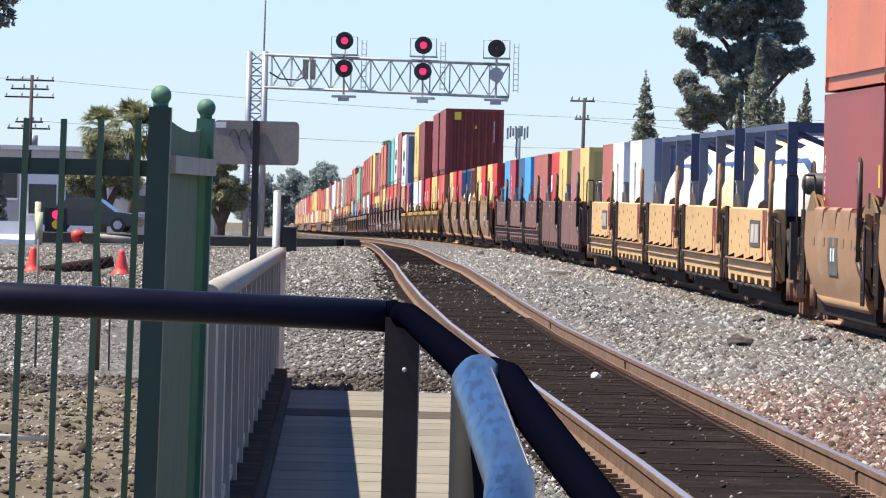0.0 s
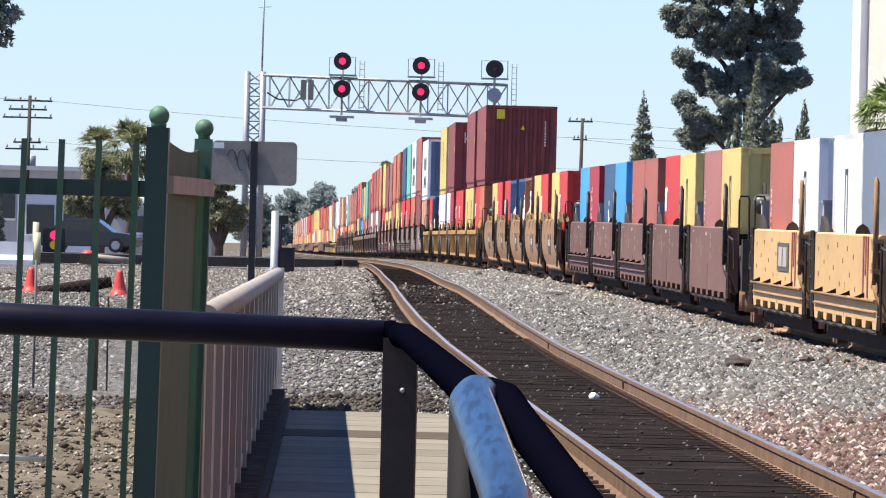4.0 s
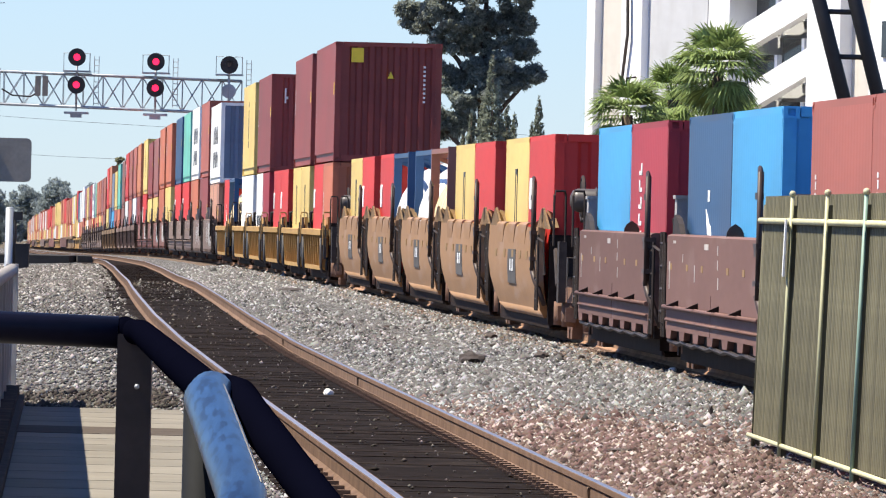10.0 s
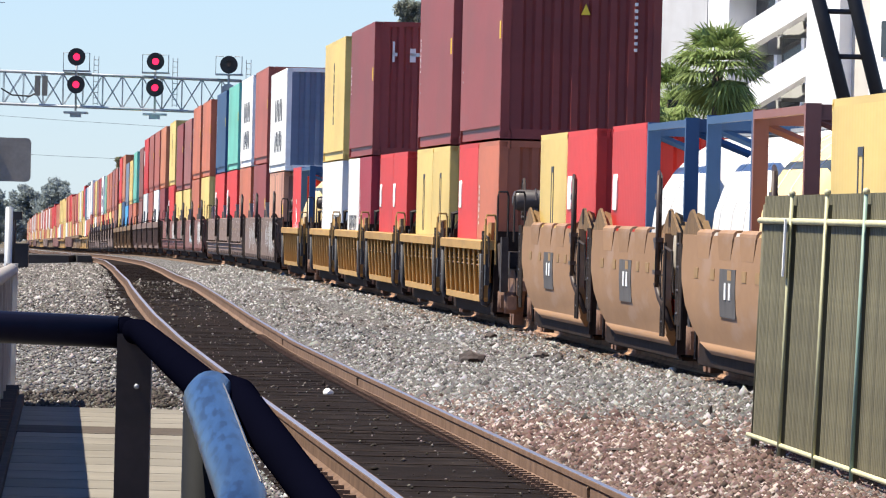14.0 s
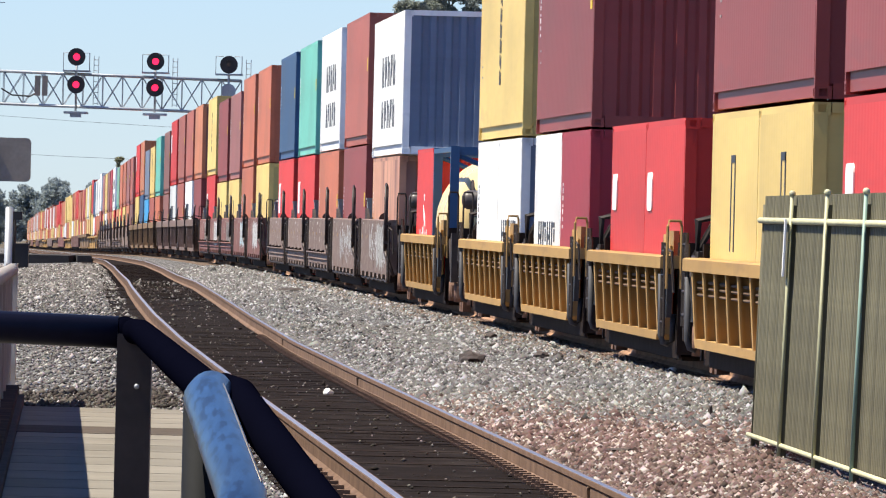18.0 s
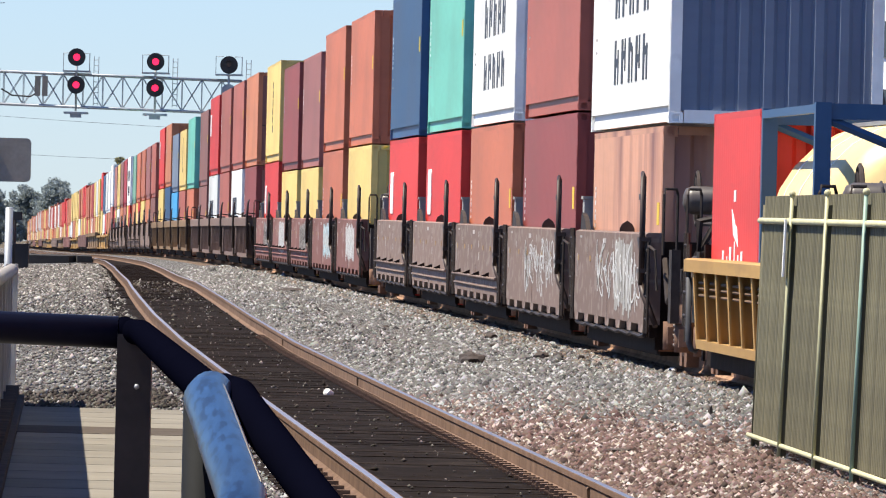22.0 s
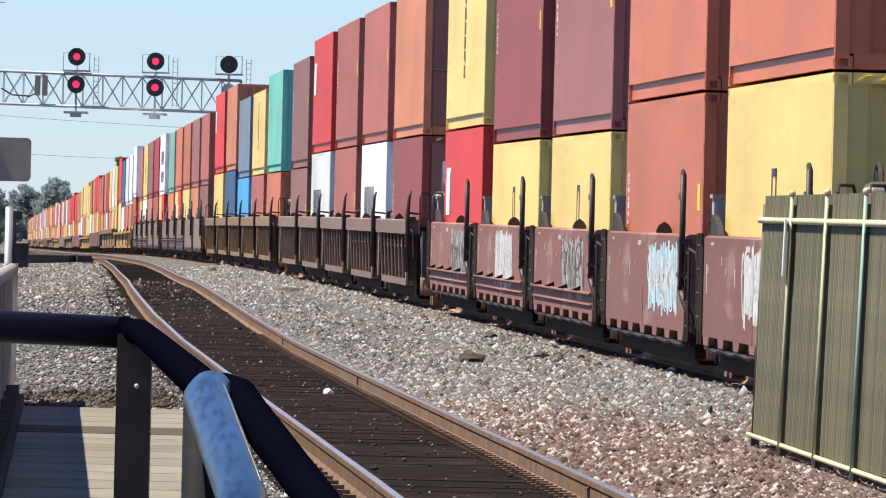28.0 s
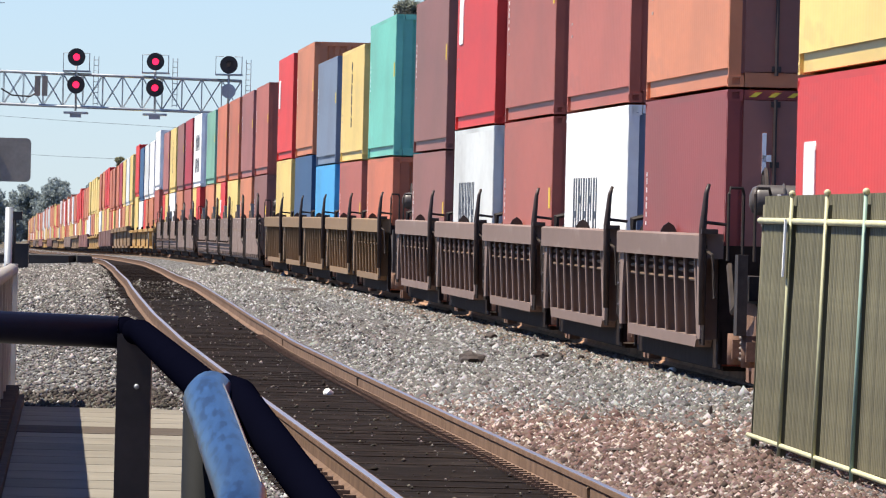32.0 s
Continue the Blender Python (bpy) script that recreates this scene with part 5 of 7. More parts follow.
for k in range(18):
    sh = shapes[k % 7]
    for i in range(5):
        low = [L40(dice.choice(FAR_LOWS), dice.choice((LOW, HIGH)), "")] if dice.random() < 0.6 else [S20(dice.choice(FAR_LOWS), ""), S20(dice.choice(FAR_LOWS), "")]
        tint = FAR_TOPS[k * 5 + i] if k * 5 + i < len(FAR_TOPS) else dice.choice(FAR_REST)
        UNITS.append((s_end + i * 15.12, sh[0], sh[1], low, L40(tint, TALL, "")))
    s_end += 81.2

ROLLING = []                      # (thing, metres along the line at AT, metres above the rails)
place = 0
for k, (s, shape, colour, low, high) in enumerate(UNITS):
    close = s < 520
    gap = s - UNITS[k - 1][0] > 17 if k else True
    place = 0 if gap else place + 1
    ROLLING.append((well_car(shape, colour, front_end=gap, detail=close, place=place, seed=k, s_near=s), s + 6.1, 0.0))
    z = FLOOR_Z if s < 20 else FLOOR_Z - 0.06
    top_of = 0.0
    for i, item in enumerate(low):
        middle = s + 6.1 if len(low) == 1 else s + (9.12 if i == 0 else 3.06)
        ob = tank_unit(item[1], item[2]) if item[0] == "tank" else box_unit(*item[1:6], item[6], detail=close)
        ROLLING.append((ob, middle, z))
        top_of = max(top_of, item[2] if item[0] == "box" else 2.59)
    if high:
        ROLLING.append((box_unit(*high[1:6], high[6], detail=close), s + 6.1, z + top_of + 0.03))


# ---------------------------------------------------------------- walkway, fences and railing by the near track
def kerb_x(y):
    return -2.69 - 0.0416 * (y - 51.5)


def slab_strip(name, y0, y1, xa, xb, z0, z1, material, parent=None, label=""):
    b = bm_new()
    v = [b.verts.new((x, y, z)) for y in (y0, y1) for x in (xa(y), xb(y)) for z in (z0, z1)]
    for f in ((0, 1, 3, 2), (4, 6, 7, 5), (0, 4, 5, 1), (2, 3, 7, 6), (0, 2, 6, 4), (1, 5, 7, 3)):
        b.faces.new([v[i] for i in f])
    return part(name, b, material, parent, label)


walkway = thing("walkway", (0, 0, 0), "pale concrete walkway beside the track", "walkway", kind="structure")
slab_strip("footing", -12, 81.0, lambda y: kerb_x(y) + 0.10, lambda y: kerb_x(y) + 1.62, -0.45, -0.03, KERB, walkway)
y = -12.0
while y < 80.9:
    y2 = min(y + 1.86, 81.0)
    slab_strip("slab", y + 0.035, y2 - 0.035, lambda q: kerb_x(q) + 0.19, lambda q: kerb_x(q) + 1.60, -0.06, 0.0, CONCRETE, walkway)
    y = y2
# a shadow that crosses the slabs, laid as a dark strip
slab_strip("drain_cover", 71.27, 73.58, lambda q: kerb_x(q) + 0.14, lambda q: kerb_x(q) + 1.60, -0.05, 0.004, KERB, walkway, "dark slab painted as a shadow band across the walkway")
slab_strip("kerb", -12, 84.0, lambda y: kerb_x(y) - 0.12, lambda y: kerb_x(y) + 0.135, -0.40, 0.13, mat("stained_kerb", (0.050, 0.038, 0.032), spec=0.04, rough=0.95, var=0.4, scale=5, bump=0.6, bump_scale=14, patch=0.6, patch_rgb=(0.105, 0.070, 0.050), patch_scale=3, patch_from=0.52), walkway, "dark brown-stained rough kerb")
slab_strip("kerb_edge", -12, 84.0, lambda y: kerb_x(y) + 0.135, lambda y: kerb_x(y) + 0.185, -0.40, 0.045, mat("worn_kerb_edge", (0.115, 0.088, 0.070), spec=0.04, rough=0.9, var=0.3, scale=6, bump=0.4, bump_scale=20), walkway, "worn pale kerb edge")


def verge_z(x, y):
    """The lumpy dirt beside the walkway."""
    h = 0.09 * noise.noise((x * 1.1, y * 0.35, 3.0)) + 0.065 * noise.noise((x * 3.1, y * 0.9, 7.0)) + 0.035 * noise.noise((x * 8.0, y * 2.6, 1.0))
    return -0.09 + (h if y > 40 else 0.0)


ys_v = [-12.0, 10.0, 30.0, 42.0] + [44.0 + i * 0.25 for i in range(153)]
us_v = [-24.0, -14.0] + [-8.0 + i * 0.12 for i in range(66)] + [-0.13]
verts = [(kerb_x(y) + u, y, verge_z(kerb_x(y) + u, y) if u < -0.2 else -0.05) for y in ys_v for u in us_v]
verts += [(x, 82.05, -0.5) for x, _, _ in verts[-len(us_v):]]
n_u = len(us_v)
faces = [(j * n_u + i, j * n_u + i + 1, (j + 1) * n_u + i + 1, (j + 1) * n_u + i) for j in range(len(ys_v)) for i in range(n_u - 1)]
tagged(new("dirt_verge", soup("dirt_verge", verts, faces, EARTH, smooth=True)), "lumpy dry brown dirt verge with scattered stones", "dirt", kind="structure")

# grey picket fence along the walkway
picket_fence = thing("picket_fence", (0, 0, 0), "grey picket fence with thick sandy top pipe beside the walkway", "fence")
b = bm_new()
tube(b, [(kerb_x(q), q, 1.27 - 0.0021 * (q - 38)) for q in (39.2, 50, 65, 80, 91.2)], 0.062, 16)
part("top_pipe", b, SANDY_PIPE, picket_fence, "thick sandy round top pipe")
b = bm_new()
box(b, -0.012, 0.012, -0.088, 0.088, 0.0, 1.0)
# near-black paint puts the shade of the gaps on these pickets
pick = to_mesh(b, "picket", mat("gap_shade_paint", (0.030, 0.025, 0.022), rough=0.7, var=0.2, scale=2, streak=0.3))
for i in range(15):
    q = 40.2 + i * 3.4
    b = bm_new()
    box(b, -0.016, 0.016, -0.03, 0.03, 0.0, 1.17 - 0.002 * (q - 38))
    part("stanchion", b, PICKET, picket_fence, "sandy stanchion", at=(kerb_x(q) + 0.015, q, 0.05))
b = bm_new()
box(b, -0.012, 0.012, -0.088, 0.088, 0.0, 1.0)
pale_pick = to_mesh(b, "picket", PICKET)
for i in range(284):                                       # pale pickets, and dark ones painted as the shaded gaps between them
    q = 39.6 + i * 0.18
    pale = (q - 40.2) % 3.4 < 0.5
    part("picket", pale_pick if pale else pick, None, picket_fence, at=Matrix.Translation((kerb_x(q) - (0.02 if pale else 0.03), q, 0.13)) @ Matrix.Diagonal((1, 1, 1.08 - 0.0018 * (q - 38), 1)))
slab_strip("bottom_rail", 39.4, 91, lambda y: kerb_x(y) - 0.03, lambda y: kerb_x(y) + 0.01, 0.16, 0.22, PICKET, picket_fence)
b = bm_new()
box(b, -0.06, 0.06, -0.05, 0.05, 0, 1.22)
part("end_post", b, PICKET, picket_fence, at=(kerb_x(91.1), 91.1, 0.0))

# green fence with ball caps
LEAN = Euler((0, radians(0.9), 0)).to_matrix().to_4x4()
green_fence = thing("ball_capped_fence", (0, 0, 0), "green painted steel fence with ball-capped posts", "fence")
b = bm_new()
box(b, -0.012, 0.012, -0.012, 0.012, 0.05, 2.05)
# a half-lit copy of the fence green for the pickets
pick = to_mesh(b, "picket", mat("half_lit_green_fence_paint", (0.042, 0.082, 0.050), rough=0.45, var=0.15, scale=2, streak=0.2))
for i in range(16):
    part("picket", pick, None, green_fence, at=Matrix.Translation((-2.29 - i * 0.147, 35.5, -0.05)) @ LEAN)
for z in (1.78, 0.25):
    b = bm_new()
    box(b, -4.7, -2.2, 35.52, 35.56, z, z + 0.064)
    part("rail", b, GREEN_SHADED, green_fence)
for x, yy, top, w in ((-2.175, 35.0, 2.05, 0.043), (-2.195, 38.5, 2.04, 0.037)):
    b = bm_new()
    box(b, -w, w, -w, w, 0, top + 0.05)
    post = part("post", b, GREEN_SHADED if yy < 36 else GREEN_LIT, green_fence, at=Matrix.Translation((x, yy, -0.05)) @ LEAN)
    b = bm_new()
    tube(b, [(0, 0, 0), (0, 0, 0.02)], w * 0.7, 12)
    ball(b, (0, 0, 0.045), 0.040, 20, 14)
    part("ball_cap", b, GREEN_LIT, post, "round ball cap", at=(0.0, 0, top + 0.05))
# the curved sheet between the two posts, with a swept top and a faded band across it
b = bm_new()
lo, hi = [], []
for i in range(13):
    f = i / 12
    y = 35.06 + 3.4 * f
    x = -2.132 - 0.066 * f + 0.012 * math.sin(math.pi * f)
    lo.append((b.verts.new((x - 0.02, y, -0.05)), b.verts.new((x + 0.006 - 0.02, y, -0.05))))
    h = 2.005 - 0.028 * math.sin(math.pi * f) - 0.012 * f
    hi.append((b.verts.new((x + 0.012, y, h)), b.verts.new((x + 0.018, y, h))))
for i in range(12):
    b.faces.new((lo[i][0], lo[i + 1][0], hi[i + 1][0], hi[i][0]))
    b.faces.new((lo[i][1], hi[i][1], hi[i + 1][1], lo[i + 1][1]))
    b.faces.new((hi[i][0], hi[i + 1][0], hi[i + 1][1], hi[i][1]))
part("return_panel", b, mat("olive_green_sheet", (0.056, 0.100, 0.037), rough=0.7, var=0.15, scale=3, streak=0.10, random_ob=0), green_fence, "dull olive-green curved sheet")
b = bm_new()
prism(b, [(-2.110, 35.1), (-2.085, 35.1), (-2.110, 38.44), (-2.215, 38.44)], "z", 1.795, 1.865)
part("return_rail", b, mat("faded_tan_paint", (0.37, 0.34, 0.26), rough=0.8, var=0.15, scale=4, random_ob=0), green_fence, "sandy faded band")

# black tubular railing close to the camera
railing = thing("tubular_railing", (0, 0, 0), "black enamelled tubular handrail worn to a blue sheen", "railing")
b = bm_new()
tube(b, [(-2.6, 16.85, 1.525), (-1.32, 16.8, 1.508), (-0.60, 16.8, 1.492)], 0.030, 20)
part("cross_rail", b, BLACK_TUBE, railing)
b = bm_new()
ball(b, (-0.588, 16.80, 1.4925), 0.0295, 20, 12)
tube(b, [(-0.59, 16.83, 1.494), (-0.555, 16.74, 1.494), (-0.50, 15.6, 1.494), (-0.30, 11.5, 1.492), (-0.24, 10.3, 1.49)], 0.0235, 20)
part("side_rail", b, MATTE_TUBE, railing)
b = bm_new()
box(b, -0.032, 0.032, -0.032, 0.032, -1.49, 0.0)
part("post", b, mat("brown_black_post_paint", (0.026, 0.020, 0.020), rough=0.5, var=0.3, scale=8, spec=0.2), railing, at=(-0.568, 16.8, 1.49))
b = bm_new()
ball(b, (0, 0, 0), 0.005, 10, 8)
part("bolt", b, GALV, railing, "bright bolt head", at=(-0.562, 16.764, 1.393))
b = bm_new()
arc = [Vector((-0.146, 6.6, 1.270)), Vector((-0.194, 9.0, 1.428)), Vector((-0.252, 9.95, 1.497))]
arc += [Vector((-0.260, 10.08, 1.505)), Vector((-0.257, 10.17, 1.510)), Vector((-0.243, 10.22, 1.511)), Vector((-0.226, 10.19, 1.506)), Vector((-0.212, 10.08, 1.492))]
arc += [Vector((-0.113, 9.4, 1.402)), Vector((-0.028, 8.8, 1.317))]
tube(b, arc[:5], 0.0255, 20)
# the blue base is the sky's reflection painted on; the dark flecks are wear
part("loop_rail", b, mat("worn_sky_sheen_tube", (0.010, 0.031, 0.078), rough=0.3, var=0.5, scale=14, patch=0.9, patch_rgb=(0.002, 0.005, 0.016), patch_scale=120, patch_from=0.51, patch_stretch=(1, 0.10, 0.5), spec=0.12, bump=0.10, bump_scale=50, grain=(1, 0.08, 0.3)), railing, "worn tube end with the sky's blue sheen painted on")
# a thin pale tube laid on as the reflection along the edge
b = bm_new()
tube(b, [p + Vector((0.0185, 0, 0.0165)) for p in arc[1:4]], 0.0014, 8)
part("worn_edge", b, mat("edge_glint_paint", (0.26, 0.23, 0.19), rough=0.45, metal=0.3, var=0.3, scale=30), railing, "pale line added as a glint along the tube")
b = bm_new()
tube(b, arc[4:], 0.0215, 20)
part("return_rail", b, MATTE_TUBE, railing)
b = bm_new()
tube(b, [(-0.262, 10.1, 1.50), (-0.262, 10.1, 0.0)], 0.024, 16)
part("loop_post", b, mat("dull_grey_tube", (0.010, 0.011, 0.012), rough=0.7, var=0.25, scale=8, spec=0.1), railing, "grey worn post")

# slatted fence between the tracks
def mid_x(y):
    return 2.58 + (74 - y) * 0.0408


mid_fence = thing("slatted_fence", (0, 0, 0), "olive slatted chain-link fence with pale rails between the tracks", "fence")
SHEAR = Euler((0, radians(1.7), 0)).to_matrix().to_4x4()
TURN_MID = Euler((0, 0, math.atan(0.0408))).to_matrix().to_4x4()
b = bm_new()
prism(b, [(0.010, -0.045), (-0.014, -0.030), (-0.018, 0.0), (-0.014, 0.030), (0.010, 0.045)], "z", 0.0, 1.96)
slat = to_mesh(b, "slat", OLIVE)
n_slat = 0
q = 73.9
while q > 44:
    part("slat", slat, None, mid_fence, at=Matrix.Translation((mid_x(q), q, 0.05)) @ SHEAR @ TURN_MID)
    q -= 0.135
    n_slat += 1
# a dark sheet added so that the gaps between slats look shaded
b = bm_new()
v = [b.verts.new((mid_x(q) + 0.012 + dx + z * 0.0297, q, 0.05 + z)) for q in (73.97, 44.0) for dx in (0.0, 0.006) for z in (0.0, 1.955)]
for f in ((0, 1, 3, 2), (4, 6, 7, 5), (0, 4, 5, 1), (2, 3, 7, 6), (0, 2, 6, 4), (1, 5, 7, 3)):
    b.faces.new([v[k] for k in f])
part("backing_mesh", b, mat("dark_gap_backing", (0.030, 0.030, 0.020), rough=0.9, var=0.3, scale=5, spec=0.05), mid_fence, "dark sheet added behind the slats to shade their gaps")
for z, r in ((1.71, 0.026), (0.055, 0.019)):
    b = bm_new()
    tube(b, [(mid_x(q) - 0.045 + z * 0.0367, q, z + (0.10 if z > 1 else 0.0) - (74 - q) * 0.0018) for q in (74.1, 44)], r, 10)
    part("rail", b, PALE_RAIL, mid_fence, "pale yellow horizontal rail")
for i in range(9):
    q = 74.1 if i == 0 else 70.65 - (i - 1) * 3.3
    b = bm_new()
    tube(b, [(0, 0, -0.3), (0, 0, 1.90 if i else 1.84)], 0.016, 10)
    post = part("post", b, {0: OLIVE, 3: mat("greenish_post_paint", (0.22, 0.33, 0.27), rough=0.5, var=0.12, scale=3)}.get(i, FENCE_POST), mid_fence, at=Matrix.Translation((mid_x(q) - (0.055 if i else 0.0), q, 0.10)) @ SHEAR)
    # a dark bar added to draw the shaded strip beside the post
    b = bm_new()
    box(b, 0.014, 0.056, -0.012, 0.012, -0.28, 1.83)
    part("post_web", b, OLIVE_DARK, post, "dark olive bar for the shade beside the post")
    if i:
        b = bm_new()
        ball(b, (0, 0, 0.020), 0.027, 12, 8)
        part("ball_cap", b, FENCE_POST, post, "small round cap", at=(0, 0, 1.90))
    if i == 1:
        b = bm_new()
        box(b, -0.014, 0.0, -0.09, 0.09, 1.27, 1.72)
        part("marker_strip", b, PALE, post, "narrow white marker strip", at=(-0.035, 0, 0))

# chain-link fence across the verge, behind the green one
link_fence = thing("chain_link_fence", (0, 0, 0), "thin grey chain-link fence across the verge", "fence")
X0, X1, Z0, Z1 = -7.52, -5.14, -0.30, 1.15
b = bm_new()
u = X0 - (Z1 - Z0)
while u < X1:
    for lean in (1, -1):
        ends = sorted((max(X0, u), min(X1, u + Z1 - Z0)))
        p = [(q, 101.0 + 0.004 * lean, (Z0 + q - u) if lean > 0 else (Z1 - q + u)) for q in ends]
        if ends[1] - ends[0] > 0.05:
            tube(b, p, 0.0014, 4, caps=False)
    u += 0.085
LINK = mat("dull_wire", (0.10, 0.095, 0.085), rough=0.7, var=0.2, scale=5)
tagged(part("wire_mesh", b, LINK, link_fence, "diamond wire mesh"), kind="stuff")
for k in range(3):
    b = bm_new()
    tube(b, [(X0 + (X1 - X0) * k / 2, 101.03, Z0 - 0.2), (X0 + (X1 - X0) * k / 2, 101.03, Z1 + 0.04)], 0.014, 8)
    part("post", b, LINK, link_fence)
b = bm_new()
tube(b, [(X0, 101.03, Z1), (X1, 101.03, Z1)], 0.005, 6)
part("top_rail", b, LINK, link_fence)

# ---------------------------------------------------------------- loose stones
def octa(n, rng, centres, sizes, material, name, label):
    """Rough eight-faced stones as one mesh."""
    base = np.array([(1, 0, 0), (-1, 0, 0), (0, 1, 0), (0, -1, 0), (0, 0, 1), (0, 0, -1)], float)
    tri = np.array([(0, 2, 4), (2, 1, 4), (1, 3, 4), (3, 0, 4), (2, 0, 5), (1, 2, 5), (3, 1, 5), (0, 3, 5)])
    v = base[None] * rng.uniform(0.55, 1.25, (n, 6, 1)) + rng.normal(0, 0.12, (n, 6, 3))
    a = rng.uniform(0, 6.283, n)
    c, s = np.cos(a), np.sin(a)
    x, y_ = v[:, :, 0] * c[:, None] - v[:, :, 1] * s[:, None], v[:, :, 0] * s[:, None] + v[:, :, 1] * c[:, None]
    v = np.stack([x, y_, v[:, :, 2] * 0.75], 2) * sizes[:, None, None] + centres[:, None, :]
    f = tri[None] + np.arange(n)[:, None, None] * 6
    me = bpy.data.meshes.new(name)
    me.vertices.add(n * 6)
    me.vertices.foreach_set("co", v.reshape(-1))
    me.loops.add(n * 24)
    me.loops.foreach_set("vertex_index", f.reshape(-1).astype(np.int32))
    me.polygons.add(n * 8)
    me.polygons.foreach_set("loop_start", np.arange(0, n * 24, 3, dtype=np.int32))
    me.materials.append(material)
    me.update(calc_edges=True)
    return tagged(new(name, me), label, "gravel", kind="stuff")


rng = np.random.default_rng(5)


def scatter(n, y0, y1, left, right, size, skew=1.0):
    u = rng.uniform(0, 1, n) ** skew
    yy = y0 + (y1 - y0) * u
    a, bb = np.array([left(q) for q in yy]), np.array([right(q) for q in yy])
    xx = a + (bb - a) * rng.uniform(0, 1, n)
    sz = size * rng.lognormal(0, 0.33, n) * (1 + (yy - y0) / 260)
    zz = np.array([ballast_z(p, q) for p, q in zip(xx, yy)]) + sz * 0.05
    return np.stack([xx, yy, zz], 1), sz


MID_L, MID_R = lambda q: side_x(q) + 0.95, lambda q: main_x(q) - 1.15
c1, s1 = scatter(76000, 50, 100, MID_L, MID_R, 0.026)
pinkish = c1[:, 1] + rng.normal(0, 6, len(c1)) + (c1[:, 0] - np.array([MID_L(q) for q in c1[:, 1]])) * 5 < 92
octa(int(pinkish.sum()), rng, c1[pinkish], s1[pinkish], STONES_PINK, "loose_ballast", "pinkish-brown broken ballast stones between the tracks")
c2, s2 = scatter(72000, 100, 300, MID_L, MID_R, 0.029, 1.5)
c2, s2 = np.concatenate([c2, c1[~pinkish]]), np.concatenate([s2, s1[~pinkish]])
octa(len(c2), rng, c2, s2, STONES_GREY, "loose_ballast", "grey broken ballast stones between the tracks")
c8, s8 = scatter(20000, 66, 300, lambda q: main_x(q) - 1.78, lambda q: main_x(q) - 0.90, 0.021, 1.2)
octa(len(c8), rng, c8, s8, stone_mat("brown_stones", [(0.05, 0.035, 0.027), (0.12, 0.085, 0.065), (0.19, 0.14, 0.11), (0.28, 0.24, 0.21)]), "loose_ballast", "rust-browned broken stones along the main rail")
c3, s3 = scatter(84000, 82, 345, lambda q: side_x(q) - 12, lambda q: side_x(q) - 0.95, 0.025, 1.5)
octa(len(c3), rng, c3, s3, STONES_DULL, "loose_ballast", "grey broken ballast stones beside the near track")
c4, s4 = scatter(13000, 50, 90, lambda q: kerb_x(q) + 1.62, lambda q: side_x(q) - 0.95, 0.019)
octa(len(c4), rng, c4, s4, STONES_GREY, "loose_ballast", "grey broken stones at the walkway's edge")
c5, s5 = scatter(24000, 45, 81, lambda q: kerb_x(q) - 7, lambda q: kerb_x(q) - 0.2, 0.0105)
s5 = np.minimum(s5 * rng.lognormal(0, 0.45, len(s5)), 0.03)
c5[:, 2] = [verge_z(p[0], p[1]) + 0.004 for p in c5]
octa(len(c5), rng, c5, s5, STONES_PALE, "dirt_pebbles", "pale pebbles scattered on the dirt verge")
c9, s9 = scatter(5200, 45, 81, lambda q: kerb_x(q) - 7, lambda q: kerb_x(q) - 0.25, 0.030)
c9[:, 2] = [verge_z(p[0], p[1]) for p in c9]
octa(len(c9), rng, c9, s9, stone_mat("dirt_clods", [(0.035, 0.027, 0.02), (0.075, 0.06, 0.043), (0.12, 0.096, 0.068), (0.16, 0.13, 0.095)]), "dirt_clods", "brown clods of dry dirt on the verge")
c6, s6 = scatter(1500, 50, 240, lambda q: side_x(q) - 0.68, lambda q: side_x(q) + 0.68, 0.0095)
s6 *= rng.lognormal(0, 0.45, len(s6))
c6[:, 2] += 0.03
octa(len(c6), rng, c6, s6, stone_mat("dusty_stray_stones", [(0.02, 0.016, 0.013), (0.05, 0.041, 0.034), (0.09, 0.076, 0.064), (0.15, 0.132, 0.115), (0.36, 0.34, 0.31)]), "stray_stones", "pale stray stones lying on the sleepers")


def boulder(name, x, y, sx, sy, sz, material, label, seed):
    b = bm_new()
    bmesh.ops.create_icosphere(b, subdivisions=2, radius=1.0)
    for v in b.verts:
        v.co *= 0.8 + 0.4 * noise.noise(v.co * 1.3 + Vector((seed, 0, 0)))
        v.co = Vector((v.co.x * sx * 1.25, v.co.y * sy * 1.25, v.co.z * sz * 1.25))
    ob = part(name, b, material, None, at=(x, y, ballast_z(x, y) + 0.02 + sz * 0.6))
    return tagged(ob, label, "rock", "loose rocks")


DARK_ROCK = mat("dark_rock", (0.055, 0.042, 0.036), rough=0.9, var=0.3, scale=6, bump=0.4, bump_scale=20)
WHITE_ROCK = mat("white_rock", (0.70, 0.68, 0.64), rough=0.9, var=0.15, scale=6)
boulder("rock", 0.37, 112.4, 0.17, 0.3, 0.08, DARK_ROCK, "flat brown slab lying on the ballast", 1)
boulder("rock", 1.26, 113.9, 0.09, 0.12, 0.055, DARK_ROCK, "small dark rock on the ballast", 2)
boulder("rock", 1.47, 113.1, 0.07, 0.10, 0.045, DARK_ROCK, "small dark rock on the ballast", 3)
boulder("rock", 1.73, 111.5, 0.045, 0.08, 0.035, DARK_ROCK, "small dark rock on the ballast", 9)
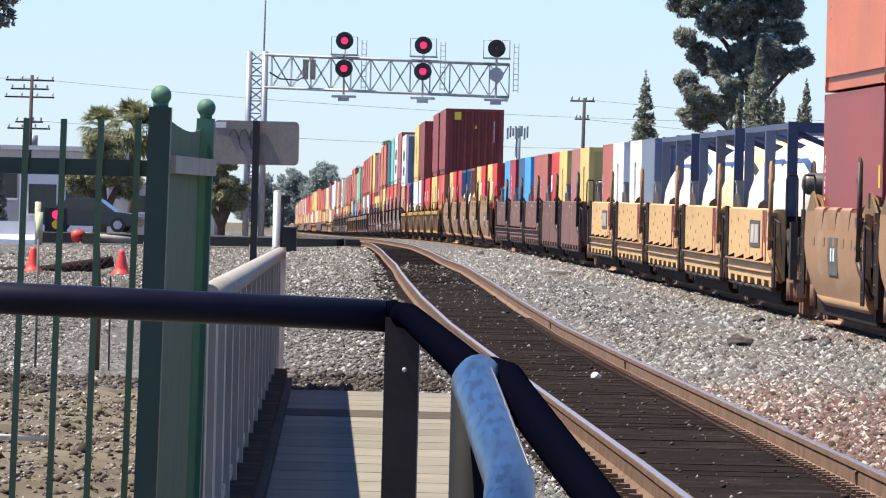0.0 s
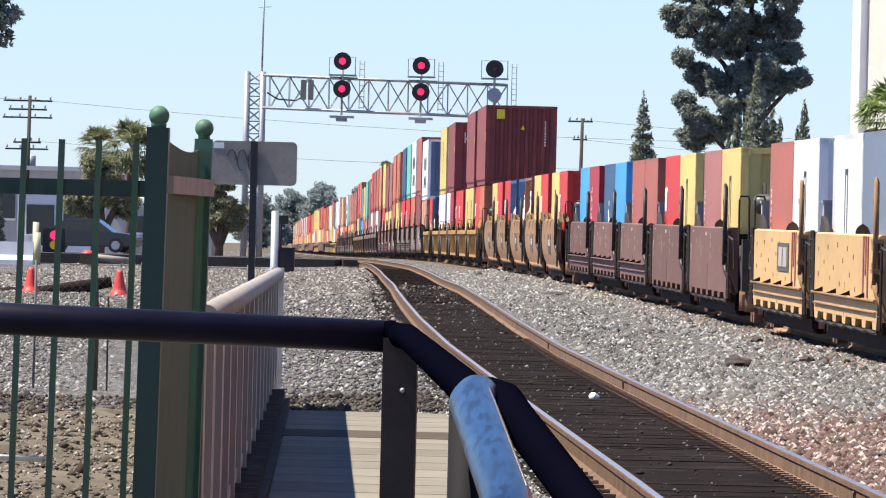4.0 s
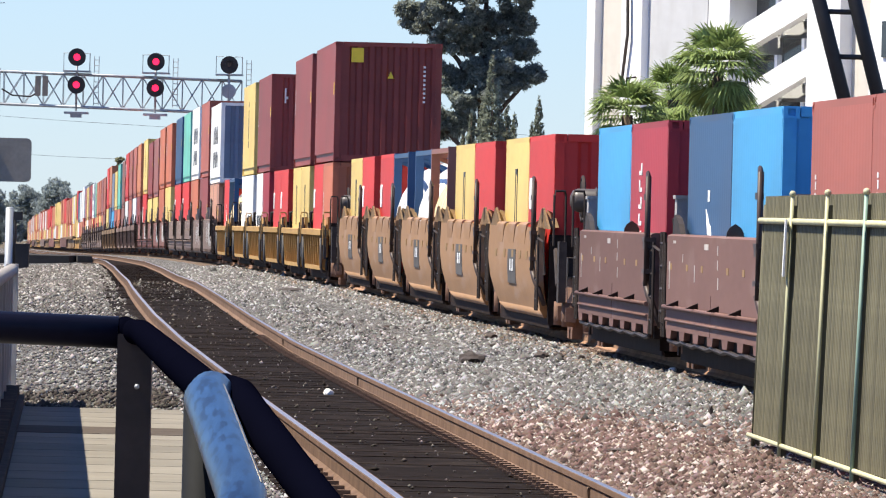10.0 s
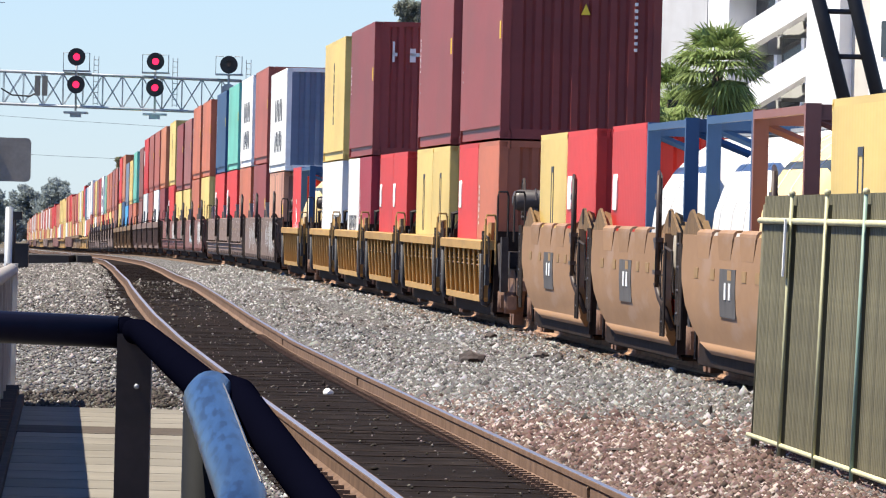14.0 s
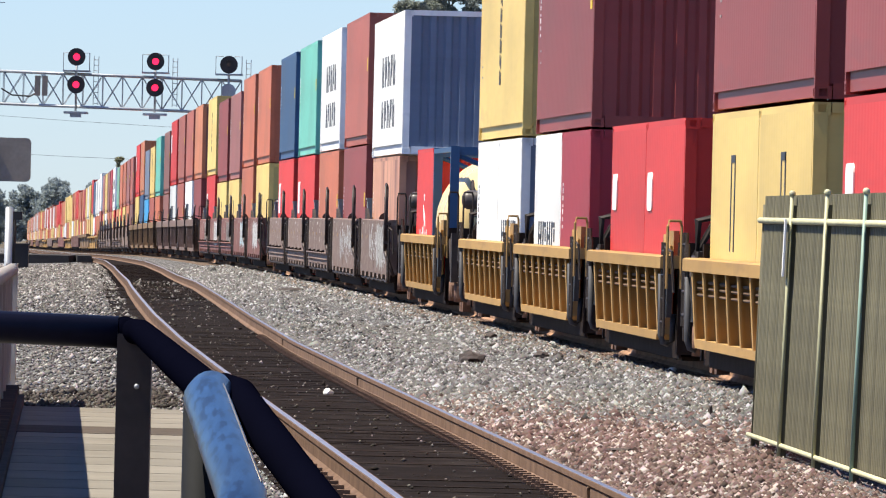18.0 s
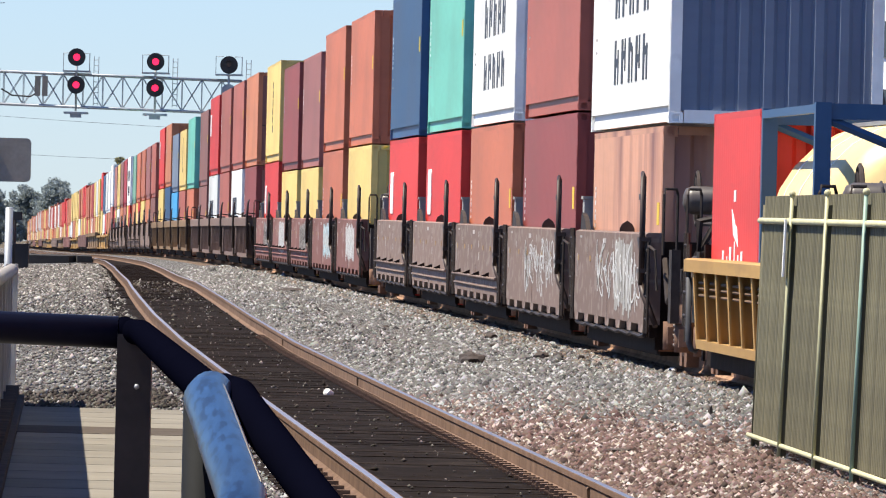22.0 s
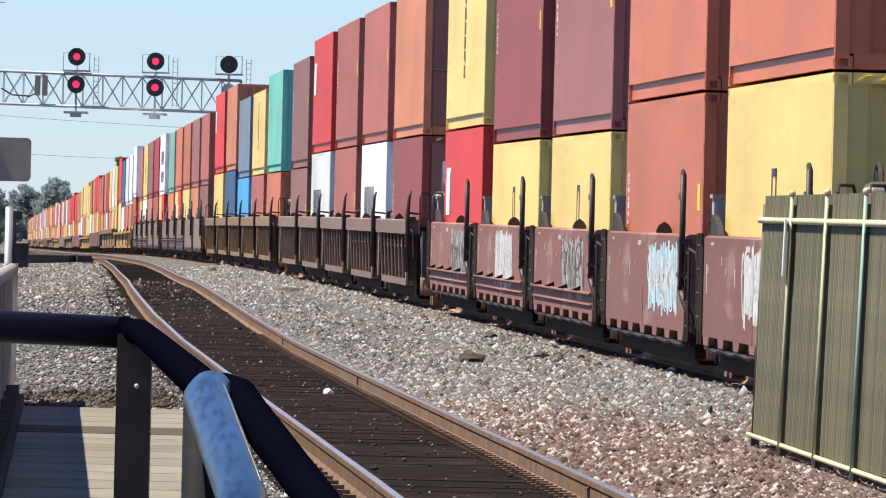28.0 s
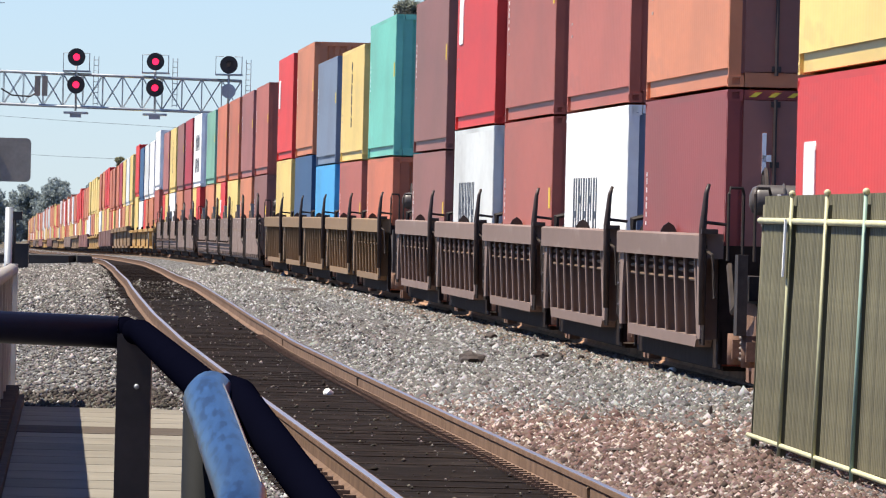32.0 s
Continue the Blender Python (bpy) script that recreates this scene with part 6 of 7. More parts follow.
boulder("rock", 0.71, 128.8, 0.08, 0.10, 0.05, DARK_ROCK, "small dark rock on the ballast", 4)
boulder("rock", 0.73, 122.3, 0.06, 0.08, 0.04, DARK_ROCK, "small dark rock on the ballast", 10)
boulder("rock", -0.87, 142.2, 0.05, 0.08, 0.03, DARK_ROCK, "small dark rock on the ballast", 11)
boulder("rock", 2.49, 83.1, 0.024, 0.03, 0.07, DARK_ROCK, "dark upright stub in the ballast", 5)
boulder("rock", -1.18, 95.8, 0.055, 0.06, 0.04, WHITE_ROCK, "white stone on the sleepers", 6)
boulder("rock", 2.64, 102.9, 0.05, 0.06, 0.035, WHITE_ROCK, "white stone on the ballast", 12)
boulder("rock", 2.97, 67.1, 0.035, 0.05, 0.025, WHITE_ROCK, "white stone by the slatted fence", 13)
boulder("rock", 0.80, 93.7, 0.09, 0.2, 0.02, DARK_ROCK, "flat dark splinter on the ballast", 7)
boulder("rock", 1.45, 72.4, 0.10, 0.10, 0.016, DARK_ROCK, "dark broken stick on the ballast", 14)
boulder("rock", -3.38, 202.3, 0.32, 0.5, 0.05, DARK_ROCK, "dark plank-like rock by the far rails", 8)

# sleepers of the near track, and the rail anchors beside them
b = bm_new()
box(b, -1.27, 1.27, -0.115, 0.115, -0.20, -0.1785)
tie = to_mesh(b, "sleeper", TIMBER)
dice2 = random.Random(4)
q, k = 48.0, 0
while k < 300:
    part("sleeper", tie, None, near_track, at=Matrix.Translation((side_x(q), q, near_z(q) + dice2.uniform(-0.012, 0.004))) @ pose(0, 0, 0, dice2.uniform(-0.5, 0.5), 0, 2.8 + dice2.uniform(-1.2, 1.2)))
    q += 0.52
    k += 1
b = bm_new()
while q < 345:
    box(b, side_x(q) - 1.27, side_x(q) + 1.27, q - 0.115, q + 0.115, near_z(q) - 0.20, near_z(q) - 0.1775 + dice2.uniform(-0.003, 0.003))
    q += 0.52
tagged(part("far_sleepers", b, TIMBER, near_track, "row of dark sleepers farther along"), kind="stuff")
OLD_TIMBER = mat("weathered_timber", (0.190, 0.125, 0.090), spec=0.04, rough=0.95, var=0.35, scale=6, bump=0.4, bump_scale=30, random_ob=0.15, island=0.3)
b = bm_new()
box(b, -1.42, 1.30, -0.115, 0.115, -0.23, -0.178)
tie = to_mesh(b, "sleeper", OLD_TIMBER)
for k in range(270):
    q = 76.0 + k * 0.53
    part("sleeper", tie, None, far_track, at=Matrix.Translation((main_x(q) + dice2.uniform(-0.04, 0.04), q, main_z(q) + RAISED + dice2.uniform(-0.004, 0.004))) @ pose(0, 0, 0, 0, 0, 2.8 + dice2.uniform(-1, 1)))
b = bm_new()
box(b, -0.04, 0.05, -0.07, 0.05, -0.172, -0.128)
box(b, -0.075, 0.03, -0.05, 0.03, -0.172, -0.148)
anchor = to_mesh(b, "rail_anchor", RAIL_SIDE)
for k in range(150):
    q = 54.0 + k * 0.52
    part("rail_anchor", anchor, None, near_track, "rusty rail anchor", at=(side_x(q) + 0.7525 - 0.11, q, near_z(q)))
for k in range(70):
    q = 54.0 + k * 1.04
    part("rail_anchor", anchor, None, near_track, "rusty rail anchor", at=(side_x(q) - 0.7525 - 0.14, q, near_z(q)))

# bars bolted over the joints of the near rails
b = bm_new()
prism(b, [(-0.034, -0.135), (-0.040, -0.060), (-0.030, -0.045), (-0.022, -0.050), (-0.022, -0.135)], "y", -0.16, 0.16)
joint = to_mesh(b, "joint_bar", DARK_RUST)
for q in (60.6, 98.9, 124.1):
    part("joint_bar", joint, None, near_track, "dark bar over a rail joint", at=(side_x(q) + 0.7525, q, near_z(q)))

# dark bits strewn in a strip to draw a tree's shadow past the walkway
c7, s7 = scatter(6000, 88.0, 96.5, lambda q: -14.0, lambda q: side_x(q) - 1.4, 0.03)
c7[:, 2] += 0.02
octa(len(c7), rng, c7, s7, stone_mat("shadow_dark_bits", [(0.02, 0.017, 0.015), (0.06, 0.05, 0.043), (0.11, 0.095, 0.08)]), "leaf_litter", "dark leaf litter in a strip at the walkway's end")
b = bm_new()
tube(b, [(-5.6, 64.5, -0.03), (-4.66, 63.8, -0.03), (-4.66, 63.8, 0.0)], 0.022, 10)
tagged(part("plastic_pipe", b, PALE), "white plastic irrigation pipe lying on the dirt", "pipe")


# ---------------------------------------------------------------- signal gantry far down the line
def gantry():
    g = thing("signal_gantry", (0, 500, 0), "grey cantilever signal gantry with red signals over the tracks", "signal gantry")
    zt, zb, x0, x1 = 9.65, 7.85, -24.5, -11.35
    for x, r in ((-25.75, 0.20), (-24.88, 0.20)):
        for dy in (-0.5, 0.5):
            b = bm_new()
            tube(b, [(x, dy, -0.9), (x, dy, 9.85)], r * 0.75, 12)
            part("leg", b, GALV, g)
    b = bm_new()
    for i in range(14):
        z = 0.2 + i * 0.69
        tube(b, [(-25.75, -0.5, z), (-24.88, -0.5, z + 0.69)], 0.045, 6)
        tube(b, [(-24.88, -0.5, z), (-25.75, -0.5, z + 0.69)], 0.045, 6)
        tube(b, [(-25.75, -0.5, z), (-24.88, -0.5, z)], 0.04, 6)
    part("leg_lattice", b, GALV, g)
    for dy in (-0.6, 0.6):
        for z in (zt, zb):
            b = bm_new()
            tube(b, [(x0 - 0.4, dy, z + 0.02), (x1, dy, z - 0.22)], 0.075, 8)
            part("chord", b, GALV, g)
        n = 12
        for i in range(n):
            xa, xb = x0 + (x1 - x0) * i / n, x0 + (x1 - x0) * (i + 1) / n
            d = -0.22 * i / n
            ends = [((xa, zt + d), (xa, zb + d))]
            ends.append(((xa, zt + d), (xb, zb + d)) if i % 2 else ((xa, zb + d), (xb, zt + d)))
            ends.append(((xa, zb + d), (xb, zt + d)) if i % 2 else ((xa, zt + d), (xb, zb + d)))
            if i == n - 1:
                ends.append(((x1, zt - 0.22), (x1, zb - 0.22)))
            for p0, p1 in ends:
                b = bm_new()
                tube(b, [(p0[0], dy, p0[1]), (p1[0], dy, p1[1])], 0.022, 6)
                part("brace", b, GALV, g)
    b = bm_new()
    tube(b, [(-24.93, -0.5, 9.6), (-24.90, -0.5, 14.8)], 0.05, 8)
    tube(b, [(-25.2, -0.5, 13.4), (-24.5, -0.5, 13.45)], 0.02, 6)
    part("mast", b, GALV, g, "thin radio mast")
    b = bm_new()
    box(b, -22.75, -22.45, -0.7, -0.4, 8.35, 9.45)
    box(b, -22.35, -22.05, -0.7, -0.4, 8.35, 9.45)
    part("relay_box", b, SIGN_BACK, g, "grey equipment boxes")
    b = bm_new()
    tube(b, [(-24.6, -0.6, 8.7), (-24.0, -0.6, 8.35), (-23.0, -0.6, 8.30), (-22.5, -0.6, 8.6)], 0.05, 6)
    part("cable", b, BLACK, g)
    for x, zs, lens in ((-20.46, (10.53, 9.0), RED_LENS), (-16.10, (10.38, 8.93), RED_LENS), (-12.05, (10.30, 8.85), DARK_LENS)):
        b = bm_new()
        tube(b, [(x, -0.9, 7.55), (x, -0.9, 10.5)], 0.06, 8)
        box(b, x - 0.65, x + 0.65, -1.1, 0.6, 7.40, 7.52)
        box(b, x - 0.3, x + 0.3, -1.0, -0.4, 7.20, 7.40)
        box(b, x - 0.75, x + 0.75, -1.1, 0.6, 9.72, 9.80)
        part("platform", b, GALV, g, "signal platform")
        for dx in (-0.72, 0.72):
            b = bm_new()
            tube(b, [(x + dx, -1.05, 9.75), (x + dx, -1.05, 10.75), (x + dx * 0.42, -1.05, 10.75)], 0.03, 6)
            part("guard_rail", b, GALV, g)
        b = bm_new()
        for dx in (-0.13, 0.13):
            tube(b, [(x + 1.08 + dx, -0.6, 7.9), (x + 1.08 + dx, -0.6, 10.6)], 0.022, 6)
        for i in range(9):
            tube(b, [(x + 0.95, -0.6, 8.0 + i * 0.3), (x + 1.21, -0.6, 8.0 + i * 0.3)], 0.02, 6)
        part("ladder", b, GALV, g)
        for j, z in enumerate(zs):
            b = bm_new()
            if not (lens is DARK_LENS and j):
                tube(b, [(x, -1.12, z), (x, -1.06, z)], 0.49, 28)
                tube(b, [(x, -1.06, z), (x, -0.75, z)], 0.22, 14)
                head = part("signal_head", b, BLACK, g, "black round signal target")
                b = bm_new()
                tube(b, [(x, -1.16, z), (x, -1.125, z)], 0.19 if lens is RED_LENS else 0.12, 20)
                part("lens", b, lens, head, "glowing red lens" if lens is RED_LENS else "unlit lens")
                b = bm_new()
                pts = [(x + 0.24 * math.cos(a), -1.32, z + 0.24 * math.sin(a)) for a in [radians(20 + 10 * i) for i in range(15)]]
                for p0, p1 in zip(pts, pts[1:]):
                    v = [b.verts.new(p) for p in (p0, p1, (p1[0], -1.13, p1[2]), (p0[0], -1.13, p0[2]))]
                    b.faces.new(v)
                part("hood", b, BLACK, head)
            else:
                tube(b, [(x, -0.95, z), (x, -0.75, z)], 0.40, 20)
                part("signal_head", b, GALV, g, "signal target seen from behind")


gantry()

# ---------------------------------------------------------------- sign, posts and small things by the crossing
b = bm_new()
o = []
for cx, cz, a0 in ((0.40, 0.18, 0), (-0.40, 0.18, 90), (-0.40, -0.18, 180), (0.40, -0.18, 270)):
    o += [(cx + 0.05 * math.cos(radians(a0 + t)), cz + 0.05 * math.sin(radians(a0 + t))) for t in (0, 30, 60, 90)]
prism(b, o, "y", -0.004, 0.004)
sign = thing("crossing_sign", (-4.80, 95, 0), "grey back of a wide scrawled sign on a post", "sign")
part("board", b, SIGN_BACK, sign, "grey board with scrawled marks", at=(0, 0, 2.29))
b = bm_new()
box(b, -0.035, 0.035, -0.07, -0.01, 0.0, 2.52)
part("post", b, BLACK, sign)
b = bm_new()
for dx in (-0.24, -0.13, -0.02):
    pts = [(dx + 0.05 * math.cos(a * 0.7), -0.008, 0.02 + 0.11 * math.sin(a * 0.7)) for a in range(8 if dx > -0.2 else 5)]
    tube(b, pts, 0.006, 5)
part("scrawl", b, INK, sign, "scrawled dark strokes", at=(0, 0, 2.30))
b = bm_new()
box(b, -0.43, -0.32, -0.008, -0.004, 0.15, 0.21)
part("sticker", b, PALE, sign, "small pale sticker", at=(0, 0, 2.29))

b = bm_new()
tube(b, [(0, 0, -0.3), (0, 0, 1.78)], 0.042, 14)
ball(b, (0, 0, 1.78), 0.042, 14, 8, 0.4)
tagged(part("pipe_post", b, GALV, None, at=(-4.59, 95.5, 0)), "pale grey steel pipe post beside the walkway's end", "post")
b = bm_new()
tube(b, [(0, 0, -0.4), (0, 0, 1.80)], 0.09, 10)
box(b, -0.30, 0.30, -0.16, 0.16, 1.55, 1.84)
tagged(part("crossing_post", b, BLACK, None, at=(-15.3, 322, 0)), "dark post with a small box near the crossing", "post")
b = bm_new()
box(b, -0.24, 0.24, -0.24, 0.24, -0.3, 0.66)
box(b, -0.28, 0.28, -0.28, 0.28, 0.66, 0.72)
tagged(part("equipment_box", b, BLACK, None, at=(-14.9, 320, 0)), "black equipment box on a stub post", "box")

# level crossing road, with what stands along it
tagged(slab_strip("crossing_road", 372, 384, lambda y: -120.0, lambda y: side_x(378) - 1.5, -0.8, 0.10, ASPHALT), "dark asphalt road that meets the tracks", "road", kind="structure")
tagged(slab_strip("crossing_panel", 372, 384, lambda y: side_x(y) - 1.45, lambda y: side_x(y) - 0.85, -0.6, 0.11, ASPHALT), "asphalt crossing panel beside the rails", "road", kind="structure")


def cone(x, y):
    t = thing("traffic_cone", (x, y, -0.28), "faded orange-red plastic traffic cone on the gravel", "traffic cone", "cones by the crossing")
    b = bm_new()
    tube(b, [(0, 0, 0.03), (0, 0, 0.20), (0, 0, 0.26), (0, 0, 0.34), (0, 0, 0.68), (0, 0, 0.74)], [0.25, 0.24, 0.17, 0.145, 0.075, 0.06], 16)
    part("body", b, ORANGE_CONE, t)
    b = bm_new()
    box(b, -0.27, 0.27, -0.27, 0.27, 0, 0.05)
    part("foot", b, ORANGE_CONE, t)


cone(-13.42, 206)
cone(-15.59, 208)
b = bm_new()
tube(b, [(-17.6, 210.5, -0.20), (-16.6, 210, -0.16), (-15.4, 209.6, -0.10), (-14.6, 210, 0.02), (-13.9, 210.2, 0.16)], [0.10, 0.12, 0.15, 0.16, 0.13], 10)
tagged(part("fallen_log", b, GRIME_SHADE), "blackened log lying on the gravel by the cones", "log")


def street_signal(x, y):
    f = thing("traffic_light", (x, y, 0), "traffic light with its red lens lit on a yellow-banded post", "traffic light")
    b = bm_new()
    tube(b, [(-0.8, 0, -0.5), (-0.8, 0, 1.35)], 0.13, 12)
    part("post", b, FENCE_POST, f)
    b = bm_new()
    box(b, -0.5, 0.45, -0.05, 0.05, 0.1, 1.10)
    head = part("target", b, BLACK, f)
    for z, m, words in ((0.82, RED_LENS, "glowing red lens"), (0.41, mat("unlit_amber_lens", (0.85, 0.45, 0.03), rough=0.25, var=0.05), "amber lens")):
        b = bm_new()
        tube(b, [(0, -0.12, z), (0, -0.06, z)], 0.19, 18)
        part("lens", b, m, head, words)


street_signal(-27.53, 380)
gate = thing("gate_arm", (0, 330, 0), "lowered grey-green gate pipe with a red end cap", "gate")
b = bm_new()
tube(b, [(-22.9, 0, 0.20), (-21.0, 0, 0.04)], 0.13, 12)
part("arm", b, SANDY_PIPE, gate)
b = bm_new()
tube(b, [(-23.35, 0, 0.16), (-23.2, 0, 0.18), (-22.88, 0, 0.21)], [0.16, 0.24, 0.20], 14)
gate_cap = part("end_cap", b, ORANGE_CONE, gate, "red end cap that slides back into its housing")
b = bm_new()
box(b, -22.93, -22.38, -0.62, -0.30, -0.10, 0.30)
bmesh.ops.bevel(b, geom=b.edges[:], offset=0.03, segments=2, affect="EDGES")
part("housing", b, OLIVE_DARK, gate, "grey-green gate housing")
for dx in (0.5, 1.7):
    b = bm_new()
    tube(b, [(-23.1 + dx, 0, -0.9), (-23.1 + dx, 0, 0.18)], 0.06, 8)
    part("prop", b, GALV, gate)


def motor_car(x, y, turn, body, label):
    m = Matrix.Translation((x, y, 0.10)) @ Euler((0, 0, radians(turn))).to_matrix().to_4x4()
    c = thing("car", m, label, "car", "cars at the crossing")
    b = bm_new()
    prism(b, [(-2.2, 0.25), (-2.25, 0.65), (-2.0, 0.80), (-1.1, 0.90), (1.5, 0.92), (2.2, 0.80), (2.25, 0.35), (2.1, 0.25)], "x", -0.85, 0.85)
    bmesh.ops.bevel(b, geom=b.edges[:], offset=0.06, segments=2, affect="EDGES")
    part("body", b, body, c)
    b = bm_new()
    prism(b, [(-1.2, 0.88), (-0.5, 1.38), (0.9, 1.40), (1.7, 0.90)], "x", -0.72, 0.72)
    part("cabin", b, WINDOW, c, "dark glazed cabin")
    b = bm_new()
    prism(b, [(-0.48, 1.38), (-0.4, 1.44), (0.8, 1.45), (0.92, 1.40)], "x", -0.70, 0.70)
    part("roof", b, body, c)
    for sx, yy in product((-1, 1), (-1.35, 1.35)):
        b = bm_new()
        tube(b, [(sx * 0.72, yy, 0.32), (sx * 0.88, yy, 0.32)], 0.32, 18)
        w = part("wheel", b, BLACK, c)
        b = bm_new()
        tube(b, [(sx * 0.86, yy, 0.32), (sx * 0.892, yy, 0.32)], 0.19, 12)
        part("rim", b, GALV, w)


motor_car(-26.8, 390, 84, mat("dark_car_paint", (0.06, 0.063, 0.068), rough=0.3, metal=0.3, var=0.05), "dark grey saloon car waiting at the crossing")
b = bm_new()
prism(b, [(-0.3, 0.0), (-0.3, 0.18), (-0.11, 0.36), (-0.09, 0.86), (0.09, 0.86), (0.11, 0.36), (0.3, 0.18), (0.3, 0.0)], "x", -27.09, -25.43)
tagged(part("traffic_barrier", b, STUCCO, None, at=(0, 340, -0.23)), "white concrete traffic barrier by the crossing", "barrier")
b = bm_new()
tube(b, [(0, 0, 0), (0, 0, 1.21)], 0.13, 12)
tagged(part("bollard", b, FENCE_POST, None, at=(-24.91, 335, -0.20)), "pale yellow bollard beside the barrier", "bollard")
b = bm_new()
tube(b, [(0, 0, 0), (0.02, 0, 0.8), (-0.01, 0, 1.9)], [0.055, 0.045, 0.02], 8)
tube(b, [(0.16, 0, 0), (0.16, 0, 1.1)], 0.012, 6)
tagged(part("young_tree", b, BARK, None, at=(-6.79, 100, -0.3)), "thin young trunk tied to a stake behind the fence", "tree")


# ---------------------------------------------------------------- buildings
def low_building(x0, x1, y, z, depth, material, label, windows):
    h = thing("low_building", (0, 0, 0), label, "building", "buildings beyond the crossing")
    b = bm_new()
    box(b, x0, x1, y, y + depth, -1.5, z)
    part("wall", b, material, h)
    b = bm_new()
    box(b, x0 - 0.2, x1 + 0.2, y - 0.2, y + depth + 0.2, z, z + 0.25)
    part("roof", b, GREY_WALL, h)
    for (a, c, e, f) in windows:
        b = bm_new()
        box(b, a, c, y - 0.05, y + 0.05, e, f)
        w = part("window", b, WINDOW, h, "dark window")
        b = bm_new()
        box(b, a - 0.06, c + 0.06, y - 0.08, y - 0.02, e - 0.12, e)
        part("sill", b, STUCCO, w)


low_building(-60, -34.2, 520, 4.2, 14, BEIGE_WALL, "long beige flat-roofed building beyond the road", [(-44 + i * 2.6, -42.6 + i * 2.6, 1.4, 2.8) for i in range(4)])
low_building(-37.4, -33.2, 488, 3.0, 9, STUCCO, "small pale flat-roofed building beyond the road", [(-36.9, -35.4, 0.6, 2.2), (-34.9, -33.7, 1.0, 2.0)])
low_building(-33.0, -27.5, 500, 2.2, 8, BEIGE_WALL, "low beige shed beyond the road", [(-31.8, -30.4, 0.8, 1.7)])


def office():
    """The white tower with slanting balconies behind the palms."""
    y = 450
    h = thing("office_tower", Matrix.Translation((7.2, y, 0)) @ Euler((0, 0, radians(-62))).to_matrix().to_4x4() @ Matrix.Diagonal((2.05, 1, 1, 1)) @ Matrix.Translation((-7.2, 0, 0)), "tall white concrete building with slanted bands of windows", "building")
    b = bm_new()
    box(b, 7.22, 7.62, -0.4, 18, -1.5, 30)
    part("edge_pier", b, STUCCO, h)
    b = bm_new()
    box(b, 7.62, 8.85, 0.0, 18, -1.5, 30)
    part("wall", b, BEIGE_WALL, h, "beige wall panel")
    b = bm_new()
    box(b, 8.85, 9.85, -0.3, 18, -1.5, 30)
    part("pier", b, STUCCO, h)
    b = bm_new()
    tube(b, [(9.1, -0.5, 8.9), (9.35, -0.5, 11.4), (9.3, -0.5, 14)], 0.06, 6)
    tube(b, [(9.3, -0.5, 8.7), (9.9, -0.5, 8.75)], 0.06, 6)
    tube(b, [(9.35, -0.5, 9.2), (9.8, -0.5, 9.25)], 0.05, 6)
    part("downpipe", b, STEEL, h)
    b = bm_new()
    box(b, 9.85, 12.7, 0.1, 18, -1.5, 30)
    part("wall", b, GREY_WALL, h, "grey rendered wall")
    b = bm_new()
    box(b, 12.7, 13.0, 0.3, 18, -1.5, 30)
    part("slit_window", b, WINDOW, h, "narrow dark glazed slit")
    b = bm_new()
    box(b, 13.0, 14.0, -0.2, 18, -1.5, 30)
    part("pier", b, STUCCO, h)
    b = bm_new()
    box(b, 14.0, 17.9, 2.0, 18, -1.5, 30)
    part("stair_core", b, GREY_WALL, h, "shaded recessed wall")
    for i in range(9):
        z = -2.2 + i * 3.05
        b = bm_new()
        prism(b, [(14.0, z), (17.9, z + 2.4), (17.9, z + 3.75), (14.0, z + 1.25)], "y", -0.3, 0.2)
        part("slanted_parapet", b, STUCCO, h, "white slanted parapet")
        for j in range(3):
            x = 14.35 + j * 1.25
            b = bm_new()
            zz = z + 1.25 + (x - 14.0) * 0.62
            box(b, x, x + 1.05, 0.9, 1.0, zz - 0.3, zz + 1.9)
            w = part("window", b, WINDOW, h, "dark window")
            b = bm_new()
            box(b, x + 1.05, x + 1.18, 0.7, 1.0, zz - 0.3, zz + 1.9)
            part("mullion", b, STUCCO, w)
    b = bm_new()
    box(b, 17.9, 19.4, -0.5, 18, -1.5, 30)
    part("pier", b, STUCCO, h)
    b = bm_new()
    box(b, 19.4, 20.6, 0.2, 18, -1.5, 30)
    part("wall", b, BEIGE_WALL, h)
    b = bm_new()
    box(b, 20.6, 34, -0.3, 18, -1.5, 30)
    part("wall", b, STUCCO, h)
    for i in range(8):
        b = bm_new()
        box(b, 21.2, 33.5, -0.4, -0.25, 0.5 + i * 3.2, 2.2 + i * 3.2)
        part("window", b, WINDOW, h, "long dark window band")


office()

# black lattice tower behind the train
tower = thing("lattice_tower", (0, 0, 0), "black steel tower with two leaning legs and rungs", "tower")
for xa, xb in ((13.03, 8.42), (13.95, 9.53)):
    b = bm_new()
    tube(b, [(xa, 258, -0.5), (xa - (xa - xb) * 1.0, 258, 16.0)], 0.20, 12)
    part("leg", b, BLACK, tower)
for i in range(12):
    z = 0.4 + i * 1.28
    f = z / 16.0
    b = bm_new()
    tube(b, [(13.03 - 4.61 * f, 258, z), (13.95 - 4.42 * f, 258, z)], 0.075, 8)
    part("rung", b, BLACK, tower)

